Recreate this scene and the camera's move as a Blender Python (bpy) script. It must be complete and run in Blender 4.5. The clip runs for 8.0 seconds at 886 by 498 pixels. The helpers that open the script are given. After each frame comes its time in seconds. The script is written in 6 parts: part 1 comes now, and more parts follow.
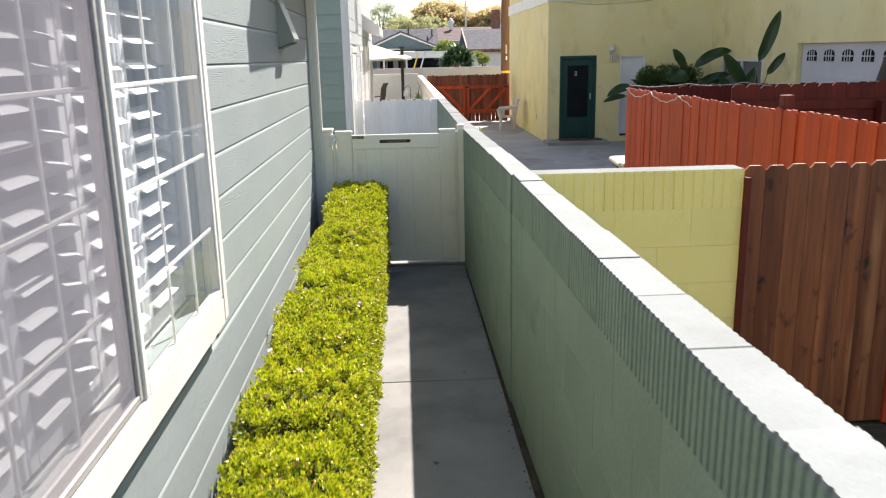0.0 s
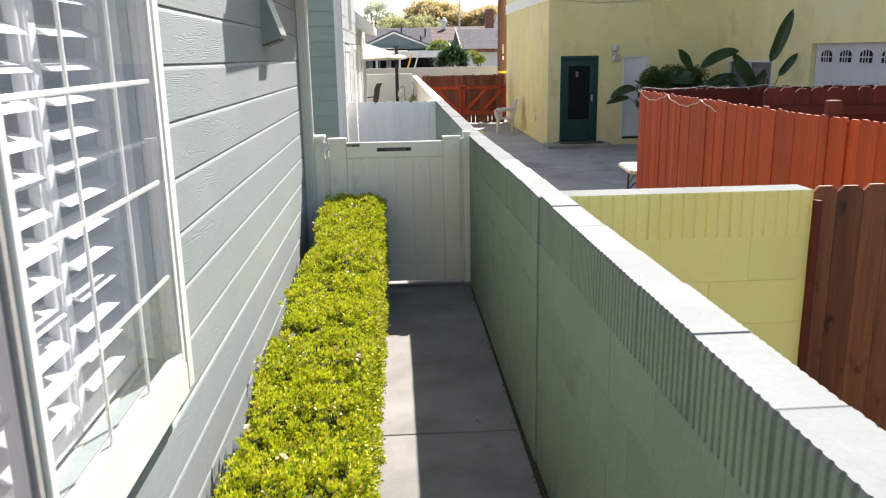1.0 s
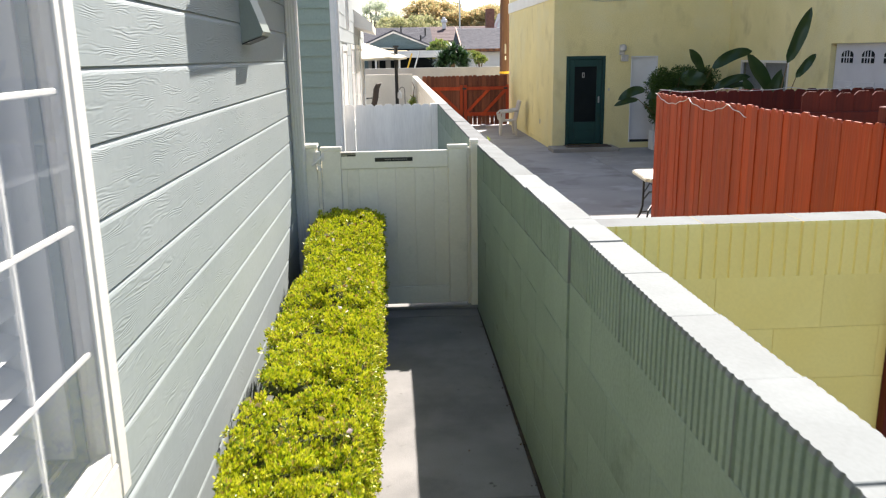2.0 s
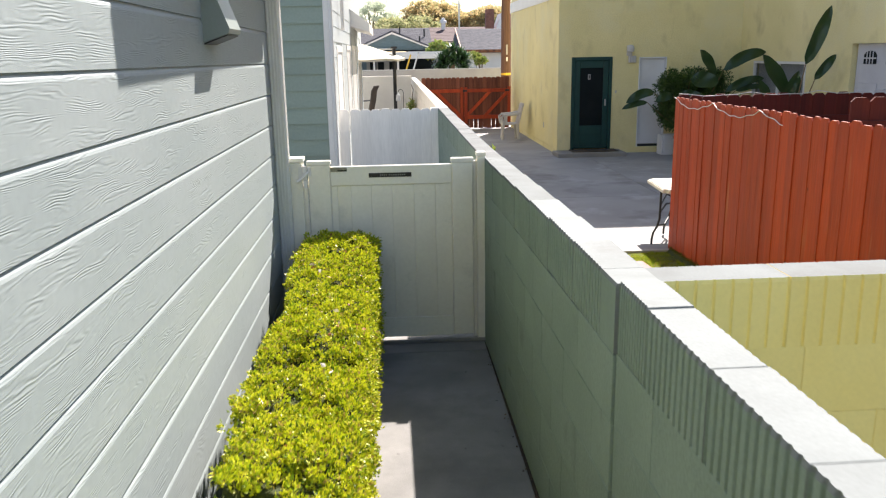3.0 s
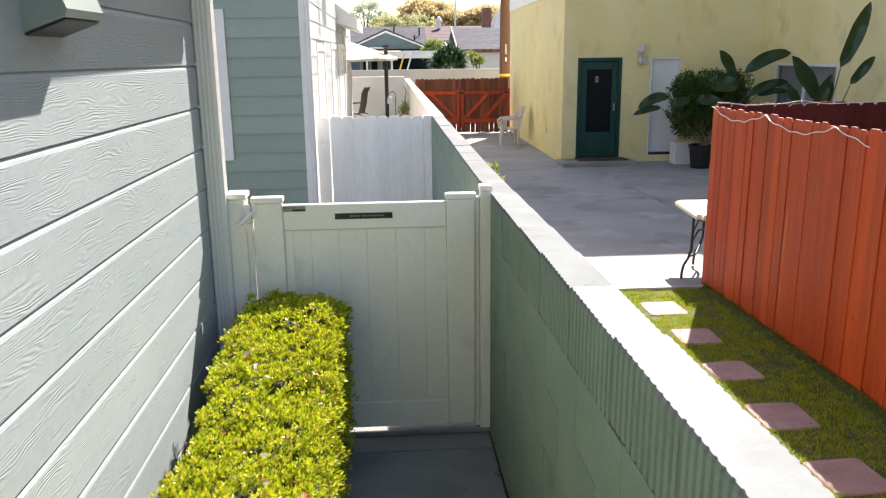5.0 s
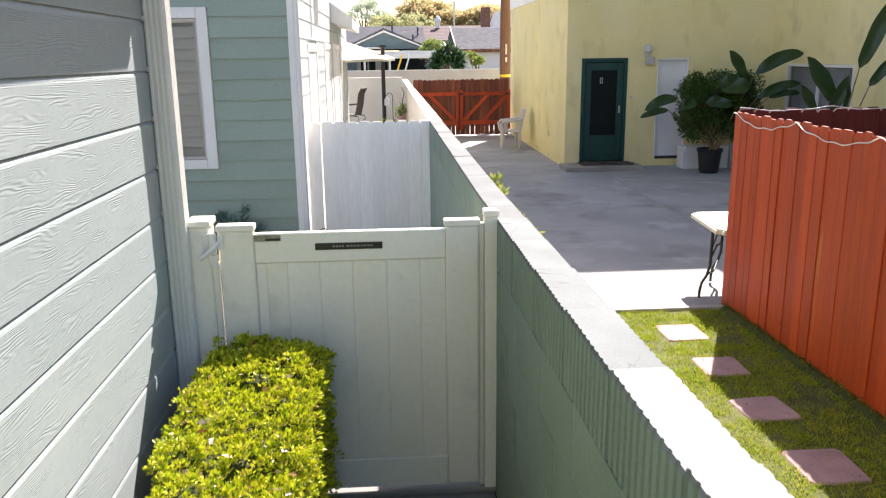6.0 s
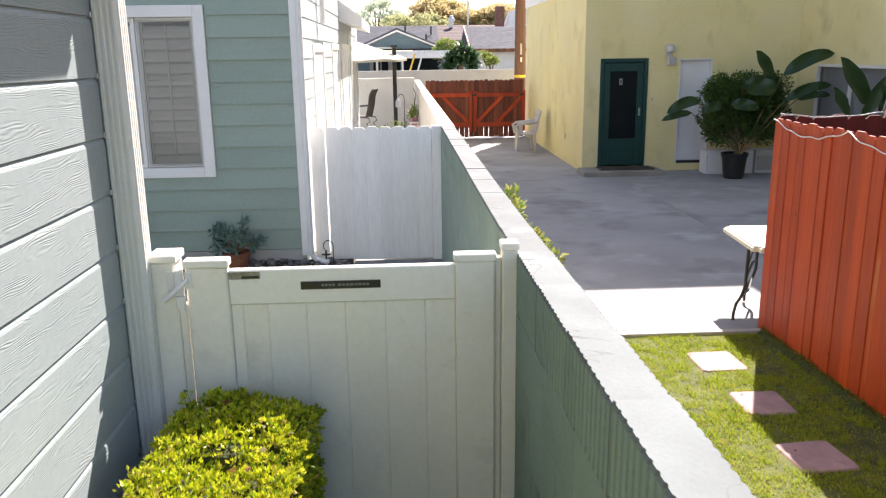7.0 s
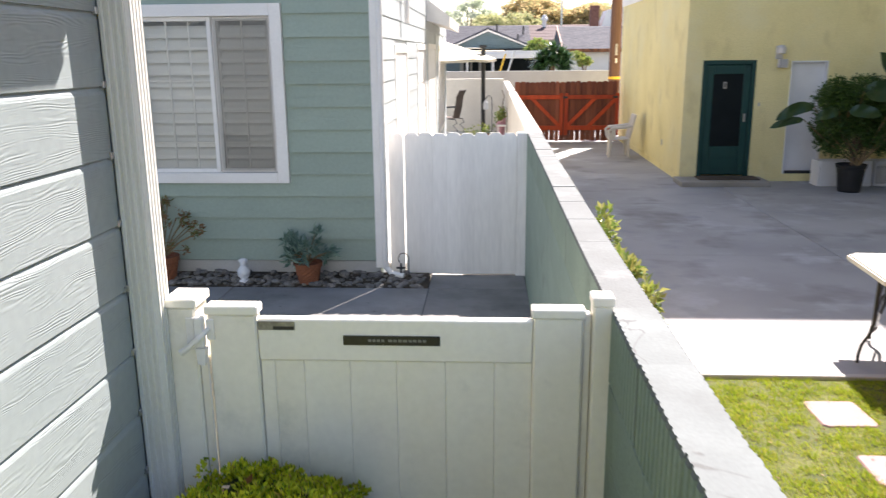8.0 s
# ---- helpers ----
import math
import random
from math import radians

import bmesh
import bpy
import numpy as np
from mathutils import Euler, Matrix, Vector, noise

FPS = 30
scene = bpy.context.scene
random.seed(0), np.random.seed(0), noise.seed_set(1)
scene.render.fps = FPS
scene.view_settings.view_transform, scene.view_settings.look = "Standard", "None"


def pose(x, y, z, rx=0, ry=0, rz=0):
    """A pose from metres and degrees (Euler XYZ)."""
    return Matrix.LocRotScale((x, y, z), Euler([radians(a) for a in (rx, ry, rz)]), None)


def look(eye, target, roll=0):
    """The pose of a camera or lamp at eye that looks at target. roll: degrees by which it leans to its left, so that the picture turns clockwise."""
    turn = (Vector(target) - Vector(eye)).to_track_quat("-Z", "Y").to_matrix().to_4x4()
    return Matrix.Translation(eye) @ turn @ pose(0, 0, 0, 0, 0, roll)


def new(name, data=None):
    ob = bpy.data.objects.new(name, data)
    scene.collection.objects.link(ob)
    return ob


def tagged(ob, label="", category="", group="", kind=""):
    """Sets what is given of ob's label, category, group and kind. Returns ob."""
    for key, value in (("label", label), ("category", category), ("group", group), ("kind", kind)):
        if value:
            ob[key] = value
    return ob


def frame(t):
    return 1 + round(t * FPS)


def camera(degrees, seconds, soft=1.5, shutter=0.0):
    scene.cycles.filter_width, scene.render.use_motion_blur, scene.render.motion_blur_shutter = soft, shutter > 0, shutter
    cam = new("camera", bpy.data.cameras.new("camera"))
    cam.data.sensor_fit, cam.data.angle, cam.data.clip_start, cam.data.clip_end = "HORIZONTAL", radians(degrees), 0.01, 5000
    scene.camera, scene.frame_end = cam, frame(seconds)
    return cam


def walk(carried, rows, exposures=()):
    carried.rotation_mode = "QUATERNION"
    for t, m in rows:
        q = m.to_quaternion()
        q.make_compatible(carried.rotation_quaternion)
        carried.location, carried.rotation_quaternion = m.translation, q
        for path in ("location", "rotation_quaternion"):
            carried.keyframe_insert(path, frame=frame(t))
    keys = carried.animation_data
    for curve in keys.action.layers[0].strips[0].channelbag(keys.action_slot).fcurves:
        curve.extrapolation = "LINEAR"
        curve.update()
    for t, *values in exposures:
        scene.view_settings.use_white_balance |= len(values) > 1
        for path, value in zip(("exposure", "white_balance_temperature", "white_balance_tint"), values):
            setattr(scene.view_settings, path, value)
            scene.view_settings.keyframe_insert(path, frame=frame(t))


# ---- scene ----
cam = camera(58.5, 8.0, soft=1.2, shutter=0.4)
METRES, EYE, TILT, LEAN, TURN = 5.29, 2.02, 0.0, 0.0, -2.9
PATH = [
    (0, (0.031, -0.016, 2.02), (0.123, 1.923, 1.539), -1.2),
    (0.5, (-0.013, 0.363, 2.024), (0.099, 2.301, 1.542), -1.0),
    (1, (-0.036, 0.715, 2.017), (0.077, 2.652, 1.535), -1.0),
    (1.5, (-0.039, 1.042, 2.016), (0.075, 2.979, 1.533), -0.9),
    (3, (-0.017, 2.12, 2.018), (0.1, 4.058, 1.538), -1.0),
    (3.5, (0.006, 2.496, 2.021), (0.125, 4.433, 1.54), -0.8),
    (4, (0.041, 2.886, 2.014), (0.163, 4.823, 1.532), -0.8),
    (4.5, (0.069, 3.222, 2.013), (0.195, 5.159, 1.532), -0.74),
    (6, (0.135, 4.128, 2.03), (0.267, 6.064, 1.548), -0.72),
    (6.5, (0.162, 4.411, 2.03), (0.291, 6.348, 1.549), -0.72),
    (7, (0.188, 4.688, 2.041), (0.287, 6.627, 1.558), -0.76),
    (7.5, (0.213, 4.969, 2.044), (0.246, 6.91, 1.564), -0.79),
    (8, (0.246, 5.266, 2.054), (0.128, 7.203, 1.573), -0.56),
]
walk(cam, [(t, look(eye, target, roll)) for t, eye, target, roll in PATH], [(0.0, 1.38, 6900, 15), (3.5, 1.43, 6900, 16), (4.5, 1.55, 6900, 17), (6.0, 1.66, 6900, 18), (8.0, 1.71, 6850, 19)])

# ---- light ----
SUN = Vector((0.438, 0.93, 1.0)).normalized()
world = bpy.data.worlds.new("world")
scene.world = world
world.use_nodes = True
wn = world.node_tree.nodes
sky = wn.new("ShaderNodeTexSky")
sky.sky_type, sky.sun_disc = "NISHITA", False
sky.sun_elevation, sky.sun_rotation = math.asin(SUN.z), math.atan2(SUN.x, SUN.y)
sky.dust_density = 0.9
wn["Background"].inputs[1].default_value = 0.095
world.node_tree.links.new(sky.outputs[0], wn["Background"].inputs[0])
sun = new("sun", bpy.data.lights.new("sun", "SUN"))
sun.data.energy, sun.data.angle, sun.data.color = 4.8, radians(0.53), (1.0, 0.97, 0.92)
sun.matrix_world = look(SUN * 50, (0, 0, 0))


# ---- materials ----
def mat(name, c1, c2, scale=3.0, rough=0.8, bump=0.2, bscale=80.0, metal=0.0, rnd=0.0, stretch=(1, 1, 1), spec=0.4, island=False, grain=0.25, stain=None, distort=0.0, spots=(), cracks=None):
    """A surface with broad and fine variation; rnd varies it from piece to piece."""
    m = bpy.data.materials.new(name)
    m.use_nodes = True
    n, k = m.node_tree.nodes, m.node_tree.links.new
    p = n["Principled BSDF"]
    p.inputs["Metallic"].default_value = metal
    p.inputs["Specular IOR Level"].default_value = spec
    tc, info = n.new("ShaderNodeTexCoord"), n.new("ShaderNodeObjectInfo")
    off = n.new("ShaderNodeVectorMath")
    off.operation = "MULTIPLY_ADD"
    off.inputs[1].default_value = (13.1, 17.7, 11.3)
    k(info.outputs["Random"], off.inputs[0])
    k(tc.outputs["Object"], off.inputs[2])
    mp = n.new("ShaderNodeMapping")
    mp.inputs["Scale"].default_value = stretch
    k(off.outputs[0], mp.inputs[0])
    a, b = n.new("ShaderNodeTexNoise"), n.new("ShaderNodeTexNoise")
    for t, s, d in ((a, scale, 5), (b, bscale, 4)):
        t.inputs["Scale"].default_value, t.inputs["Detail"].default_value = s, d
        t.inputs["Distortion"].default_value = distort
        k(mp.outputs[0], t.inputs["Vector"])
    r = n.new("ShaderNodeValToRGB")
    r.color_ramp.elements[0].position, r.color_ramp.elements[1].position = 0.32, 0.68
    r.color_ramp.elements[0].color, r.color_ramp.elements[1].color = (*c1, 1), (*c2, 1)
    k(a.outputs[0], r.inputs[0])
    fine = n.new("ShaderNodeMapRange")
    fine.inputs[1].default_value, fine.inputs[2].default_value = 0.25, 0.75
    fine.inputs[3].default_value, fine.inputs[4].default_value = 1 - grain, 1 + grain
    k(b.outputs[0], fine.inputs[0])
    hsv = n.new("ShaderNodeHueSaturation")
    k(r.outputs[0], hsv.inputs["Color"])
    if rnd:
        src = info.outputs["Random"]
        if island:
            src = n.new("ShaderNodeNewGeometry").outputs["Random Per Island"]
        v = n.new("ShaderNodeMapRange")
        v.inputs[3].default_value, v.inputs[4].default_value = 1 - rnd, 1 + rnd
        k(src, v.inputs[0])
        mul = n.new("ShaderNodeMath")
        mul.operation = "MULTIPLY"
        k(v.outputs[0], mul.inputs[0])
        k(fine.outputs[0], mul.inputs[1])
        k(mul.outputs[0], hsv.inputs["Value"])
    else:
        k(fine.outputs[0], hsv.inputs["Value"])
    colour = hsv.outputs[0]
    if stain:
        tint, lo, hi, sscale = stain
        w = n.new("ShaderNodeTexNoise")
        w.inputs["Scale"].default_value, w.inputs["Detail"].default_value = sscale, 8
        w.inputs["Roughness"].default_value = 0.65
        k(mp.outputs[0], w.inputs["Vector"])
        q = n.new("ShaderNodeMapRange")
        q.inputs[1].default_value, q.inputs[2].default_value = lo, hi
        k(w.outputs[0], q.inputs[0])
        mx = n.new("ShaderNodeMix")
        mx.data_type = "RGBA"
        mx.inputs[7].default_value = (*tint, 1)
        k(q.outputs[0], mx.inputs[0])
        k(colour, mx.inputs[6])
        colour = mx.outputs[2]
    for tint, lo, hi, sscale, sx, sy, sz in spots:
        m2 = n.new("ShaderNodeMapping")
        m2.inputs["Scale"].default_value = (sx, sy, sz)
        k(off.outputs[0], m2.inputs[0])
        w = n.new("ShaderNodeTexNoise")
        w.inputs["Scale"].default_value, w.inputs["Detail"].default_value = sscale, 3
        k(m2.outputs[0], w.inputs["Vector"])
        q = n.new("ShaderNodeMapRange")
        q.inputs[1].default_value, q.inputs[2].default_value = lo, hi
        k(w.outputs[0], q.inputs[0])
        mx = n.new("ShaderNodeMix")
        mx.data_type = "RGBA"
        mx.inputs[7].default_value = (*tint, 1)
        k(q.outputs[0], mx.inputs[0])
        k(colour, mx.inputs[6])
        colour = mx.outputs[2]
    if cracks:
        tint, wide, sscale = cracks
        w = n.new("ShaderNodeTexNoise")
        w.inputs["Scale"].default_value, w.inputs["Detail"].default_value = sscale, 6
        w.inputs["Distortion"].default_value = 0.6
        k(off.outputs[0], w.inputs["Vector"])
        sub, ab, q = n.new("ShaderNodeMath"), n.new("ShaderNodeMath"), n.new("ShaderNodeMapRange")
        sub.operation, ab.operation = "SUBTRACT", "ABSOLUTE"
        sub.inputs[1].default_value = 0.56
        k(w.outputs[0], sub.inputs[0])
        k(sub.outputs[0], ab.inputs[0])
        q.inputs[1].default_value, q.inputs[2].default_value = wide * 0.4, wide
        q.inputs[3].default_value, q.inputs[4].default_value = 0.75, 0.0
        k(ab.outputs[0], q.inputs[0])
        mx = n.new("ShaderNodeMix")
        mx.data_type = "RGBA"
        mx.inputs[7].default_value = (*tint, 1)
        k(q.outputs[0], mx.inputs[0])
        k(colour, mx.inputs[6])
        colour = mx.outputs[2]
    k(colour, p.inputs["Base Color"])
    rr = n.new("ShaderNodeMapRange")
    rr.inputs[3].default_value, rr.inputs[4].default_value = max(rough - 0.12, 0.03), min(rough + 0.1, 1)
    k(a.outputs[0], rr.inputs[0])
    k(rr.outputs[0], p.inputs["Roughness"])
    if bump:
        bu = n.new("ShaderNodeBump")
        bu.inputs["Strength"].default_value, bu.inputs["Distance"].default_value = bump, 0.01
        k(b.outputs[0], bu.inputs["Height"])
        k(bu.outputs[0], p.inputs["Normal"])
    return m


def leaf_mat(name, colours, rough=0.4, through_light=0.35, spec=0.5):
    """Leaves: one colour of the list a leaf, with light shining through."""
    m = bpy.data.materials.new(name)
    m.use_nodes = True
    n, k = m.node_tree.nodes, m.node_tree.links.new
    p = n["Principled BSDF"]
    g = n.new("ShaderNodeNewGeometry")
    r = n.new("ShaderNodeValToRGB")
    r.color_ramp.interpolation = "CONSTANT" if len(colours) > 3 else "LINEAR"
    els = r.color_ramp.elements
    while len(els) < len(colours):
        els.new(0.5)
    for i, c in enumerate(colours):
        els[i].position = i / len(colours)
        els[i].color = (*c, 1)
    k(g.outputs["Random Per Island"], r.inputs[0])
    k(r.outputs[0], p.inputs["Base Color"])
    p.inputs["Roughness"].default_value = rough
    p.inputs["Specular IOR Level"].default_value = spec
    tr = n.new("ShaderNodeBsdfTranslucent")
    k(r.outputs[0], tr.inputs[0])
    mx = n.new("ShaderNodeMixShader")
    mx.inputs[0].default_value = through_light
    k(p.outputs[0], mx.inputs[1])
    k(tr.outputs[0], mx.inputs[2])
    k(mx.outputs[0], n["Material Output"].inputs[0])
    return m


def glass_mat(name, tint=(1, 1, 1), rough=0.01, ior=1.5, veil=0.0, veil_colour=(0.3, 0.3, 0.31)):
    """A thin pane: clear, with a Fresnel gloss; veil: the share of it that dust, mesh or a painted reflection covers.
    """
    m = bpy.data.materials.new(name)
    m.use_nodes = True
    n, k = m.node_tree.nodes, m.node_tree.links.new
    n.remove(n["Principled BSDF"])
    t, g, f, mx = n.new("ShaderNodeBsdfTransparent"), n.new("ShaderNodeBsdfGlossy"), n.new("ShaderNodeFresnel"), n.new("ShaderNodeMixShader")
    t.inputs[0].default_value = (*tint, 1)
    g.inputs["Roughness"].default_value = rough
    f.inputs[0].default_value = ior
    k(f.outputs[0], mx.inputs[0])
    k(t.outputs[0], mx.inputs[1])
    k(g.outputs[0], mx.inputs[2])
    out = mx
    if veil:
        d, m2 = n.new("ShaderNodeBsdfDiffuse"), n.new("ShaderNodeMixShader")
        d.inputs[0].default_value = (*veil_colour, 1)
        m2.inputs[0].default_value = veil
        k((t if veil > 0.3 else mx).outputs[0], m2.inputs[1])
        k(d.outputs[0], m2.inputs[2])
        out = m2
    k(out.outputs[0], n["Material Output"].inputs[0])
    return m


def siding_mat(name, c1, c2, emboss=0.6, dist=0.004, spec=0.35, rough=0.55, axis=1):
    """Painted fibre-cement boards with an embossed cedar grain that runs along the board (axis 0: x, 1: y)."""
    m = mat(name, c1, c2, scale=1.6, rough=rough, bump=0.0, bscale=35, rnd=0.05, spec=spec, grain=0.05)
    n, k = m.node_tree.nodes, m.node_tree.links.new
    p = n["Principled BSDF"]
    tc, info = n.new("ShaderNodeTexCoord"), n.new("ShaderNodeObjectInfo")
    off = n.new("ShaderNodeVectorMath")
    off.operation = "MULTIPLY_ADD"
    off.inputs[1].default_value = (7.0, 31.0, 5.0)
    k(info.outputs["Random"], off.inputs[0])
    k(tc.outputs["Object"], off.inputs[2])
    mp = n.new("ShaderNodeMapping")
    mp.inputs["Scale"].default_value = (1, 0.16, 1) if axis else (0.16, 1, 1)
    k(off.outputs[0], mp.inputs[0])
    big = n.new("ShaderNodeTexNoise")
    big.inputs["Scale"].default_value, big.inputs["Detail"].default_value = 9.0, 3.0
    k(mp.outputs[0], big.inputs["Vector"])
    sep = n.new("ShaderNodeSeparateXYZ")
    k(tc.outputs["Object"], sep.inputs[0])
    lines = n.new("ShaderNodeMath")
    lines.operation = "MULTIPLY_ADD"
    lines.inputs[1].default_value = 120.0
    k(big.outputs[0], lines.inputs[0])
    zz = n.new("ShaderNodeMath")
    zz.operation = "MULTIPLY"
    zz.inputs[1].default_value = 640.0
    k(sep.outputs[2], zz.inputs[0])
    k(zz.outputs[0], lines.inputs[2])
    sn = n.new("ShaderNodeMath")
    sn.operation = "SINE"
    k(lines.outputs[0], sn.inputs[0])
    mask = n.new("ShaderNodeTexNoise")
    mask.inputs["Scale"].default_value, mask.inputs["Detail"].default_value = 30.0, 3
    k(mp.outputs[0], mask.inputs["Vector"])
    mr = n.new("ShaderNodeMapRange")
    mr.inputs[1].default_value, mr.inputs[2].default_value = 0.44, 0.66
    k(mask.outputs[0], mr.inputs[0])
    h = n.new("ShaderNodeMath")
    h.operation = "MULTIPLY"
    k(sn.outputs[0], h.inputs[0])
    k(mr.outputs[0], h.inputs[1])
    bu = n.new("ShaderNodeBump")
    bu.inputs["Strength"].default_value, bu.inputs["Distance"].default_value = emboss, dist
    k(h.outputs[0], bu.inputs["Height"])
    k(bu.outputs[0], p.inputs["Normal"])
    return m


SAGE = siding_mat("sage_siding", (0.300, 0.349, 0.352), (0.330, 0.376, 0.378), emboss=0.55, dist=0.0008)
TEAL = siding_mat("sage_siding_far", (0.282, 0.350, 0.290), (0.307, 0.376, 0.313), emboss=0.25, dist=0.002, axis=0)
# The same teal siding, its colour lightened to paint in sun on the side wall.
SUNLITTEAL = siding_mat("sunlit_teal_siding", (0.42, 0.465, 0.48), (0.46, 0.505, 0.52), emboss=0.3, dist=0.002)
TRIM = mat("white_trim", (0.76, 0.735, 0.69), (0.83, 0.805, 0.76), scale=2, rough=0.5, bump=0.08, bscale=60, grain=0.04)
VINYL = mat("white_vinyl", (0.865, 0.815, 0.70), (0.90, 0.865, 0.765), scale=2.5, rough=0.42, bump=0.03, bscale=40, grain=0.03, stain=((0.42, 0.43, 0.38), 0.60, 0.95, 3.0))
WPAINT = mat("white_fence_paint", (0.86, 0.835, 0.79), (0.91, 0.885, 0.845), scale=5, rough=0.65, bump=0.15, bscale=50, stretch=(1, 1, 0.12), rnd=0.04, grain=0.06, stain=((0.56, 0.56, 0.54), 0.70, 1.0, 6.0))
GREEN = mat("green_block_paint", (0.209, 0.277, 0.228), (0.254, 0.323, 0.268), scale=3, rough=0.75, bump=0.35, bscale=70, rnd=0.015, grain=0.07, stain=((0.09, 0.115, 0.085), 0.60, 0.85, 2.2))
CAPGREY = mat("weathered_block_top", (0.138, 0.155, 0.154), (0.196, 0.217, 0.215), scale=3, rough=0.9, bump=0.1, bscale=90, rnd=0.05, grain=0.06, stain=((0.105, 0.108, 0.106), 0.47, 0.80, 2.5), cracks=((0.10, 0.10, 0.098), 0.0022, 1.6))
CAPDARK = mat("dark_block_top", (0.124, 0.135, 0.134), (0.172, 0.187, 0.186), scale=4, rough=0.9, bump=0.15, bscale=90, rnd=0.03, grain=0.1, stain=((0.25, 0.255, 0.255), 0.55, 0.75, 3.0))
CAPWHITE = mat("block_top", (0.192, 0.212, 0.210), (0.256, 0.280, 0.277), scale=3, rough=0.9, bump=0.1, bscale=90, rnd=0.04, grain=0.06, stain=((0.15, 0.15, 0.145), 0.55, 0.85, 2.5))
MORTAR = mat("dark_joint", (0.06, 0.075, 0.06), (0.10, 0.115, 0.095), rough=0.95, bump=0.3)
YBLOCK = mat("yellow_block_paint", (0.94, 0.795, 0.285), (0.96, 0.835, 0.33), scale=3, rough=0.75, bump=0.15, bscale=70, rnd=0.03, grain=0.03, stain=((0.60, 0.50, 0.20), 0.66, 0.95, 4.0))
YMORTAR = mat("yellow_joint", (0.80, 0.67, 0.29), (0.86, 0.73, 0.33), rough=0.9)
STUCCO = mat("yellow_stucco", (0.785, 0.675, 0.330), (0.855, 0.742, 0.395), scale=1.2, rough=0.9, bump=0.9, bscale=45, grain=0.07, stain=((0.80, 0.73, 0.47), 0.50, 0.82, 0.9), spots=(((0.63, 0.53, 0.265), 0.56, 0.82, 2.2, 1, 1, 0.7),))
CREAM = mat("cream_stucco", (0.62, 0.57, 0.50), (0.70, 0.65, 0.57), scale=1.5, rough=0.9, bump=0.5, bscale=50, grain=0.06, stain=((0.45, 0.40, 0.34), 0.6, 0.9, 1.5))
GREYSTUCCO = mat("grey_stucco", (0.33, 0.33, 0.325), (0.40, 0.40, 0.395), scale=1.5, rough=0.9, bump=0.5, bscale=50, grain=0.08, stain=((0.28, 0.275, 0.26), 0.55, 0.85, 1.5))
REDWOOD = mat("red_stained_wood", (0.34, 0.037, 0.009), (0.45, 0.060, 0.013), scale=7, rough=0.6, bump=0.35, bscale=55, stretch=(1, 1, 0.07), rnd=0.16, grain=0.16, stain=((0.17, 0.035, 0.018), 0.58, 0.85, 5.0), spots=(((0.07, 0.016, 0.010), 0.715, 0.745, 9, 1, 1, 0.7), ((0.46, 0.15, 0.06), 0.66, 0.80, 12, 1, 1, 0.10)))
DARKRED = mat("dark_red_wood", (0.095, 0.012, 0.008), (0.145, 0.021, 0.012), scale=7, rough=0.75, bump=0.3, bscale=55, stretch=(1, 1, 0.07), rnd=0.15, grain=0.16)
BROWN = mat("brown_fence_wood", (0.115, 0.031, 0.011), (0.33, 0.108, 0.038), scale=4, rough=0.5, bump=0.3, bscale=60, stretch=(1, 1, 0.06), rnd=0.12, grain=0.25, distort=0.6, stain=((0.05, 0.016, 0.009), 0.56, 0.80, 4.0), spots=(((0.020, 0.008, 0.005), 0.63, 0.72, 7, 1, 1, 0.7), ((0.42, 0.19, 0.075), 0.60, 0.76, 9, 1, 1, 0.07)))
WORNBROWN = mat("weathered_brown_wood", (0.125, 0.034, 0.020), (0.22, 0.072, 0.042), scale=6, rough=0.75, bump=0.3, bscale=55, stretch=(1, 1, 0.07), rnd=0.22, grain=0.2)
WALK = mat("walkway_concrete", (0.190, 0.187, 0.180), (0.280, 0.273, 0.262), scale=2.2, rough=0.85, bump=0.15, bscale=150, grain=0.08, stain=((0.10, 0.10, 0.098), 0.50, 0.85, 1.3), spots=(((0.09, 0.085, 0.08), 0.70, 0.76, 12, 1, 1, 1),))
DRIVE = mat("driveway_concrete", (0.292, 0.284, 0.284), (0.385, 0.374, 0.374), scale=0.9, rough=0.75, bump=0.12, bscale=120, grain=0.07, stain=((0.47, 0.47, 0.495), 0.54, 0.74, 1.1), spots=(((0.17, 0.157, 0.150), 0.58, 0.84, 1.4, 1, 1, 1), ((0.28, 0.28, 0.295), 0.60, 0.75, 2.4, 0.7, 1.0, 1)))
PALECON = mat("pale_concrete", (0.36, 0.35, 0.32), (0.46, 0.45, 0.42), scale=2, rough=0.85, bump=0.2, bscale=120, grain=0.1)
STEPCON = mat("worn_step_concrete", (0.25, 0.232, 0.205), (0.34, 0.32, 0.29), scale=2, rough=0.85, bump=0.2, bscale=120, grain=0.1)
MOSS = mat("mossy_soil", (0.055, 0.068, 0.014), (0.13, 0.135, 0.034), scale=6, rough=0.95, bump=0.8, bscale=70)
SOIL = mat("dark_soil", (0.035, 0.026, 0.017), (0.075, 0.058, 0.038), scale=7, rough=0.95, bump=0.8, bscale=60)
EARTH = mat("plain_ground", (0.13, 0.13, 0.12), (0.20, 0.195, 0.18), scale=0.4, rough=0.95, bump=0.2, bscale=20)
STONE = mat("pink_paver", (0.30, 0.19, 0.185), (0.40, 0.27, 0.26), scale=6, rough=0.85, bump=0.4, bscale=90, rnd=0.08, grain=0.12, stain=((0.17, 0.10, 0.08), 0.62, 0.8, 6.0))
RIVER = mat("river_stone", (0.07, 0.068, 0.065), (0.26, 0.235, 0.205), scale=5, rough=0.6, bump=0.2, bscale=60, rnd=0.45, grain=0.1)
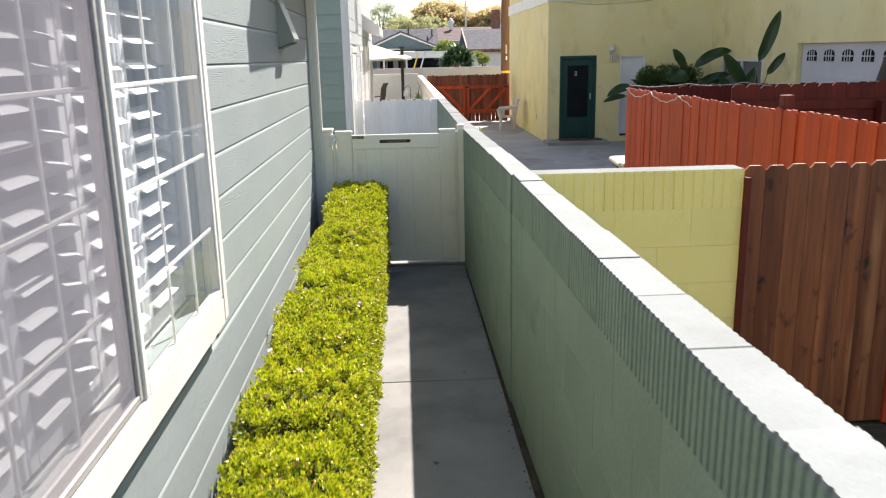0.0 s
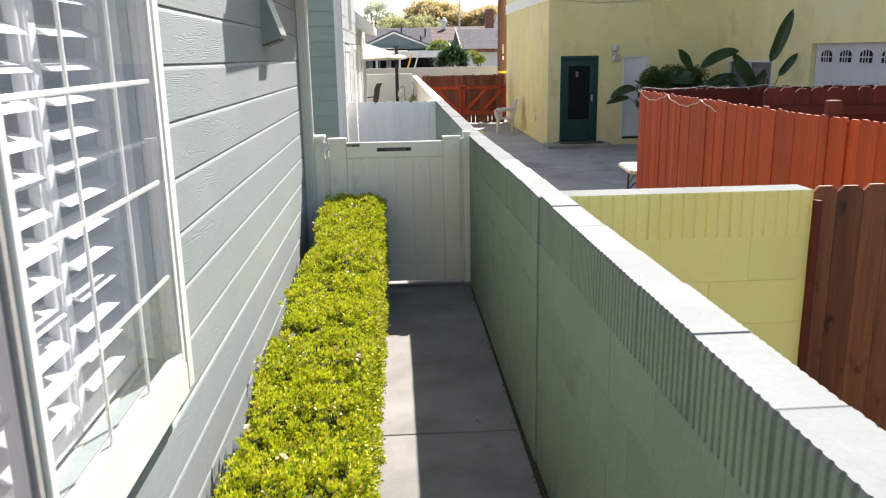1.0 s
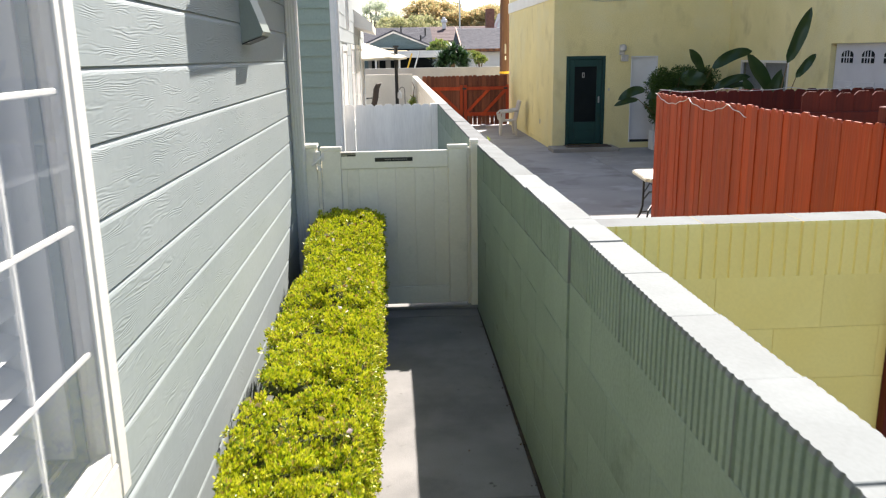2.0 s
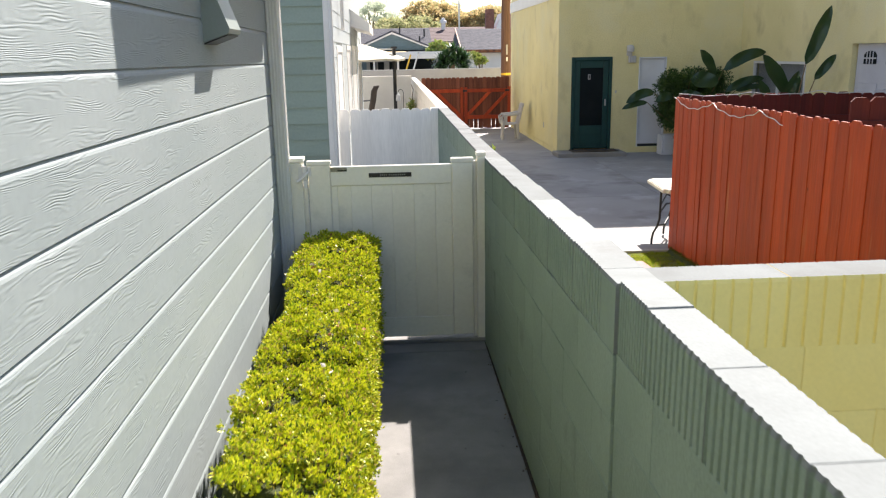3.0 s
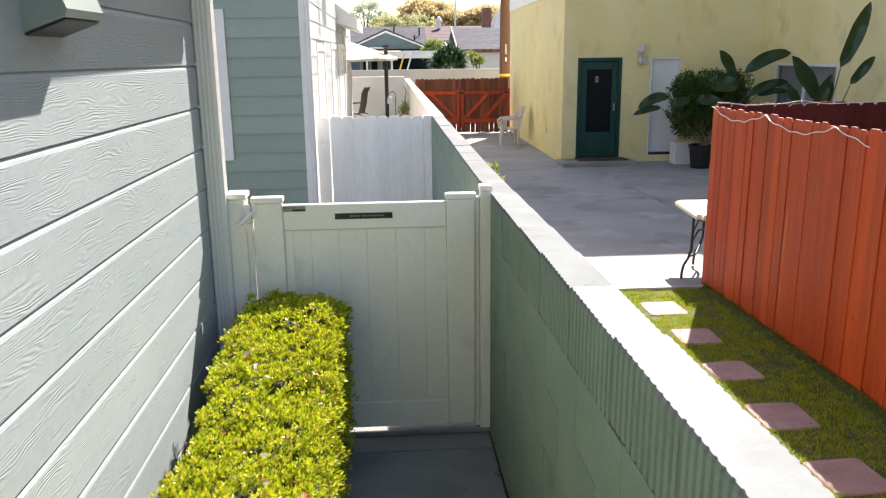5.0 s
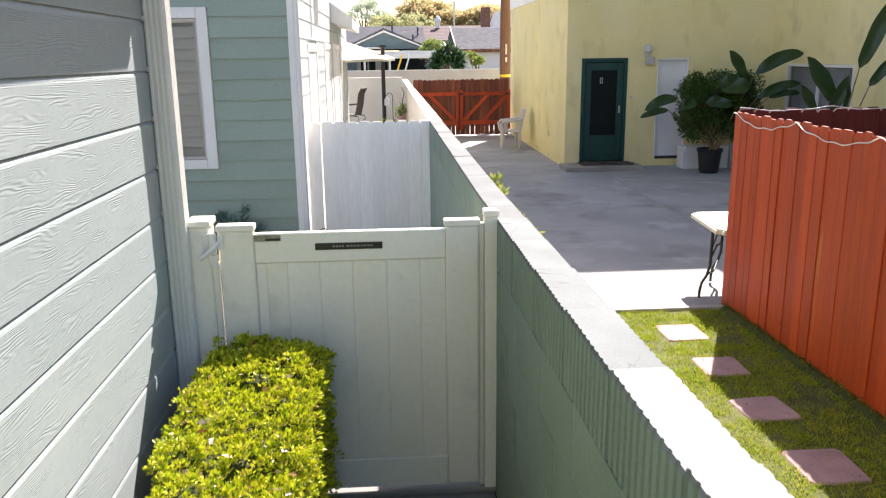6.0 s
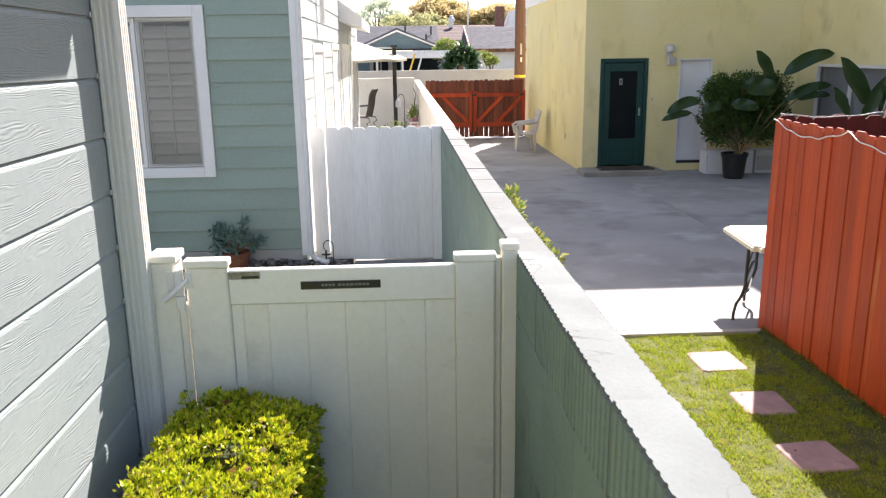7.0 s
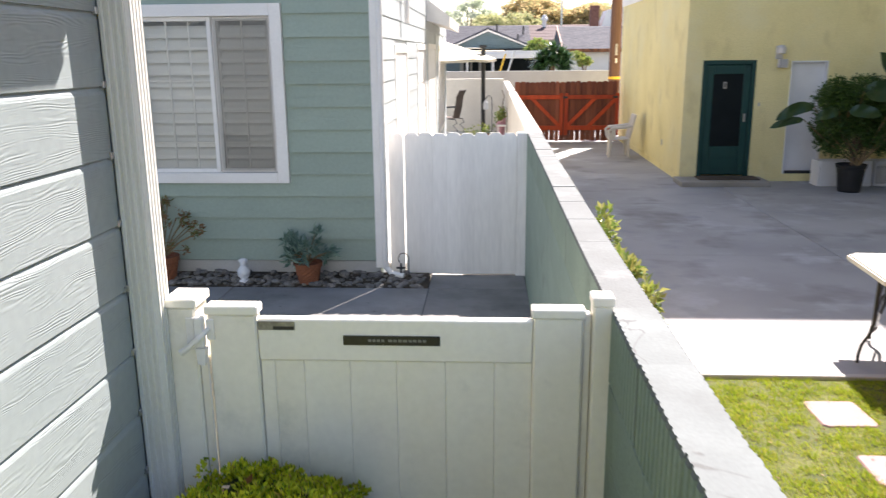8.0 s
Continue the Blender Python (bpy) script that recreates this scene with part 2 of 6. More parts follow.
METALGREEN = mat("painted_sheet_metal", (0.19, 0.225, 0.20), (0.225, 0.26, 0.235), rough=0.4, bump=0.02, spec=0.5, grain=0.04)
GUTTER = mat("cream_downspout", (0.70, 0.69, 0.64), (0.77, 0.76, 0.72), rough=0.45, bump=0.02, grain=0.04, stain=((0.40, 0.39, 0.33), 0.6, 0.9, 4.0))
DARKMETAL = mat("black_metal", (0.015, 0.015, 0.016), (0.03, 0.03, 0.03), rough=0.45, bump=0.05, spec=0.5)
STEEL = mat("galvanised_steel", (0.45, 0.45, 0.44), (0.6, 0.6, 0.58), rough=0.35, metal=0.9, bump=0.05)
SHUTTER = mat("white_shutter", (0.74, 0.745, 0.755), (0.79, 0.795, 0.805), rough=0.5, bump=0.02, grain=0.02)
LOUVRE = mat("white_louvre_paint", (0.84, 0.825, 0.785), (0.89, 0.875, 0.835), rough=0.5, bump=0.02, grain=0.03)
ROOM = mat("room_paint", (0.72, 0.72, 0.74), (0.80, 0.80, 0.82), rough=0.9, bump=0.05)
SCREENFRAME = mat("screen_frame", (0.32, 0.31, 0.30), (0.4, 0.39, 0.38), rough=0.5, bump=0.05, grain=0.1)
GARAGEPAINT = mat("grey_white_garage_paint", (0.52, 0.51, 0.53), (0.58, 0.57, 0.59), rough=0.55, bump=0.05, grain=0.04)
DOORGREEN = mat("dark_green_door_paint", (0.004, 0.042, 0.037), (0.007, 0.055, 0.048), scale=3, rough=0.5, bump=0.05, grain=0.06)
MESHDARK = mat("door_screen_mesh", (0.006, 0.010, 0.011), (0.012, 0.016, 0.017), spec=0.12, rough=0.7, bump=0.1, bscale=300)
DOORWHITE = mat("white_door_paint", (0.74, 0.73, 0.73), (0.80, 0.79, 0.79), rough=0.5, bump=0.05, grain=0.03)
PLASTIC = mat("white_plastic", (0.54, 0.51, 0.49), (0.62, 0.59, 0.57), rough=0.4, bump=0.02, grain=0.03)
TABLETOP = mat("cream_plastic_tabletop", (0.66, 0.61, 0.52), (0.72, 0.67, 0.58), rough=0.45, bump=0.05, bscale=200, grain=0.03)
BLACKPOT = mat("black_plastic_pot", (0.012, 0.012, 0.013), (0.025, 0.024, 0.024), rough=0.5, bump=0.05)
TERRA = mat("terracotta", (0.22, 0.075, 0.035), (0.31, 0.115, 0.055), scale=9, rough=0.8, bump=0.25)
CERAMIC = mat("white_ceramic", (0.66, 0.67, 0.68), (0.74, 0.75, 0.76), rough=0.25, bump=0.02, grain=0.03)
BARK = mat("bark", (0.10, 0.065, 0.04), (0.18, 0.125, 0.08), scale=9, rough=0.9, bump=0.8, bscale=40, stretch=(1, 1, 0.2))
POLEWOOD = mat("pole_wood", (0.10, 0.052, 0.034), (0.17, 0.09, 0.058), scale=6, rough=0.85, bump=0.5, bscale=40, stretch=(1, 1, 0.05))
SHINGLE = mat("grey_shingles", (0.070, 0.072, 0.085), (0.11, 0.11, 0.125), scale=2, rough=0.9, bump=0.4, bscale=25, rnd=0.12, grain=0.15, spots=(((0.055, 0.056, 0.068), 0.48, 0.56, 5, 0.7, 3, 3),))
TILEROOF = mat("red_roof_tiles", (0.080, 0.052, 0.050), (0.115, 0.075, 0.072), scale=2, rough=0.9, bump=0.4, rnd=0.15)
BLUESIDE = mat("blue_grey_siding", (0.14, 0.20, 0.21), (0.18, 0.245, 0.255), scale=2, rough=0.7, bump=0.1)
BRICK = mat("chimney_brick", (0.16, 0.07, 0.05), (0.25, 0.115, 0.085), scale=6, rough=0.9, bump=0.4, rnd=0.2)
CANVAS = mat("cream_canvas", (0.60, 0.55, 0.44), (0.67, 0.62, 0.51), rough=0.85, bump=0.1, bscale=200, grain=0.03)
SLING = mat("brown_sling_fabric", (0.06, 0.045, 0.035), (0.10, 0.075, 0.06), rough=0.8, bump=0.2, bscale=250)
YELLOWP = mat("yellow_plastic", (0.75, 0.45, 0.03), (0.8, 0.5, 0.05), rough=0.4, bump=0.0)
PINK = mat("pink_glaze", (0.6, 0.3, 0.36), (0.7, 0.4, 0.45), rough=0.4, bump=0.05)
PLATEDARK = mat("black_sign_plate", (0.012, 0.012, 0.012), (0.022, 0.022, 0.021), rough=0.35, bump=0.02)
PLATEGREY = mat("worn_metal_plate", (0.16, 0.15, 0.13), (0.30, 0.29, 0.26), scale=25, rough=0.4, metal=0.6, bump=0.05)
LETTER = mat("pale_lettering", (0.16, 0.16, 0.15), (0.24, 0.24, 0.23), rough=0.6, bump=0.0)
WIRE = mat("white_cable", (0.62, 0.61, 0.60), (0.72, 0.71, 0.70), rough=0.4, bump=0.0)
# The pale blue veil paints sky reflection, with some dust, onto the panes.
SKYVEILGLASS = glass_mat("sky_veiled_window_glass", (0.93, 0.97, 1.0), ior=1.7, veil=0.16, veil_colour=(0.50, 0.60, 0.74))
BLINDGLASS = glass_mat("dull_window_glass", (0.62, 0.64, 0.64), ior=1.3, veil=0.32, veil_colour=(0.17, 0.17, 0.165))
# Here a neutral pale veil paints in the pane's bright reflection.
PALEVEILGLASS = glass_mat("front_window_glass", (0.97, 0.97, 0.95), ior=1.5, veil=0.12, veil_colour=(0.62, 0.61, 0.58))
DIMSCREEN = glass_mat("dark_insect_screen", veil=0.26, veil_colour=(0.15, 0.142, 0.135))
SCREEN = glass_mat("insect_screen", veil=0.55, veil_colour=(0.265, 0.255, 0.29))
HEDGELEAF = leaf_mat("hedge_leaf", [(0.60, 0.61, 0.026), (0.50, 0.56, 0.020), (0.66, 0.63, 0.055), (0.30, 0.40, 0.015), (0.56, 0.60, 0.025), (0.12, 0.20, 0.012), (0.64, 0.62, 0.05), (0.42, 0.50, 0.020), (0.58, 0.60, 0.03), (0.42, 0.32, 0.08), (0.60, 0.61, 0.026), (0.18, 0.27, 0.014)], rough=0.4, through_light=0.24, spec=0.4)
DEADLEAF = leaf_mat("fallen_leaf", [(0.55, 0.42, 0.33), (0.72, 0.66, 0.60), (0.32, 0.13, 0.05), (0.68, 0.50, 0.48), (0.42, 0.22, 0.10)], through_light=0.1)
DRYLEAF = leaf_mat("dry_lawn_leaf", [(0.30, 0.17, 0.08), (0.42, 0.28, 0.15), (0.22, 0.11, 0.05)], rough=0.7, through_light=0.1)
CRUMB = leaf_mat("dry_leaf_crumb", [(0.10, 0.055, 0.03), (0.16, 0.09, 0.045), (0.06, 0.04, 0.025)], through_light=0.05)
# Near-black green that paints in shade between leaves and at the fence foot.
SHADEFILL = mat("dark_shade_fill", (0.028, 0.040, 0.008), (0.065, 0.075, 0.015), scale=20, rough=0.95, bump=0.9, bscale=90)
GRASSLEAF = leaf_mat("grass_blade", [(0.35, 0.44, 0.034), (0.27, 0.37, 0.026), (0.42, 0.47, 0.046), (0.17, 0.26, 0.020), (0.42, 0.37, 0.085), (0.31, 0.40, 0.030)], rough=0.6, through_light=0.42, spec=0.15)
MOSSLEAF = leaf_mat("moss_tuft", [(0.20, 0.20, 0.04), (0.12, 0.13, 0.03), (0.28, 0.22, 0.06), (0.08, 0.09, 0.025)], rough=0.8, through_light=0.1, spec=0.1)
BUSHLEAF = leaf_mat("bush_leaf", [(0.045, 0.10, 0.014), (0.07, 0.135, 0.02), (0.03, 0.075, 0.012), (0.09, 0.15, 0.025), (0.05, 0.11, 0.016)], rough=0.35, through_light=0.25)
PALEBUSH = leaf_mat("pale_bush_leaf", [(0.20, 0.28, 0.06), (0.30, 0.34, 0.08), (0.14, 0.22, 0.05), (0.36, 0.36, 0.12)], rough=0.35, through_light=0.3)
BIGLEAF = leaf_mat("broad_leaf", [(0.022, 0.058, 0.014), (0.030, 0.072, 0.018), (0.018, 0.048, 0.012)], rough=0.3, through_light=0.15)
STALK = mat("dry_stalk", (0.16, 0.12, 0.05), (0.28, 0.18, 0.09), scale=9, rough=0.7, bump=0.2, stretch=(1, 1, 0.2))
SUCCULENT = leaf_mat("succulent_leaf", [(0.14, 0.24, 0.19), (0.10, 0.18, 0.14), (0.19, 0.28, 0.22)], rough=0.5, through_light=0.1)
AUTUMN = leaf_mat("golden_tree_leaf", [(0.58, 0.44, 0.22), (0.46, 0.40, 0.19), (0.66, 0.50, 0.27), (0.34, 0.35, 0.17), (0.56, 0.43, 0.23)], rough=0.6, through_light=0.55)
OLIVE = leaf_mat("olive_tree_leaf", [(0.44, 0.45, 0.22), (0.52, 0.50, 0.26), (0.34, 0.38, 0.18), (0.50, 0.47, 0.26)], rough=0.6, through_light=0.45)
GREYLEAF = leaf_mat("grey_green_leaf", [(0.60, 0.65, 0.50), (0.68, 0.71, 0.58), (0.50, 0.56, 0.42)], rough=0.6, through_light=0.55)
RUSTLEAF = leaf_mat("rusty_green_leaf", [(0.10, 0.13, 0.03), (0.22, 0.10, 0.035), (0.16, 0.17, 0.045), (0.28, 0.14, 0.05)], rough=0.5, through_light=0.2)
STRAPLEAF = leaf_mat("strap_leaf", [(0.05, 0.12, 0.045), (0.075, 0.16, 0.06), (0.035, 0.085, 0.03)], rough=0.3, through_light=0.2)


# ---- building helpers ----
def part(name, bm, material, parent=None, label="", smooth=False):
    """Links a bmesh as one mesh object, under parent if given."""
    me = bpy.data.meshes.new(name)
    bm.normal_update()
    bm.to_mesh(me)
    bm.free()
    return put(name, me, material, parent, label, smooth)


def put(name, me, material, parent=None, label="", smooth=False):
    if material and not me.materials:
        me.materials.append(material)
    if smooth:
        me.polygons.foreach_set("use_smooth", [True] * len(me.polygons))
    ob = new(name, me)
    if parent:
        ob.parent = parent
    if label:
        tagged(ob, label)
    return ob


def thing(name, label, category, group="", kind="", at=(0, 0, 0)):
    ob = new(name)
    ob.empty_display_size = 0.1
    ob.location = at
    return tagged(ob, label, category, group, kind)


def bx(bm, x0, x1, y0, y1, z0, z1, bev=0.0):
    """A box, its edges bevelled by bev."""
    v = [bm.verts.new((x, y, z)) for x in (x0, x1) for y in (y0, y1) for z in (z0, z1)]
    fs = [bm.faces.new([v[i] for i in q]) for q in ((0, 1, 3, 2), (4, 6, 7, 5), (0, 4, 5, 1), (2, 3, 7, 6), (0, 2, 6, 4), (1, 5, 7, 3))]
    if bev:
        es = list({e for f in fs for e in f.edges})
        bmesh.ops.bevel(bm, geom=es, offset=bev, segments=1, affect="EDGES")
    return bm


def box(x0, x1, y0, y1, z0, z1, bev=0.0):
    return bx(bmesh.new(), x0, x1, y0, y1, z0, z1, bev)


def prism(bm, pts, axis, a, b):
    """The polygon pts, in the two other axes, drawn out along axis from a to b."""
    def at(p, t):
        q = list(p)
        q.insert(axis, t)
        return q
    lo, hi = [bm.verts.new(at(p, a)) for p in pts], [bm.verts.new(at(p, b)) for p in pts]
    n = len(pts)
    bm.faces.new(lo)
    bm.faces.new(list(reversed(hi)))
    for i in range(n):
        bm.faces.new((lo[(i + 1) % n], lo[i], hi[i], hi[(i + 1) % n]))
    bmesh.ops.recalc_face_normals(bm, faces=bm.faces[:])
    return bm


def holed(axis, a, b, us, vs, holes):
    """A wall from a to b across axis (0 or 1), us by vs cells of it, with the cells that lie in holes left open."""
    bm = bmesh.new()
    made = {}

    def at(u, v, t):
        key = (u, v, t)
        if key not in made:
            made[key] = bm.verts.new((t, u, v) if axis == 0 else (u, t, v))
        return made[key]

    def solid(i, j):
        if not (0 <= i < len(us) - 1 and 0 <= j < len(vs) - 1):
            return False
        u, v = (us[i] + us[i + 1]) / 2, (vs[j] + vs[j + 1]) / 2
        return not any(h[0] < u < h[1] and h[2] < v < h[3] for h in holes)

    for i in range(len(us) - 1):
        for j in range(len(vs) - 1):
            if not solid(i, j):
                continue
            c = [(us[i], vs[j]), (us[i + 1], vs[j]), (us[i + 1], vs[j + 1]), (us[i], vs[j + 1])]
            bm.faces.new([at(*p, a) for p in c])
            bm.faces.new([at(*p, b) for p in reversed(c)])
            for (di, dj), (p, q) in (((0, -1), (c[0], c[1])), ((1, 0), (c[1], c[2])), ((0, 1), (c[2], c[3])), ((-1, 0), (c[3], c[0]))):
                if not solid(i + di, j + dj):
                    bm.faces.new([at(*p, a), at(*p, b), at(*q, b), at(*q, a)])
    bmesh.ops.recalc_face_normals(bm, faces=bm.faces[:])
    return bm


def tube(bm, pts, radii, seg=8, caps=True):
    """A round bar along pts; radii: one number or one for each point."""
    pts = [Vector(p) for p in pts]
    if not isinstance(radii, (list, tuple)):
        radii = [radii] * len(pts)
    rings = []
    ref = Vector((0.31, 0.77, 0.55))
    for i, p in enumerate(pts):
        d = (pts[min(i + 1, len(pts) - 1)] - pts[max(i - 1, 0)]).normalized()
        u = d.cross(ref).normalized()
        w = d.cross(u)
        rings.append([bm.verts.new(p + radii[i] * (math.cos(t) * u + math.sin(t) * w)) for t in (2 * math.pi * j / seg for j in range(seg))])
    for r, s in zip(rings, rings[1:]):
        for j in range(seg):
            bm.faces.new((r[j], r[(j + 1) % seg], s[(j + 1) % seg], s[j]))
    if caps:
        bm.faces.new(rings[0])
        bm.faces.new(list(reversed(rings[-1])))
    bmesh.ops.recalc_face_normals(bm, faces=bm.faces[:])
    return bm


def lathe(bm, profile, cx, cy, seg=24):
    """The outline profile of (radius, height) turned about the upright through cx, cy."""
    rings = [[bm.verts.new((cx + r * math.cos(t), cy + r * math.sin(t), z)) for t in (2 * math.pi * j / seg for j in range(seg))] for r, z in profile]
    for r, s in zip(rings, rings[1:]):
        for j in range(seg):
            bm.faces.new((r[j], r[(j + 1) % seg], s[(j + 1) % seg], s[j]))
    bm.faces.new(list(reversed(rings[0])))
    bm.faces.new(rings[-1])
    bmesh.ops.recalc_face_normals(bm, faces=bm.faces[:])
    return bm


def leaves(name, pts, nrm, size, material, parent=None, rng=None, width=0.55, spread=0.9, fold=0.15, label="", kind=""):
    """One mesh of many small folded leaves at pts, pointing roughly along nrm."""
    rng = rng or np.random.default_rng(3)
    n = len(pts)
    d = nrm + spread * rng.normal(size=(n, 3))
    d /= np.linalg.norm(d, axis=1)[:, None]
    s = np.cross(d, rng.normal(size=(n, 3)))
    s /= np.linalg.norm(s, axis=1)[:, None]
    u = np.cross(d, s)
    ln = (size * rng.uniform(0.65, 1.25, n))[:, None]
    mid = pts + 0.45 * ln * d
    v = np.stack([pts, mid + 0.5 * width * ln * s + fold * ln * u, pts + ln * d, mid - 0.5 * width * ln * s + fold * ln * u], 1).reshape(-1, 3)
    i = np.arange(n)[:, None] * 4
    f = np.concatenate([i + [0, 1, 2], i + [0, 2, 3]], 1).reshape(-1, 3)
    me = bpy.data.meshes.new(name)
    me.from_pydata(v.tolist(), [], f.tolist())
    ob = put(name, me, material, parent, label)
    if kind:
        tagged(ob, kind=kind)
    return ob


def smooth_noise(x, y, seed=0.0):
    return noise.noise(Vector((x, y, seed)))


def picket(bm, x0, x1, y0, y1, z0, z1, ear=0.03, along="x"):
    """A dog-eared fence board."""
    a0, a1 = (x0, x1) if along == "x" else (y0, y1)
    pts = [(a0, z0), (a1, z0), (a1, z1 - ear), (a1 - ear, z1), (a0 + ear, z1), (a0, z1 - ear)]
    if along == "x":
        return prism(bm, pts, 1, y0, y1)
    return prism(bm, pts, 0, x0, x1)

G = -0.17          # the neighbour's yard lies lower than the walkway

# ---- ground ----
bm = bmesh.new()
bx(bm, -600, 600, -600, 900, -0.6, -0.30)
tagged(part("ground", bm, EARTH), "flat bare urban ground reaching to the horizon", "ground", kind="structure")


def floor_z(y):
    """The walkway falls a little beyond the gate."""
    return -0.10 * min(max((y - 7.6) / 4.4, 0.0), 1.0)


def slab_mesh(x0, x1, y0, y1, z0=-0.25, z1=0.0, bev=0.004):
    bm = box(x0, x1, y0, y1, z0, z1, bev)
    for v in bm.verts:
        if v.co.z > z0 + 0.05:
            v.co.z += floor_z(v.co.y)
    return bm


walk_base = tagged(part("walkway", slab_mesh(-6.0, 0.62, -6, 12.40, -0.29, -0.012, 0.0), SOIL), "narrow poured concrete side walkway in slabs", "walkway", kind="structure")
for y0, y1 in ((-6, -1.2), (-1.2, 1.73), (1.73, 4.66), (4.66, 7.30), (7.30, 7.61), (7.61, 9.2), (9.2, 12.40)):
    part("slab", slab_mesh(-0.19 if y1 < 7.35 else -0.32, 0.595, y0 + 0.004, y1 - 0.004), WALK, walk_base)
for y0, y1 in ((7.62, 9.2), (9.2, 12.40)):
    for x0, x1 in ((-0.32, -2.2), (-2.2, -4.2)):
        part("slab", slab_mesh(x1 + 0.004, x0 - 0.004, y0 + 0.004, y1 - 0.004), WALK, walk_base)
part("slab", slab_mesh(-0.33, 0.59, 12.404, 12.93), WALK, walk_base)
part("threshold", box(-0.60, 0.606, 7.47, 7.60, 0.001, 0.028, 0.005), WALK, walk_base)
tagged(part("planting_bed", box(-0.80, -0.194, -6, 7.62, -0.24, -0.005), SOIL), "strip of dark soil under the clipped hedge", "soil", kind="structure")
tagged(part("rock_bed", prism(bmesh.new(), [(12.405, -0.24), (12.695, -0.24), (12.695, -0.03), (12.405, -0.11)], 0, -4.2, -0.335), SOIL), "shallow dark soil bed under the river stones", "soil", kind="structure")
tagged(part("patio_floor", box(-4.5, 0.60, 13.05, 27.0, -0.28, -0.03), PALECON), "pale concrete patio floor behind the house", "patio floor", kind="structure")

drive = tagged(part("driveway", box(0.733, 8.2, 10.59, 30.0, -0.29, G - 0.012), SOIL), "grey poured concrete courtyard driveway in large slabs", "driveway", kind="structure")
for x0, x1 in ((0.733, 4.10), (4.10, 8.2)):
    for y0, y1 in ((10.622, 14.0), (14.0, 17.1), (17.1, 20.2), (20.2, 23.4), (23.4, 30.0)):
        part("slab", box(x0 + 0.005, x1 - 0.005, y0 + 0.005, y1 - 0.005, -0.28, G, 0.004), DRIVE, drive)
tagged(part("lawn_soil", box(0.733, 3.30, 4.43, 10.555, -0.29, G - 0.022), MOSS), "dark soil under the small lawn", "soil", kind="structure")
# Soil bank at the fence foot, coloured extra dark to paint the gap's shade.
bm = bmesh.new()
ends = [[bm.verts.new((x + 0.012 * (10.55 - y), y, z)) for x, z in ((2.995, G - 0.025), (3.02, G + 0.0), (3.048, G + 0.030), (3.048, -0.28), (2.995, -0.28))] for y in (10.55, 4.5)]
bm.faces.new(ends[0])
bm.faces.new(list(reversed(ends[1])))
for i in range(5):
    bm.faces.new((ends[0][(i + 1) % 5], ends[0][i], ends[1][i], ends[1][(i + 1) % 5]))
bmesh.ops.recalc_face_normals(bm, faces=bm.faces[:])
tagged(part("fence_foot_soil", bm, SHADEFILL), "soil banked against the fence foot, darkened for the shaded gap", "soil", kind="structure")
tagged(part("side_yard_ground", box(0.733, 8.2, -6, 4.27, -0.29, -0.24), SOIL), "dark bare soil along the block wall", "soil", kind="structure")

# ---- near house: lapped siding, window, vent hood, downspout, low eave ----
house = thing("house", "pale sage green house with embossed lap siding and white trim", "house")
WX = -0.80
Y_END = 7.395
OPEN = (1.22, 3.222, 1.04, 2.46)            # the window's opening in the wall: y0, y1, z0, z1
bm = holed(0, -0.98, -0.822, [-6, OPEN[0], OPEN[1], Y_END], [-0.25, OPEN[2], OPEN[3], 2.9], [OPEN])
for a, b, c, d in ((-6, -0.984, Y_END - 0.15, Y_END), (-6, -0.984, -6, -5.85), (-6.15, -6.004, -6, Y_END)):
    part("outer_wall", box(a, b, c, d, -0.25, 2.9), SAGE, house)
wall = part("wall", bm, SAGE, house)
EXPO = 0.1925


def board_rise(y):
    """The boards climb slightly away from the gate, against the falling walkway."""
    return 0.004 + 0.0052 * (Y_END - max(y, 0.0))


def siding_board(y0, y1, z0, z1):
    pts = [(WX - 0.020, z0), (WX, z0 + 0.002), (WX, z1 - 0.021), (WX - 0.002, z1 - 0.013), (WX - 0.0075, z1 - 0.003), (WX - 0.0085, z1 + 0.01), (WX - 0.020, z1 + 0.01)]
    bm = prism(bmesh.new(), pts, 1, y0, y1)
    for v in bm.verts:
        v.co.z += board_rise(v.co.y)
    return bm


for k in range(-4, 11):
    z0 = 1.97 - EXPO * k
    if z0 + EXPO < 0.0:
        continue
    spans = [(-6, Y_END)] if z0 + EXPO < 0.985 or z0 > 2.55 else [(-6, 1.10), (3.30, Y_END)]
    for a, b in spans:
        part("plank", siding_board(a, b, z0, z0 + EXPO), SAGE, wall)
    part("corner_cap", box(WX - 0.012, WX + 0.006, Y_END - 0.012, Y_END + 0.008, z0, z0 + 0.020, 0.002), STEEL, wall)

part("corner_board", box(-0.83, -0.8065, Y_END + 0.001, 7.53, -0.2, 2.66, 0.003), SAGE, house)
bm = bmesh.new()
prism(bm, [(-0.51, 2.72), (-0.51, 2.86), (-6.2, 5.02), (-6.2, 4.88), (-0.86, 2.84), (-0.86, 2.72)], 1, 5.20, 7.80)
part("roof", bm, SHINGLE, house)
bm = box(-0.508, -0.48, 5.17, 7.83, 2.662, 2.88, 0.004)
for v in bm.verts:
    v.co.z += 0.018 * (v.co.y - 5.17) if v.co.z < 2.75 else 0.0
part("fascia", bm, TRIM, house)
part("upper_wall", box(-6, -0.985, -6, 5.30, 2.904, 5.2), SAGE, house)
part("upper_roof", box(-6.3, -0.95, -6.2, 5.6, 5.204, 5.4), SHINGLE, house)

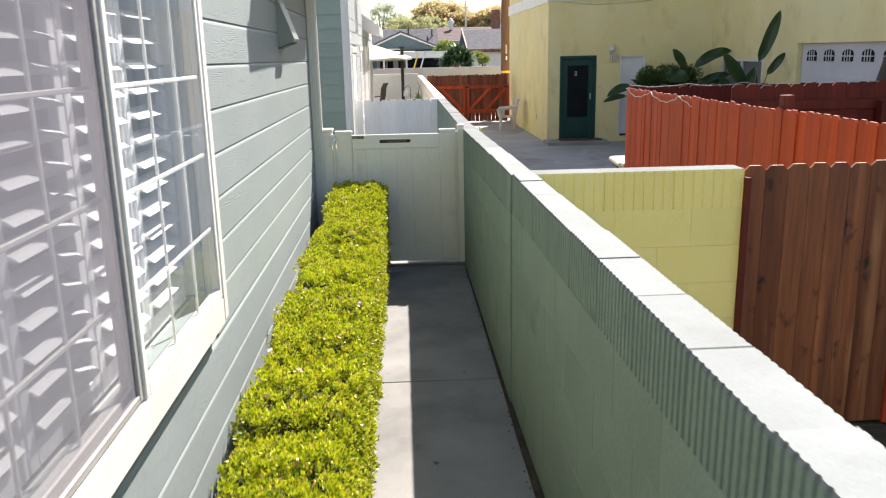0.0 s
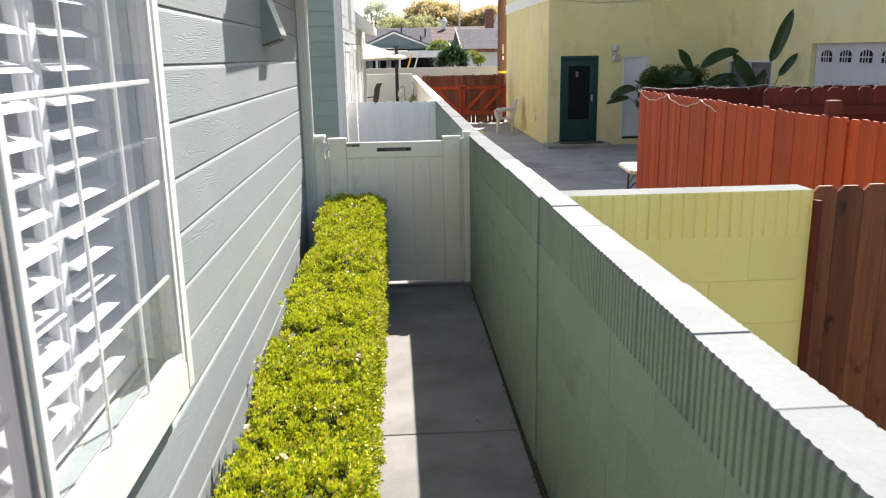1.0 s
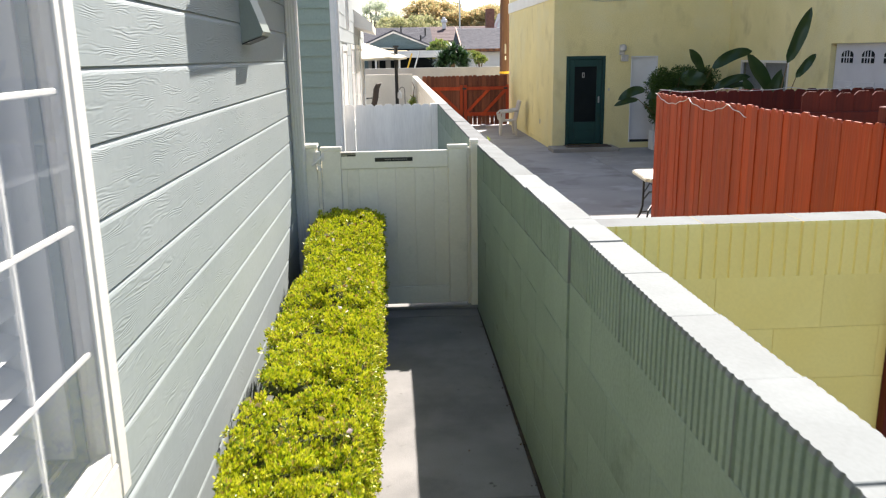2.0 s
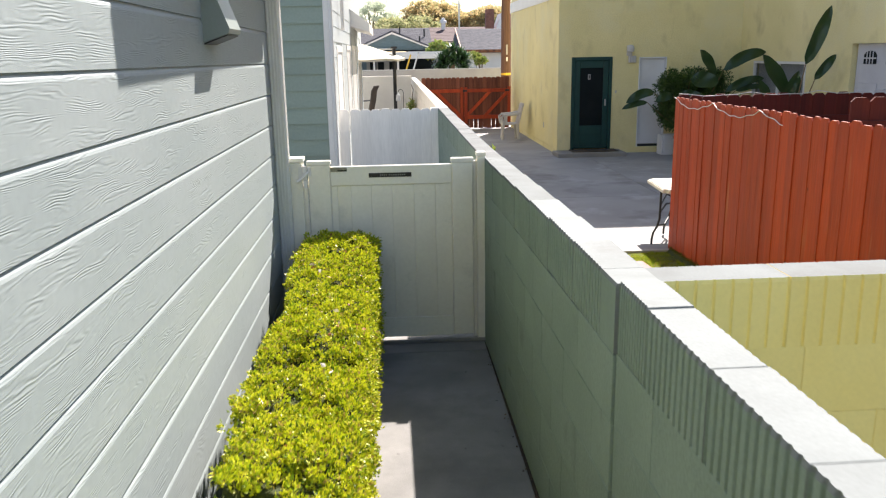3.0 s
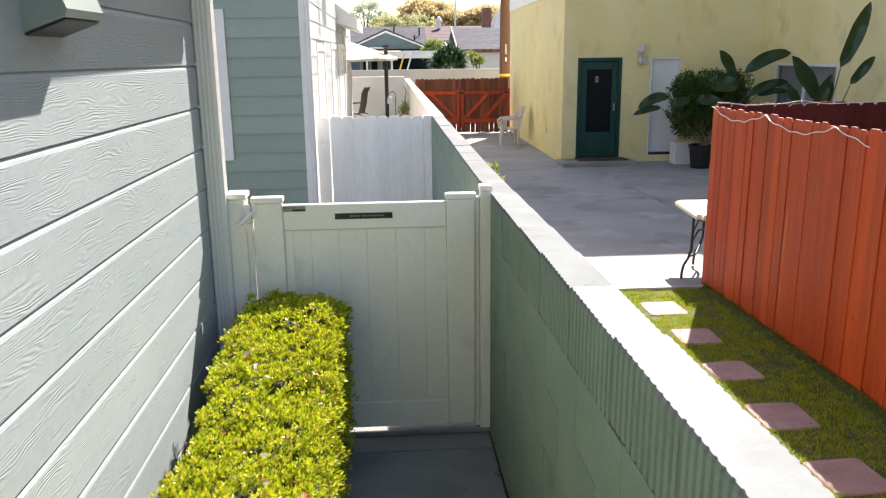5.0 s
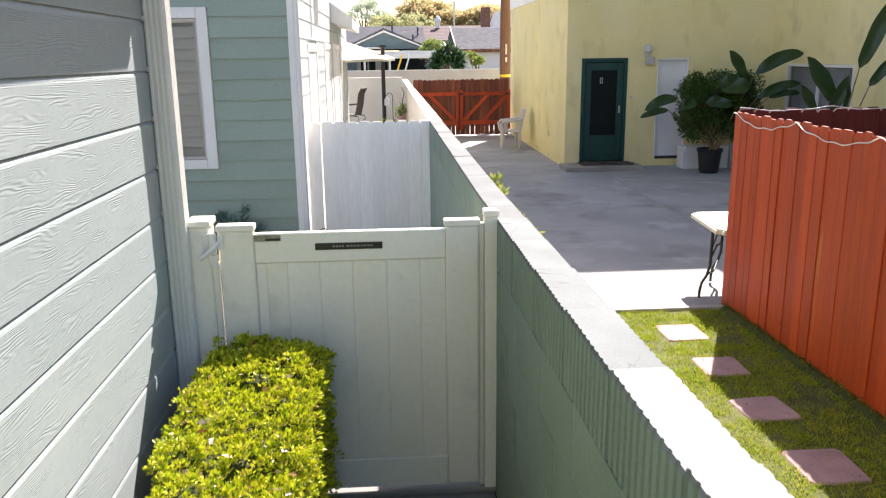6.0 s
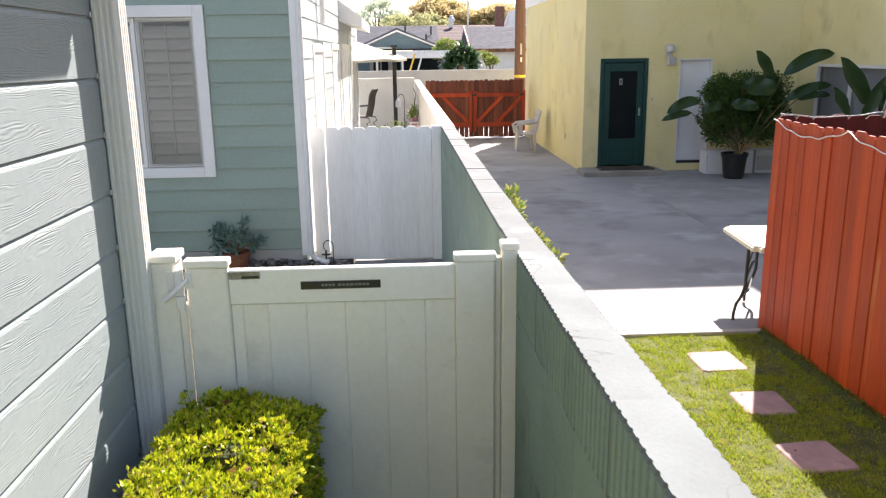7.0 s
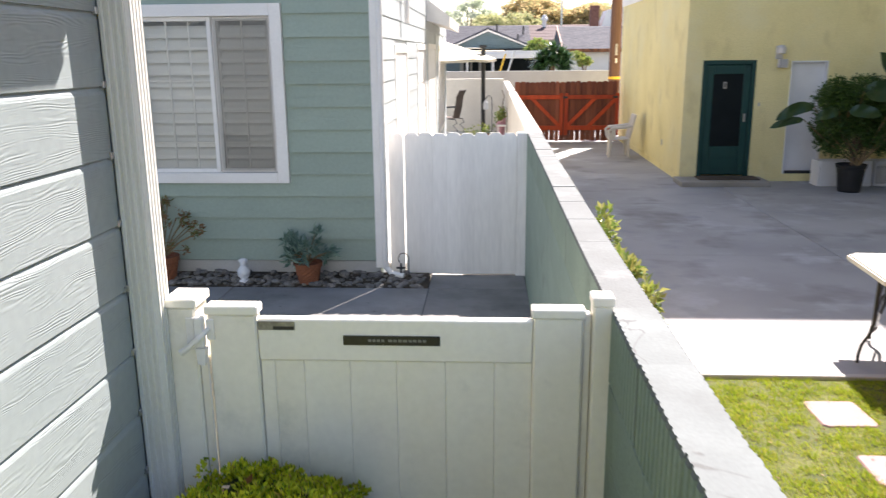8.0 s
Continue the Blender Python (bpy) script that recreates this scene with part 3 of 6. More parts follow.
# the vent hood on the wall
hood = part("vent_hood", prism(bmesh.new(), [(-0.822, 2.07), (-0.695, 2.115), (-0.688, 2.135), (-0.785, 2.40), (-0.822, 2.40)], 1, 5.62, 5.88), METALGREEN, house, "painted sheet-metal dryer vent hood")
part("hood_mouth", prism(bmesh.new(), [(-0.80, 2.071), (-0.70, 2.107), (-0.70, 2.111), (-0.80, 2.078)], 1, 5.632, 5.868), DARKMETAL, hood)
part("hood_flange", box(-0.826, -0.794, 5.605, 5.895, 2.38, 2.43, 0.003), METALGREEN, hood)

# the downspout at the corner
spout = part("downspout", box(-0.805, -0.7175, 7.405, 7.495, 0.03, 2.62, 0.008), GUTTER, house, "cream ribbed metal downspout")
for i in range(4):
    part("rib", box(-0.798 + 0.0198 * i, -0.786 + 0.0198 * i, 7.4015, 7.4065, 0.04, 2.60, 0.002), GUTTER, spout)
    part("rib", box(-0.7195, -0.714, 7.413 + 0.020 * i, 7.426 + 0.020 * i, 0.04, 2.60, 0.002), GUTTER, spout)
part("shoe", prism(bmesh.new(), [(7.40, 0.06), (7.49, 0.06), (7.39, -0.0), (7.33, 0.0)], 0, -0.805, -0.718), GUTTER, spout)


def muntin_window(win, y0, y1, z0, z1, x, cols, rows, t=0.015):
    """A sash in the plane x: its frame, a pane and a grid of bars."""
    for a, b, c, d in ((y0, y0 + 0.032, z0, z1), (y1 - 0.032, y1, z0, z1), (y0 + 0.032, y1 - 0.032, z0, z0 + 0.04), (y0 + 0.032, y1 - 0.032, z1 - 0.04, z1)):
        part("sash", box(x - 0.02, x + 0.015, a, b, c, d, 0.003), TRIM, win)
    for y in cols:
        part("muntin", box(x - 0.004, x + 0.004, y - t / 2, y + t / 2, z0 + 0.04, z1 - 0.04, 0.003), TRIM, win)
    for z in rows:
        part("muntin", box(x - 0.005, x + 0.005, y0 + 0.04, y1 - 0.04, z - t / 2, z + t / 2, 0.003), TRIM, win)
    bm = bmesh.new()
    bm.faces.new([bm.verts.new(p) for p in ((x + 0.009, y0 + 0.03, z0 + 0.03), (x + 0.009, y1 - 0.03, z0 + 0.03), (x + 0.009, y1 - 0.03, z1 - 0.03), (x + 0.009, y0 + 0.03, z1 - 0.03))])
    pane = part("pane", bm, SKYVEILGLASS, win)
    pane.visible_shadow = False


win = part("window", box(-0.88, -0.87, OPEN[0], OPEN[1], OPEN[2] - 0.01, OPEN[2] + 0.004), TRIM, house, "white sliding window with grid bars, insect screen and shutters")
for a, b, c, d in ((OPEN[1] - 0.004, OPEN[1] + 0.070, 0.93, 2.56), (OPEN[0] - 0.070, OPEN[0] + 0.004, 0.93, 2.56)):
    part("casing", box(-0.82, -0.745, a, b, c, d, 0.010), TRIM, win)
part("casing", box(-0.82, -0.747, OPEN[0] + 0.005, OPEN[1] - 0.005, OPEN[3] - 0.01, 2.56, 0.008), TRIM, win)
part("sill", prism(bmesh.new(), [(-0.82, 0.93), (-0.747, 0.93), (-0.747, 1.030), (-0.752, 1.038), (-0.82, 1.038)], 1, OPEN[0] + 0.005, OPEN[1] - 0.005), TRIM, win)
muntin_window(win, 2.195, OPEN[1] - 0.005, 1.04, 2.45, -0.764, (2.565, 2.875), (1.345, 1.646, 1.948, 2.250))
muntin_window(win, OPEN[0] + 0.005, 2.225, 1.04, 2.45, -0.804, (1.53, 1.84), (1.345, 1.646, 1.948, 2.250))
for a, b, c, d in ((1.235, 1.262, 1.045, 2.44), (2.160, 2.190, 1.045, 2.44), (1.263, 2.159, 1.045, 1.07), (1.263, 2.159, 2.415, 2.44)):
    part("screen_frame", box(-0.775, -0.757, a, b, c, d, 0.003), SCREENFRAME, win)
bm = bmesh.new()
bm.faces.new([bm.verts.new(p) for p in ((-0.765, 1.255, 1.06), (-0.765, 2.168, 1.06), (-0.765, 2.168, 2.42), (-0.765, 1.255, 2.42))])
part("insect_screen", bm, SCREEN, win, "grey insect screen")
part("weather_strip", box(-0.7565, -0.7515, OPEN[1] - 0.016, OPEN[1] - 0.005, 1.042, 2.448), DARKMETAL, win, "black weather strip")
part("jamb", box(-1.0, -0.845, OPEN[1] - 0.018, OPEN[1] - 0.002, 1.06, 2.45), SHUTTER, win)
part("stool", box(-1.05, -0.832, OPEN[0] + 0.01, OPEN[1] - 0.02, 1.0, 1.036, 0.004), SHUTTER, win)

shutters = thing("window_shutters", "white indoor plantation shutters with tilted louvres behind the glass", "shutters")
for y0, y1 in ((1.26, 1.72), (1.73, 2.19), (2.20, 2.66), (2.67, 3.13)):
    for a, b in ((y0, y0 + 0.045), (y1 - 0.045, y1)):
        part("stile", box(-0.905, -0.875, a, b, 1.062, 2.44, 0.003), SHUTTER, shutters)
    part("rail", box(-0.905, -0.875, y0 + 0.046, y1 - 0.046, 1.062, 1.13, 0.003), SHUTTER, shutters)
    part("rail", box(-0.905, -0.875, y0 + 0.046, y1 - 0.046, 2.37, 2.44, 0.003), SHUTTER, shutters)
    for i in range(15):
        zc = 1.175 + 0.083 * i
        c, s = math.cos(radians(-22)), math.sin(radians(-22))
        pts = [(-0.890 + c * u - s * v, zc + s * u + c * v) for u, v in ((-0.042, 0), (-0.02, 0.006), (0.02, 0.006), (0.042, 0), (0.02, -0.006), (-0.02, -0.006))]
        part("louvre", prism(bmesh.new(), pts, 1, y0 + 0.047, y1 - 0.047), SHUTTER, shutters)
bm = bmesh.new()
bx(bm, -5.8, -5.7, -5.5, 7.0, 0.0, 2.6)
bx(bm, -5.7, -0.99, -5.5, -5.4, 0.0, 2.6)
bx(bm, -5.7, -0.99, 6.9, 7.0, 0.0, 2.6)
bx(bm, -5.7, -0.99, -5.4, 6.9, -0.05, 0.0)
tagged(part("wall_room", bm, ROOM), "plain grey inner walls of the room behind the window", "wall", kind="structure")
tagged(part("ceiling", box(-5.8, -0.99, -5.5, 7.0, 2.62, 2.7), ROOM), "plain room ceiling behind the window", "ceiling", kind="structure")

# ---- green block wall beside the walkway, ribbed top course ----
BW, BH = 0.44, 0.22
greenwall = tagged(part("wall_block", box(0.664, 0.72, -6, 27.0, -0.29, 1.08), MORTAR), "sage green painted concrete block garden wall with a ribbed top course", "block wall", kind="structure")


def ribbed_mesh(name, length, depth, height, ribs, rib=0.016, joint=0.006, flat=0.50, scallop=0.3):
    """A top-course block: grooves down its two faces and a flat, worn top; origin at its low corner, length along y."""
    bm = bmesh.new()
    a, b = joint / 2, length - joint / 2
    step = (b - a) / ribs
    lo = [(0.0, a)]
    for i in range(ribs):
        y = a + step * i
        lo += [(w, y + (flat + (0.98 - flat) * t) * step) for w, t in ((0.0, 0), (rib * 0.75, 0.2), (rib, 0.5), (rib * 0.75, 0.8), (0.0, 1.0))]
    lo.append((0.0, b))
    n = len(lo) - 1
    z1, z2 = height - 0.006, height
    cols = [[bm.verts.new((w * k + e, y, z)) for w, y in lo] for e, z, k in ((0, 0, 1), (0.001, z1 - 0.006, 1), (0.005, z2, scallop))]
    cols += [[bm.verts.new((depth - w * k - e, y, z)) for w, y in lo] for e, z, k in ((0.005, z2, scallop), (0.001, z1 - 0.006, 1), (0, 0, 1))]
    for c, (p, q) in enumerate(zip(cols, cols[1:])):
        for i in range(n):
            f = bm.faces.new((p[i], p[i + 1], q[i + 1], q[i]))
            f.material_index = 1 if c in (1, 2, 3) else 0
    for i in (0, n):
        bm.faces.new([c[i] for c in cols]).material_index = 1
    bmesh.ops.recalc_face_normals(bm, faces=bm.faces[:])
    me = bpy.data.meshes.new(name)
    bm.to_mesh(me)
    bm.free()
    return me


WALL_JOINT = 4.295


def wall_face(y):
    """The wall's walkway face: two stretches, the second running slightly askew."""
    return 0.625 + 0.010 * (WALL_JOINT - max(y, 1.0)) if y < WALL_JOINT - 0.01 else 0.616 - 0.005 * min(y - 4.4, 4.0)


def wall_turn(y):
    """How far a block that starts at y is turned to lie along the wall's face."""
    return 0.0 if y < 1.0 else 0.010 if y < WALL_JOINT - 0.01 else 0.005 if y < 8.4 else 0.0


def wall_top(y):
    """The wall's top sinks a little along the second stretch."""
    return 1.364 if y < WALL_JOINT - 0.01 else 1.360 - 0.0145 * min(y - WALL_JOINT, 3.4)


top_mesh = ribbed_mesh("top_block", BW, 0.145, BH, 11, rib=0.012, joint=0.0045, flat=0.54)
end_mesh = ribbed_mesh("end_block", BW, 0.145, BH, 1, rib=0.0, joint=0.006)
for me in (top_mesh, end_mesh):
    me.materials.append(GREEN)
    me.materials.append(CAPWHITE)
far_top = top_mesh.copy()
far_top.materials[1] = CAPGREY
# Tops from y 7.4 on are a darker grey than the nearer ones.
dark_top = top_mesh.copy()
dark_top.materials[1] = CAPDARK
rng = random.Random(4)
starts = [(4.045 - 0.403 * k, 0.403) for k in range(1, 17)] + [(4.045, 0.248)]
starts += [(WALL_JOINT, 0.165), (WALL_JOINT + 0.166, 0.385)] + [(WALL_JOINT + 0.552 + 0.445 * k, 0.445) for k in range(18)]
for y, length in starts:
    ob = put("top_block", end_mesh if y == WALL_JOINT else top_mesh if y < 5.6 else far_top if y < 7.4 else dark_top, None, greenwall)
    ob.location = (wall_face(y + 0.001) + rng.uniform(-0.0006, 0.0006), y, wall_top(y + 0.001) - BH + rng.uniform(-0.003, 0.003))
    ob.scale = ((0.130 + 0.012 * min(4.07 - y, 3.0)) / 0.145 if y < WALL_JOINT - 0.01 else 0.97, (length - 0.002) / BW, 1)
    ob.rotation_euler.z = wall_turn(y + 0.001)
part("mortar_bed", box(0.672, 0.745, -2.5, 4.28, 1.081, 1.352), CAPDARK, greenwall)
# the plain courses: on the walkway's side from the floor up
bm = bmesh.new()
bx(bm, 0, 0.05, 0.0004, BW - 0.0004, 0.0004, BH - 0.0004, 0.0018)
blk = bpy.data.meshes.new("block")
bm.to_mesh(blk)
bm.free()
blk.materials.append(GREEN)
bm = bmesh.new()
bx(bm, 0, 0.05, 0.0011, BW - 0.0011, 0.0011, BH - 0.0011, 0.002)
open_blk = bpy.data.meshes.new("open_jointed_block")
bm.to_mesh(open_blk)
bm.free()
open_blk.materials.append(GREEN)
for c in range(5):
    for first, last in ((-2.2, WALL_JOINT - 0.005), (WALL_JOINT + 0.001, 13.0)):
        y = first - (BW / 2 if c % 2 else 0)
        while y < last - 0.01:
            y0, y1 = max(y, first), min(y + BW, last)
            course = (wall_top((y0 + y1) / 2) - BH) / 5
            low = -0.13 if c == 0 and y > 7.3 else 0.0
            ob = put("block", open_blk if WALL_JOINT < y0 + 0.01 < 6.4 else blk, None, greenwall)
            ob.location, ob.scale = (wall_face(y0 + 0.001) + rng.uniform(-0.0006, 0.0006), y0, course * c + low), (1, (y1 - y0) / BW, (course - low) / BH)
            ob.rotation_euler.z = wall_turn(y0 + 0.001)
            y += BW
part("plain_face", box(0.598, 0.66, 13.0, 27.0, -0.1, 1.088), CREAM, greenwall)
part("plain_cap", box(0.594, 0.745, WALL_JOINT + 0.552 + 0.445 * 18, 27.0, 1.0885, 1.311, 0.012), CREAM, greenwall, "smooth cream plastered wall top")
part("joint_edge", box(0.630, 0.660, 4.2865, 4.2975, 0.0, 1.330, 0.001), MORTAR, greenwall)
part("yard_face", box(0.721, 0.732, -6, 27.0, -0.29, 1.085), STUCCO, greenwall)
part("footing_gap", box(0.597, 0.634, -6, 7.6, -0.2, -0.006), SOIL, greenwall)

# ---- yellow block wall across the neighbour's yard, and the brown fence gate in it ----
ywall = tagged(part("wall_yellow", box(0.765, 1.940, 4.318, 4.448, -0.29, 1.138), YMORTAR), "yellow painted concrete block cross wall with a ribbed top course", "block wall", kind="structure")
ytop = ribbed_mesh("yellow_top_block", BW, 0.19, BH, 7, rib=0.008, joint=0.002, flat=0.78, scallop=0.6)
ytop.materials.append(YBLOCK)
ytop.materials.append(CAPGREY)
for p in ytop.polygons:
    if p.normal.z < 0.7:
        p.material_index = 0
turn = Matrix.Rotation(radians(-90), 4, "Z")
for i in range(3):
    ob = put("top_block", ytop, None, ywall)
    ob.matrix_world = Matrix.Translation((0.752 + 0.3957 * i, 4.468, 1.1365)) @ turn @ Matrix.Diagonal((0.87, 0.3955 / BW, 1, 1))
bm = bmesh.new()
bx(bm, 0.0006, BW - 0.0006, 0, 0.03, 0.0006, BH - 0.0006, 0.0013)
yblk = bpy.data.meshes.new("yellow_block")
bm.to_mesh(yblk)
bm.free()
yblk.materials.append(YBLOCK)
for c in range(7):
    x = 0.770 - (0.19 if c % 2 else 0.0)
    while x < 1.92:
        w = min(BW, 1.939 - x)
        ob = put("block", yblk, None, ywall)
        ob.location, ob.scale = (max(x, 0.770), 4.303, 1.138 - BH * (c + 1)), ((w - max(0, 0.770 - x)) / BW, 1, 1)
        x += BW
tagged(part("wall_yellow_end", box(2.99, 8.2, 4.295, 4.44, -0.29, 1.30, 0.006), YBLOCK), "yellow painted block wall beyond the brown gate", "block wall", kind="structure")

bgate = thing("fence_gate", "dark brown stained dog-eared wooden fence gate between yellow walls", "gate")
rng = random.Random(7)
x = 1.955
while x < 2.85:
    w = rng.uniform(0.118, 0.135)
    part("picket", picket(bmesh.new(), x, min(x + w, 2.92) - 0.003, 4.335, 4.353, -0.235, 1.372 + rng.uniform(-0.008, 0.008), 0.028), BROWN, bgate)
    x += w
for z in (0.05, 1.0):
    part("rail", box(1.96, 2.91, 4.355, 4.395, z, z + 0.09, 0.004), BROWN, bgate)
part("post", box(2.925, 2.985, 4.32, 4.395, -0.25, 1.22, 0.004), REDWOOD, bgate, "red painted wooden post")
part("edge_strip", box(1.941, 1.966, 4.262, 4.330, -0.2, 1.31, 0.002), DARKRED, bgate)

# ---- red picket fence round the neighbour's yard ----
redfence = thing("picket_fence", "bright red-orange stained dog-eared wooden picket fence on the lawn's edge", "fence")
rng = random.Random(11)
y = 10.64
while y > 4.5:
    w = rng.uniform(0.098, 0.138)
    x = 3.050 + 0.012 * (10.55 - y) + rng.uniform(-0.006, 0.006)
    part("picket", picket(bmesh.new(), x, x + 0.018, y - w + 0.002, y, G - 0.03 + rng.uniform(0, 0.02), 1.52 + rng.uniform(-0.012, 0.012), 0.026, "y"), REDWOOD, redfence)
    y -= w
for z in (0.1, 1.2):
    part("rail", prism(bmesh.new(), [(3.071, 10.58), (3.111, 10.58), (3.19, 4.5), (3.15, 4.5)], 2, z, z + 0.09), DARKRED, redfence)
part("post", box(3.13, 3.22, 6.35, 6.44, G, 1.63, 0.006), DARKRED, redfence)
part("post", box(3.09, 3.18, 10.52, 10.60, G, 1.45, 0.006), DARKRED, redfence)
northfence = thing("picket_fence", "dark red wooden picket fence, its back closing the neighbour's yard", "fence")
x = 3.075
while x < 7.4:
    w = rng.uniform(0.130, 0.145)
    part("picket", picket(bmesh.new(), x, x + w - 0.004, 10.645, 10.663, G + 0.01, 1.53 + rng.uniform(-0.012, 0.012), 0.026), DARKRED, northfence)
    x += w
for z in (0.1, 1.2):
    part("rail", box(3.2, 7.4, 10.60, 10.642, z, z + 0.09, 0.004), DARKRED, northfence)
# A dark strip that paints the shaded side of the fence corner.
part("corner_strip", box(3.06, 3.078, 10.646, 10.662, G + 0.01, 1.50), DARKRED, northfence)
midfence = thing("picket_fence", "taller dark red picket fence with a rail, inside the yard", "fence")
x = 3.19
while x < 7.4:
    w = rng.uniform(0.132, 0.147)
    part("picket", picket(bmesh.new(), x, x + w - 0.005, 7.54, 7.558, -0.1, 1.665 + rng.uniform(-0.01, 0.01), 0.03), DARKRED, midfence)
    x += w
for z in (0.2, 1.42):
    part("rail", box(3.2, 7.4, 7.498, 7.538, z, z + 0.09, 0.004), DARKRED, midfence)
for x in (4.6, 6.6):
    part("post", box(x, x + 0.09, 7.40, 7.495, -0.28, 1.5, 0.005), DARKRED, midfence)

# cable strung along the fence tops
cable = thing("string_light_cable", "white cable draped loosely along the red fence top", "cable")
pts = []
for i in range(90):
    u = i / 89
    y = 10.65 - 2.4 * u
    pts.append((3.041 + 0.012 * (10.55 - y) + 0.006 * math.sin(i * 0.4), y, 1.512 - 0.085 * abs(math.sin(u * 7.5)) - 0.01 * u + 0.006 * math.sin(i * 0.7)))
part("strand", tube(bmesh.new(), pts, 0.0042, 6), WIRE, cable)
pts = []
for i in range(90):
    u = i / 89
    pts.append((3.08 + 4.2 * u, 10.635 + 0.006 * math.sin(i * 0.5), 1.552 - 0.03 * abs(math.sin(u * 17)) + 0.004 * math.sin(i * 0.8)))
part("strand", tube(bmesh.new(), pts, 0.0042, 6), WIRE, cable)

# ---- vinyl gate across the walkway ----
gate = thing("gate", "white vinyl privacy gate, closed, with a black name plate", "gate")


def capped_post(name, x0, x1, y0, y1, z1, parent, z0=0.0, over=0.008):
    p = part(name, box(x0, x1, y0, y1, z0, z1 - 0.028, 0.006), VINYL, parent)
    bm = bmesh.new()
    bx(bm, x0 - over, x1 + over, y0 - over, y1 + over, z1 - 0.028, z1, 0.004)
    part("post_cap", bm, VINYL, p)
    return p


capped_post("stile", -0.600, -0.450, 7.47, 7.52, 1.328, gate, 0.06, 0.006)
capped_post("stile", 0.375, 0.520, 7.47, 7.52, 1.326, gate, 0.06, 0.006)
part("top_rail", box(-0.449, 0.374, 7.477, 7.517, 1.155, 1.286, 0.004), VINYL, gate)
part("panel_back", box(-0.448, 0.373, 7.5085, 7.513, 0.202, 1.153), VINYL, gate)
part("bottom_rail", box(-0.449, 0.374, 7.477, 7.517, 0.055, 0.20, 0.004), VINYL, gate)
xs = [-0.449, -0.405, -0.315, -0.175, -0.033, 0.115, 0.262, 0.374]
for a, b in zip(xs, xs[1:]):
    part("board", box(a, b - 0.0002, 7.487, 7.508, 0.201, 1.154, 0.003), VINYL, gate)
sign = part("sign", box(-0.190, 0.100, 7.4725, 7.4765, 1.208, 1.238, 0.001), PLATEDARK, gate, "black name plate with pale lettering")
bm = bmesh.new()
x = -0.115
for w in (0.010, 0.009, 0.010, 0.009):
    bx(bm, x, x + w, 7.4718, 7.4725, 1.2195, 1.2275)
    x += w + 0.0035
x += 0.008
for w in (0.012, 0.011, 0.011, 0.013, 0.010, 0.011, 0.011, 0.010):
    bx(bm, x, x + w, 7.4718, 7.4725, 1.2195, 1.2275)
    x += w + 0.0035
part("lettering", bm, LETTER, sign)
part("plate", box(-0.447, -0.335, 7.4730, 7.4765, 1.253, 1.280, 0.001), PLATEGREY, gate, "small worn metal plate")
part("plate_sticker", box(-0.40, -0.338, 7.4712, 7.4728, 1.255, 1.265), PLATEDARK, gate)

filler = thing("filler_board", "narrow white vinyl board between the gate post and the house", "board")
part("board", box(-0.80, -0.7185, 7.51, 7.53, 0.0, 1.30, 0.003), VINYL, filler)
latch_post = thing("gate_post", "white vinyl gate post with a cap at the house corner", "post", group="gate posts")
capped_post("post", -0.718, -0.632, 7.46, 7.57, 1.352, latch_post)
part("stop_strip", box(-0.6315, -0.606, 7.472, 7.505, 0.02, 1.165, 0.003), VINYL, latch_post)
latch = part("latch", box(-0.6315, -0.6035, 7.440, 7.466, 1.205, 1.300, 0.004), TRIM, latch_post, "white metal gravity latch")
part("latch_plate", box(-0.660, -0.634, 7.4525, 7.4590, 1.195, 1.295, 0.002), TRIM, latch)
part("latch_arm", tube(bmesh.new(), [(-0.590, 7.452, 1.262), (-0.612, 7.432, 1.240), (-0.645, 7.424, 1.212), (-0.668, 7.424, 1.196)], [0.008, 0.010, 0.010, 0.012], 8), TRIM, latch)
part("latch_bracket", prism(bmesh.new(), [(-0.624, 1.155), (-0.604, 1.150), (-0.598, 1.204), (-0.630, 1.204)], 1, 7.436, 7.462), TRIM, latch)
part("striker", box(-0.5985, -0.575, 7.456, 7.4635, 1.225, 1.290, 0.002), TRIM, latch)
part("pull_cord", tube(bmesh.new(), [(-0.6035, 7.466, 1.165), (-0.6030, 7.467, 0.9), (-0.6025, 7.467, 0.72)], 0.003, 6), TRIM, latch)
hinge_post = thing("gate_post", "slim white vinyl gate post against the green wall", "post", group="gate posts")
capped_post("post", 0.548, 0.606, 7.475, 7.545, 1.362, hinge_post, over=0.004)
part("hinge_strip", box(0.524, 0.546, 7.50, 7.55, 0.03, 1.30, 0.003), VINYL, hinge_post)

# ---- clipped hedge along the house ----
hedge = thing("hedge", "box-clipped yellow-green boxwood hedge with small leaves", "hedge")
HX0, HX1, HY0, HY1, HZ = -0.61, -0.155, 0.6, 7.47, 0.792
# the shrubs that make up the hedge: where one meets the next, how deep the gap is, towards which side, and each one's own lift
JOINS = ((1.35, 0.05, 0.2), (1.95, 0.07, -0.4), (2.52, 0.10, 0.5), (3.02, 0.06, -0.3), (3.56, 0.07, 0.4), (4.18, 0.08, -0.5), (4.66, 0.13, -0.8), (5.28, 0.06, 0.3), (5.80, 0.05, -0.6), (6.36, 0.10, 0.1), (6.90, 0.06, -0.2))
SHRUB_LIFT = (0.0, 0.008, -0.010, 0.006, -0.012, 0.004, 0.012, -0.016, 0.006, -0.006, 0.010, 0.0)
SHRUB_WIDE = (0.0, 0.02, -0.01, 0.015, 0.0, 0.03, -0.02, 0.045, 0.01, -0.02, 0.015, 0.0)


def shrub_at(y):
    return sum(1 for j in JOINS if y > j[0])


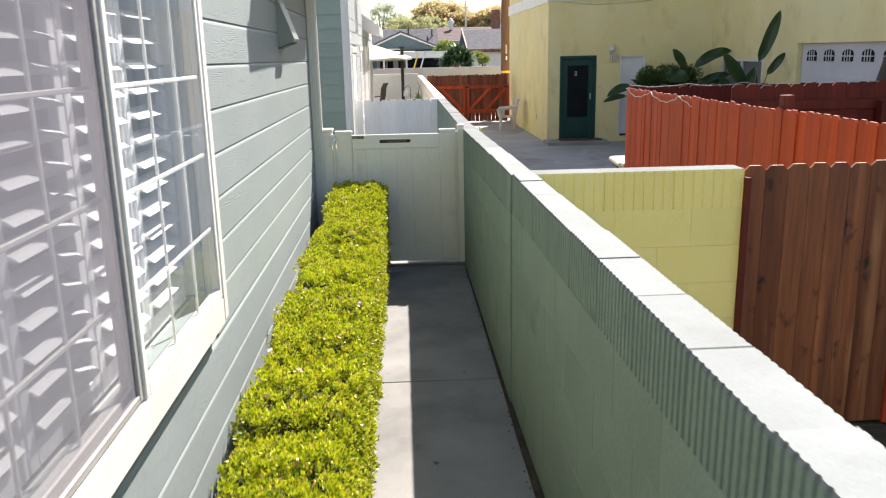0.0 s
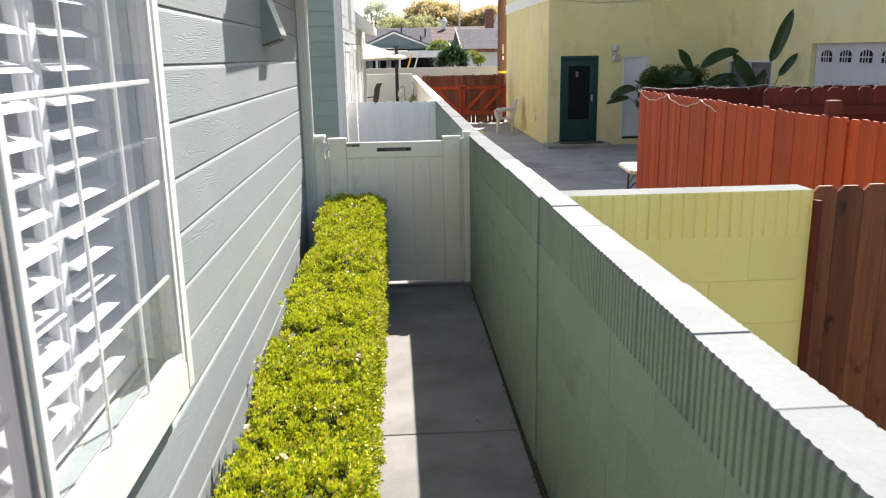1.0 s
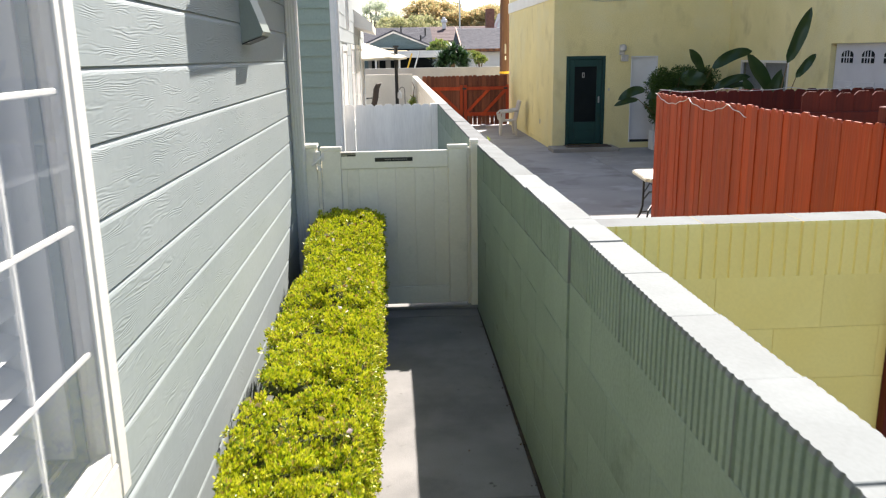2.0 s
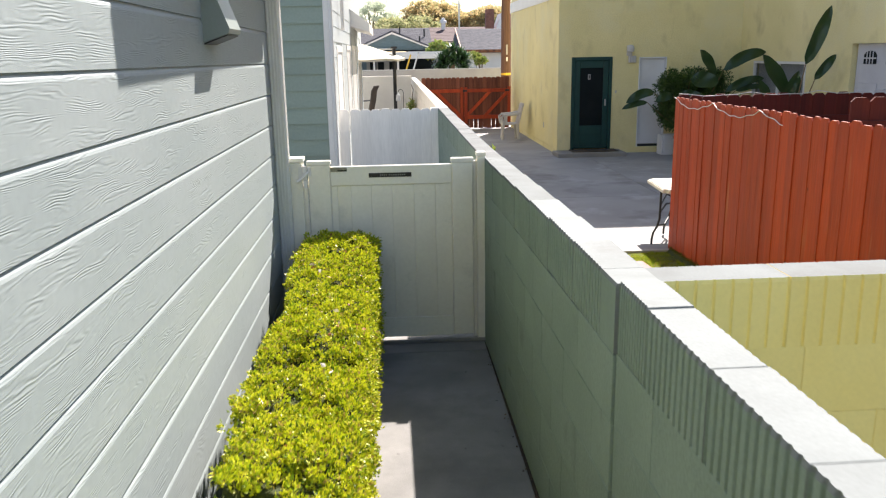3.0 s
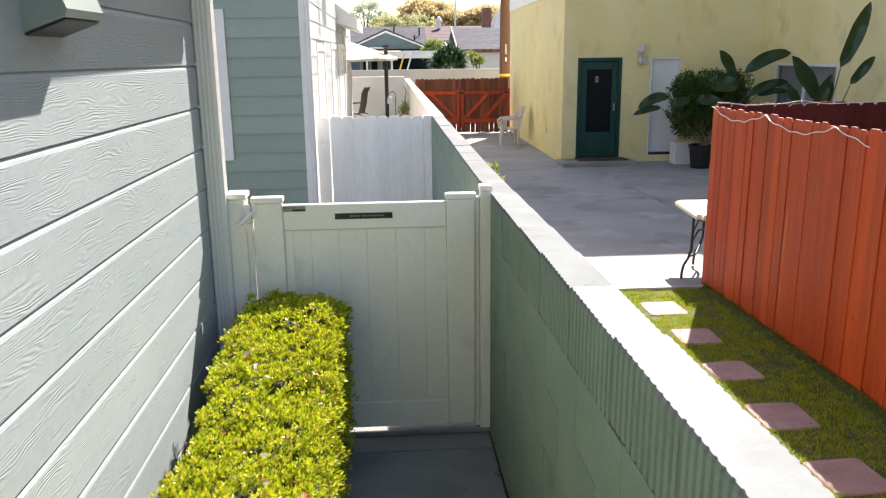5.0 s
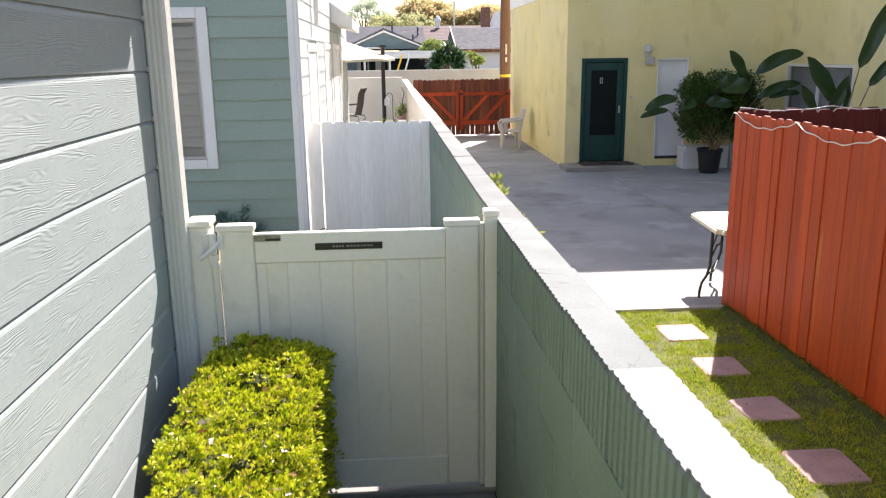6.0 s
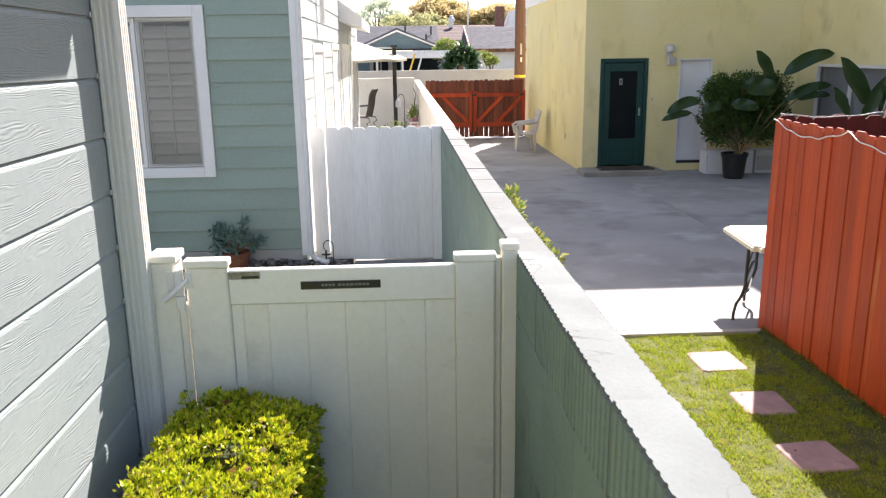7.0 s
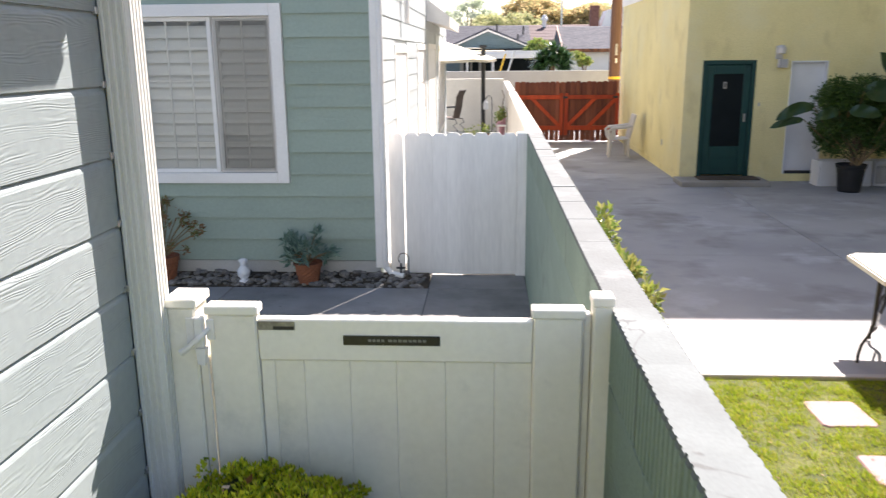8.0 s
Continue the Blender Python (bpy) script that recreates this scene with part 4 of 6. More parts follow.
def lift(y):
    """The hedge stands higher towards the gate."""
    return 0.075 / (1 + math.exp((6.72 - y) / 0.14))


def hedge_left(y):
    return -0.545 - 0.013 * y - SHRUB_WIDE[shrub_at(y)]


def hedge_right(y):
    """Clipped a little narrower towards the near end."""
    return HX1 - 0.008 * max(5.0 - y, 0.0)


def hedge_top(x, y):
    left = hedge_left(y)
    u = (x - left) / (hedge_right(y) - left) * 2 - 1
    z = HZ + SHRUB_LIFT[shrub_at(y)] + 0.030 * smooth_noise(x * 4.0, y * 2.6, 3.1) + 0.044 * smooth_noise(x * 9, y * 9, 7.7) + lift(y)
    for yn, dep, side in JOINS:
        bend = 0.07 * smooth_noise(x * 5, yn) + 0.02 * smooth_noise(x * 17, yn)
        z -= 0.75 * dep * math.exp(-((y - yn - bend) / 0.028) ** 2) * max(0.15, 1 - abs(u - side) * 0.7)
    edge = max(abs(u) - 0.80, 0) / 0.20
    back = max((y - 7.22) / 0.25, 0.0)
    return z - 0.030 * edge ** 2 - 0.065 * back ** 2 * (1 + 0.5 * abs(u)) - 0.050 * lift(y) / 0.075 * abs(u) ** 3


def hedge_side(y, z, s):
    gap = sum(0.045 * math.exp(-((y - yn) / 0.035) ** 2) for yn, dep, side in JOINS)
    return 0.024 * smooth_noise(y * 3.5, z * 3.5, 11.0 + s) + 0.034 * smooth_noise(y * 11, z * 11, 5.0 + s) - gap


rng = np.random.default_rng(21)
SPRIG = []                      # centre of a sprig, the way that it points, its size


def sprig(p, n, r):
    SPRIG.append((*p, *n, r))


for _ in range(5200):
    y = HY0 + (HY1 - HY0) * rng.uniform()
    x = rng.uniform(hedge_left(y) + 0.012, hedge_right(y) - 0.008)
    r = rng.uniform(0.012, 0.026)
    sprig((x, y, hedge_top(x, y) - 0.012 + 0.011 * rng.normal() - 0.5 * r), (0.25 * rng.normal(), 0.25 * rng.normal(), 1.0), r)
for _ in range(2600):
    y = HY0 + (HY1 - HY0) * rng.uniform()
    z = (HZ + lift(y) - 0.02) * rng.uniform(0.05, 1.0) ** 0.75
    z = min(z, hedge_top(hedge_right(y) - 0.03, y) - 0.015)
    sprig((hedge_right(y) + hedge_side(y, z, 0) - 0.018 + 0.010 * rng.normal(), y, z), (1.0, 0.25 * rng.normal(), 0.45), rng.uniform(0.014, 0.028))
for _ in range(560):
    y = HY0 + (HY1 - HY0) * rng.uniform()
    z = (HZ + lift(y) - 0.02) * rng.uniform(0.35, 1.0)
    sprig((hedge_left(y) - hedge_side(y, z, 9) + 0.018, y, z), (-1.0, 0.25 * rng.normal(), 0.45), rng.uniform(0.014, 0.028))
for _ in range(260):
    x = rng.uniform(-0.64, HX1 - 0.01)
    z = (hedge_top(max(x, -0.60), HY1) - 0.01) * rng.uniform(0.1, 1.0)
    sprig((x, HY1 - 0.02 + 0.02 * smooth_noise(x * 9, z * 9, 2.2), z), (0.0, 1.0, 0.45), rng.uniform(0.014, 0.028))
    sprig((x, HY0 + 0.02, z), (0.0, -1.0, 0.45), rng.uniform(0.014, 0.028))
SPRIG = np.repeat(np.array(SPRIG), 17, axis=0)
way = rng.normal(size=(len(SPRIG), 3)) + 0.9 * SPRIG[:, 3:6]
way /= np.linalg.norm(way, axis=1)[:, None]
P = SPRIG[:, :3] + way * SPRIG[:, 6:7] * rng.uniform(0.35, 1.1, (len(SPRIG), 1))
leaves("foliage", P, way + 0.5 * SPRIG[:, 3:6], 0.0178, HEDGELEAF, hedge, rng, width=0.62, spread=0.45, fold=0.12, kind="stuff")
# A dark sheet under the leaves stands in for the hedge's inner shade.
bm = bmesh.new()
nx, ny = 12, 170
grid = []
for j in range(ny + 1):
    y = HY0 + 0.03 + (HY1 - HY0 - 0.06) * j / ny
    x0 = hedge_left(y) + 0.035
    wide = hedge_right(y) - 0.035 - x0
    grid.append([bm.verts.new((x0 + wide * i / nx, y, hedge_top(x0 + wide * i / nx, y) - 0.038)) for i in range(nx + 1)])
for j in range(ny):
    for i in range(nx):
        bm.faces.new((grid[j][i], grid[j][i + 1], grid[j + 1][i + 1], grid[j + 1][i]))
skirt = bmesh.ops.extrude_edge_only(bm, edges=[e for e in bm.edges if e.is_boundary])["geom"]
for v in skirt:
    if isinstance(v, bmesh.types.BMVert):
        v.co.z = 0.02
part("inner_mass", bm, SHADEFILL, hedge)
P, N = [], []
for i in range(110):
    x, y = rng.uniform(HX0 + 0.04, HX1 - 0.03), HY0 + (HY1 - HY0) * rng.uniform()
    if i % 3:
        x, y = min(max(x0 + rng.normal() * 0.05, HX0 + 0.03), HX1 - 0.02), min(max(y0 + rng.normal() * 0.07, HY0 + 0.05), HY1 - 0.05)
    else:
        x0, y0 = x, y
    P.append((x, y, hedge_top(x, y) + 0.006))
    N.append((rng.normal(), rng.normal(), 0.25))
petals = leaves("fallen_petals", np.array(P), np.array(N), 0.030, DEADLEAF, None, rng, width=0.7, spread=0.3, fold=0.05, kind="stuff")
tagged(petals, "scattered fallen petals and dry leaves on the hedge", "petals")
crumbs = np.array([(0.40, 6.9, 0.005), (0.30, 5.1, 0.005), (0.46, 7.2, 0.005)] + [(0.605 - abs(rng.normal()) * 0.022 - 0.004 * max(y - 4.4, 0), y, 0.003) for y in rng.uniform(2.0, 7.4, 110)])
blown = leaves("fallen_petals", crumbs, np.array([(0.5, 0.2, 0.1)] * len(crumbs)), 0.014, CRUMB, None, rng, width=0.7, spread=0.3, fold=0.05, kind="stuff")
tagged(blown, "few dry leaves on the concrete walkway", "leaves")

# ---- lawn, stepping stones ----
PAVERS = [(2.46, 10.01, 0.34, 0.37, 2), (2.48, 9.30, 0.33, 0.35, -2), (2.47, 8.60, 0.33, 0.34, 6), (2.47, 7.88, 0.35, 0.37, -1), (2.47, 7.16, 0.34, 0.36, 3), (2.47, 6.45, 0.35, 0.35, -3), (2.47, 5.75, 0.34, 0.36, 2)]
rng = np.random.default_rng(5)
P, N, L = [], [], []
for _ in range(230000):
    y = 4.55 + 6.0 * rng.uniform() ** 0.8
    x = rng.uniform(0.74, 3.015 + 0.012 * (10.55 - y) + 0.05 * smooth_noise(y * 4, 1.0, 3.3))
    if any(abs(x - a) < w / 2 - 0.01 and abs(y - b) < d / 2 - 0.01 for a, b, w, d, r in PAVERS):
        continue
    tuft = smooth_noise(x * 9, y * 9, 2.4) + 0.6 * smooth_noise(x * 22, y * 22, 5.1)
    bare = smooth_noise(x * 2.6, y * 2.6, 8.8) + 0.45 * smooth_noise(x * 11, y * 11, 4.2)
    if (bare < -0.42 and rng.uniform() < 0.8) or (tuft < -0.45 and rng.uniform() < 0.5):
        continue
    P.append((x, y, G - 0.03))
    N.append((0.25 * smooth_noise(x * 7, y * 7, 1.1), 0.25 * smooth_noise(x * 7, y * 7, 9.1), 1.0))
    L.append(0.033 + 0.016 * tuft)
lawn = leaves("lawn", np.array(P), np.array(N), np.maximum(np.array(L), 0.016), GRASSLEAF, None, rng, width=0.115, spread=0.80, fold=0.02, kind="stuff")
litter = np.array([(x, y, G - 0.004) for x, y in zip(rng.uniform(0.9, 3.0, 260), rng.uniform(4.8, 10.5, 260))])
dry = leaves("fallen_leaves", litter, rng.normal(size=(260, 3)) * [1, 1, 0.15], 0.022, DRYLEAF, None, rng, width=0.55, spread=0.2, fold=0.1, kind="stuff")
tagged(dry, "few small dry leaves lying in the lawn", "leaves")
P, N = [], []
for _ in range(5200):
    y = 4.55 + 6.0 * rng.uniform()
    up = abs(rng.normal()) * (0.9 + 0.9 * smooth_noise(y * 6, 0, 6))
    P.append((3.046 + 0.012 * (10.55 - y) - abs(rng.normal()) * 0.006 - 0.004, y, G + 0.02 + 0.016 * up))
    N.append((-1.0, 0.0, 0.6))
moss = leaves("moss", np.array(P), np.array(N), 0.014, MOSSLEAF, None, rng, width=0.6, spread=0.9, kind="stuff")
tagged(moss, "olive moss tufts along the red fence foot", "moss")
tagged(lawn, "short patchy green lawn between wall and red fence", "grass")
None
for i, (cx, cy, w, d, r) in enumerate(PAVERS):
    bm = bmesh.new()
    pr = random.Random(i)
    pts = []
    for sx, sy, first in ((-1, -1, 0), (1, -1, 1), (1, 1, 0), (-1, 1, 1)):
        for kx, ky in (((1.0, 0.84), (0.84, 1.0)) if first == 0 else ((0.84, 1.0), (1.0, 0.84))):
            pts.append((sx * w / 2 * kx * pr.uniform(0.97, 1.03), sy * d / 2 * ky * pr.uniform(0.97, 1.03)))
    prism(bm, pts, 2, -0.05, 0.0)
    bmesh.ops.bevel(bm, geom=[e for e in bm.edges if all(v.co.z > -0.01 for v in e.verts)], offset=0.008, segments=1, affect="EDGES")
    ob = part("stepping_stone", bm, STONE)
    ob.matrix_world = pose(cx, cy, G - 0.012, 0, 0, r)
    tagged(ob, "square pinkish concrete stepping stone set in grass", "stepping stone", group="stepping stones in the lawn")
tagged(part("edging", box(0.733, 3.12, 10.56, 10.62, -0.28, G + 0.006, 0.006), PALECON), "thin concrete edge between lawn and driveway", "edging", kind="structure")

# ---- folding table behind the fence's corner ----
table = thing("folding_table", "cream plastic folding table with black bent-tube legs", "table")
bm = bmesh.new()
bx(bm, 3.02, 3.74, 10.74, 11.58, 0.455, 0.50)
bmesh.ops.bevel(bm, geom=[e for e in bm.edges if abs(e.verts[0].co.z - e.verts[1].co.z) > 0.02], offset=0.05, segments=5, affect="EDGES")
bmesh.ops.bevel(bm, geom=[e for e in bm.edges if all(v.co.z > 0.49 for v in e.verts)], offset=0.012, segments=2, affect="EDGES")
part("tabletop", bm, TABLETOP, table)
for x, y in ((3.03, 10.90), (3.30, 11.42)):
    part("leg", tube(bmesh.new(), [(x, y, 0.455), (x - 0.005, y, 0.14), (x - 0.03, y, 0.05), (x - 0.07, y, -0.02), (x - 0.085, y, -0.10), (x - 0.085, y, G + 0.014)], 0.013, 8), DARKMETAL, table)
for x, y in ((3.62, 10.90), (3.66, 11.42)):
    part("leg", tube(bmesh.new(), [(x, y, 0.455), (x, y, 0.14), (x + 0.04, y, 0.02), (x + 0.05, y, G + 0.014)], 0.013, 8), DARKMETAL, table)
part("brace", tube(bmesh.new(), [(3.03, 10.90, 0.22), (3.16, 11.15, 0.27), (3.30, 11.42, 0.22)], 0.010, 8), DARKMETAL, table)
part("brace", tube(bmesh.new(), [(3.03, 10.90, 0.30), (3.16, 11.15, 0.38), (3.30, 11.42, 0.30)], 0.008, 8), DARKMETAL, table)
part("stretcher", tube(bmesh.new(), [(3.00, 10.90, 0.06), (3.15, 11.16, 0.02), (3.27, 11.42, 0.06)], 0.010, 8), DARKMETAL, table)
part("stretcher", tube(bmesh.new(), [(3.64, 10.90, 0.06), (3.67, 11.42, 0.06)], 0.010, 8), DARKMETAL, table)
part("cross_bar", tube(bmesh.new(), [(3.36, 10.90, 0.26), (3.36, 11.16, 0.43), (3.36, 11.42, 0.26)], 0.009, 8), DARKMETAL, table)
c = Matrix.Translation((3.0, 11.16, 0))
table.matrix_world = Matrix.Translation((-0.012, -0.095, 0)) @ c @ Matrix.Rotation(radians(-4.5), 4, "Z") @ c.inverted()

# ---- yellow stucco building ----
bld = thing("apartment_building", "two-storey yellow stucco building with doors and a garage", "building")
BX, BY, TOPZ = 3.55, 19.25, 6.93
EAST = 7.52
D1, D2 = (3.84, 4.72, -0.08, 1.89), (5.30, 5.91, -0.04, 1.87)
bm = holed(1, BY, BY + 0.18, [BX, D1[0], D1[1], D2[0], D2[1], EAST + 0.2], [-0.28, -0.08, -0.04, 1.87, 1.89, TOPZ], [D1, D2])
part("front_wall", bm, STUCCO, bld)
part("west_wall", box(BX, BX + 0.18, BY + 0.181, 26.1, -0.28, TOPZ), STUCCO, bld)
part("north_wall", box(BX + 0.181, 12.0, 25.9, 26.1, -0.28, TOPZ), STUCCO, bld)
part("base_band", box(BX - 0.012, BX - 0.001, BY + 0.03, 26.0, -0.28, G + 0.10, 0.003), STUCCO, bld)
WIN = (16.42, 18.56, 0.55, 1.76)
GAR = (9.9, 15.0, G, 2.06)
bm = holed(0, EAST, EAST + 0.2, [4.5, GAR[0], GAR[1], WIN[0], WIN[1], BY - 0.001], [-0.28, G, WIN[2], WIN[3], GAR[3], TOPZ], [WIN, GAR])
part("east_wall", bm, STUCCO, bld)
part("outer_wall", box(12.0, 12.2, 4.5, 26.1, -0.28, TOPZ), STUCCO, bld)
# Out-of-view roof; its wide front and east overhangs are added to shade the walls.
bm = bmesh.new()
bx(bm, BX - 0.15, 12.3, BY - 0.69, 26.2, TOPZ + 0.004, TOPZ + 0.2)
bx(bm, EAST - 0.85, 12.3, 4.4, BY - 0.691, TOPZ + 0.004, TOPZ + 0.2)
part("roof", bm, PALECON, bld)
part("trim_band", box(BX - 0.03, BX - 0.002, BY - 0.02, 26.12, 3.12, 3.40, 0.004), TRIM, bld)
part("trim_band", box(BX - 0.03, EAST - 0.004, BY - 0.03, BY - 0.002, 3.15, 3.40, 0.004), TRIM, bld)
part("porch_step", box(3.45, 4.92, 18.62, BY - 0.002, -0.28, -0.085, 0.012), STEPCON, bld)
door = part("door", box(D1[0] + 0.06, D1[1] - 0.06, BY + 0.05, BY + 0.09, D1[2] + 0.03, D1[3] - 0.06, 0.004), DOORGREEN, bld, "dark green door with a screen panel")
for a, b, c, d in ((D1[0] + 0.002, D1[0] + 0.07, D1[2], D1[3] - 0.002), (D1[1] - 0.07, D1[1] - 0.002, D1[2], D1[3] - 0.002), (D1[0] + 0.071, D1[1] - 0.071, D1[3] - 0.07, D1[3] - 0.002)):
    part("door_frame", box(a, b, BY - 0.03, BY + 0.045, c, d, 0.006), DOORGREEN, door)
for a, b, c, d in ((D1[0] + 0.075, D1[0] + 0.19, -0.05, 1.81), (D1[1] - 0.19, D1[1] - 0.075, -0.05, 1.81), (D1[0] + 0.191, D1[1] - 0.191, 1.66, 1.81), (D1[0] + 0.191, D1[1] - 0.191, -0.05, 0.44)):
    part("screen_stile", box(a, b, BY - 0.01, BY + 0.02, c, d, 0.006), DOORGREEN, door)
part("kick_panel", box(D1[0] + 0.24, D1[1] - 0.24, BY - 0.016, BY - 0.0105, 0.06, 0.22, 0.002), DOORGREEN, door)
part("kick_panel", box(D1[0] + 0.24, D1[1] - 0.24, BY - 0.016, BY - 0.0105, 0.27, 0.40, 0.002), DOORGREEN, door)
part("door_screen", box(D1[0] + 0.19, D1[1] - 0.19, BY + 0.008, BY + 0.012, 0.44, 1.66), MESHDARK, door, "dark insect screen")
part("unit_plate", box(4.20, 4.255, BY + 0.002, BY + 0.007, 1.42, 1.53, 0.001), PALECON, door, "small pale plate")
part("unit_plate_mark", box(4.216, 4.24, BY + 0.0, BY + 0.0015, 1.44, 1.51), PLATEDARK, door)
part("door_handle", box(4.565, 4.60, BY - 0.03, BY - 0.0105, 0.86, 1.0, 0.004), STEEL, door, "brushed metal handle")
tagged(part("door_mat", box(3.80, 4.80, 18.80, 19.20, -0.083, -0.065, 0.005), SLING), "dark brown fibre door mat on the concrete step", "mat")
wdoor = part("door", box(D2[0] + 0.03, D2[1] - 0.03, BY + 0.06, BY + 0.10, D2[2] + 0.05, D2[3] - 0.03, 0.004), DOORWHITE, bld, "plain white flush utility door")
for a, b, c, d in ((D2[0] + 0.002, D2[0] + 0.03, D2[2], D2[3] - 0.002), (D2[1] - 0.03, D2[1] - 0.002, D2[2], D2[3] - 0.002), (D2[0] + 0.031, D2[1] - 0.031, D2[3] - 0.03, D2[3] - 0.002)):
    part("door_frame", box(a, b, BY - 0.012, BY + 0.10, c, d, 0.004), DOORWHITE, wdoor)
part("threshold", box(D2[0] + 0.031, D2[1] - 0.031, BY + 0.02, BY + 0.11, D2[2], D2[2] + 0.045, 0.003), DARKMETAL, wdoor)
part("knob", lathe(bmesh.new(), [(0.02, 0.0), (0.03, 0.02), (0.032, 0.04), (0.02, 0.058), (0.004, 0.06)], 0, 0, 12), DARKMETAL, wdoor).matrix_world = pose(5.83, BY + 0.06, 0.83, 90, 0, 0)
lamp = part("wall_lantern", box(5.02, 5.14, BY - 0.03, BY - 0.002, 1.90, 2.12, 0.01), PLASTIC, bld, "white outdoor wall light with a caged lower half")
part("light_head", lathe(bmesh.new(), [(0.05, 1.98), (0.075, 2.0), (0.075, 2.08), (0.05, 2.12), (0.01, 2.13)], 5.08, BY - 0.10, 14), PLASTIC, lamp)
part("light_box", box(5.05, 5.20, BY - 0.13, BY - 0.03, 1.76, 1.90, 0.008), PLASTIC, lamp)
for i in range(4):
    part("cage_bar", box(5.064 + i * 0.034, 5.078 + i * 0.034, BY - 0.136, BY - 0.1305, 1.77, 1.89), PALECON, lamp)
part("switch_plate", box(4.80, 4.83, BY - 0.008, BY - 0.002, 1.12, 1.18, 0.002), PLASTIC, bld)
part("outlet_cover", box(BX - 0.01, BX - 0.002, 20.75, 20.83, 0.28, 0.40, 0.003), PALECON, bld)
part("wall_cable", tube(bmesh.new(), [(BX + 0.3, BY - 0.034, 3.13), (4.6, BY - 0.012, 3.05), (5.4, BY - 0.012, 3.08), (6.0, BY - 0.012, 3.13)], 0.007, 6), PALECON, bld)
part("wall_cable", tube(bmesh.new(), [(6.02, BY - 0.012, 2.9), (6.0, BY - 0.012, 2.5), (5.97, BY - 0.012, 2.25), (5.93, BY - 0.012, 2.22)], 0.007, 6), STUCCO, bld)
# its window with hanging blinds
bwin = part("window", box(EAST + 0.12, EAST + 0.14, WIN[0] + 0.02, WIN[1] - 0.02, WIN[2] + 0.02, WIN[3] - 0.02), DOORWHITE, bld, "white sliding window with vertical blinds")
for a, b, c, d in ((WIN[0] + 0.002, WIN[0] + 0.05, WIN[2] + 0.002, WIN[3] - 0.002), (WIN[1] - 0.05, WIN[1] - 0.002, WIN[2] + 0.002, WIN[3] - 0.002), (WIN[0] + 0.051, WIN[1] - 0.051, WIN[3] - 0.05, WIN[3] - 0.002), (WIN[0] + 0.051, WIN[1] - 0.051, WIN[2] + 0.002, WIN[2] + 0.05), (17.475, 17.505, WIN[2] + 0.051, WIN[3] - 0.051)):
    part("frame", box(EAST - 0.012, EAST + 0.06, a, b, c, d, 0.004), TRIM, bwin)
y = WIN[0] + 0.06
while y < WIN[1] - 0.1:
    part("blind_slat", box(EAST + 0.085, EAST + 0.095, y, y + 0.078, WIN[2] + 0.06, WIN[3] - 0.06), DOORWHITE, bwin)
    y += 0.088
bm = bmesh.new()
bm.faces.new([bm.verts.new(p) for p in ((EAST + 0.04, WIN[0] + 0.05, WIN[2] + 0.05), (EAST + 0.04, WIN[1] - 0.05, WIN[2] + 0.05), (EAST + 0.04, WIN[1] - 0.05, WIN[3] - 0.05), (EAST + 0.04, WIN[0] + 0.05, WIN[3] - 0.05))])
part("pane", bm, BLINDGLASS, bwin).visible_shadow = False
# its garage door
gdoor = part("garage_door", box(EAST + 0.09, EAST + 0.13, GAR[0] + 0.02, GAR[1] - 0.02, GAR[2], GAR[3] - 0.002), GARAGEPAINT, bld, "white panelled garage door with arched lights")
gh = (GAR[3] - GAR[2]) / 4
for r in range(4):
    for c in range(8):
        y1 = GAR[1] - 0.14 - 0.60 * c
        if y1 - 0.5 < GAR[0]:
            continue
        z0 = GAR[2] + gh * r + 0.07
        if r < 3:
            part("panel", box(EAST + 0.078, EAST + 0.089, y1 - 0.50, y1, z0, z0 + gh - 0.13, 0.008), GARAGEPAINT, gdoor)
        else:
            pts = [(y1 - 0.08, 1.74), (y1 - 0.08, 1.88), (y1 - 0.13, 1.925), (y1 - 0.25, 1.945), (y1 - 0.37, 1.925), (y1 - 0.42, 1.88), (y1 - 0.42, 1.74)]
            part("light_pane", prism(bmesh.new(), pts, 0, EAST + 0.080, EAST + 0.089), MESHDARK, gdoor)
            bm = bmesh.new()
            bx(bm, EAST + 0.072, EAST + 0.0795, y1 - 0.26, y1 - 0.24, 1.74, 1.94)
            bx(bm, EAST + 0.072, EAST + 0.0795, y1 - 0.34, y1 - 0.32, 1.74, 1.93)
            bx(bm, EAST + 0.072, EAST + 0.0795, y1 - 0.18, y1 - 0.16, 1.74, 1.93)
            bx(bm, EAST + 0.0705, EAST + 0.0785, y1 - 0.42, y1 - 0.08, 1.82, 1.84)
            part("light_grid", bm, GARAGEPAINT, gdoor)

# ---- potted shrub and bird-of-paradise by the white planter boxes ----
shrub = thing("potted_shrub", "round dark green shrub in a black plastic pot", "shrub")
PX, PY = 6.0, 18.20
part("pot", lathe(bmesh.new(), [(0.16, G), (0.175, G + 0.05), (0.21, 0.20), (0.225, 0.22), (0.235, 0.27), (0.215, 0.275), (0.20, 0.24)], PX, PY, 24), BLACKPOT, shrub)
part("trunk", tube(bmesh.new(), [(PX, PY, 0.2), (PX + 0.03, PY, 0.45), (PX + 0.10, PY + 0.02, 0.7), (PX + 0.14, PY + 0.05, 0.95)], [0.03, 0.025, 0.022, 0.015], 8), BARK, shrub)
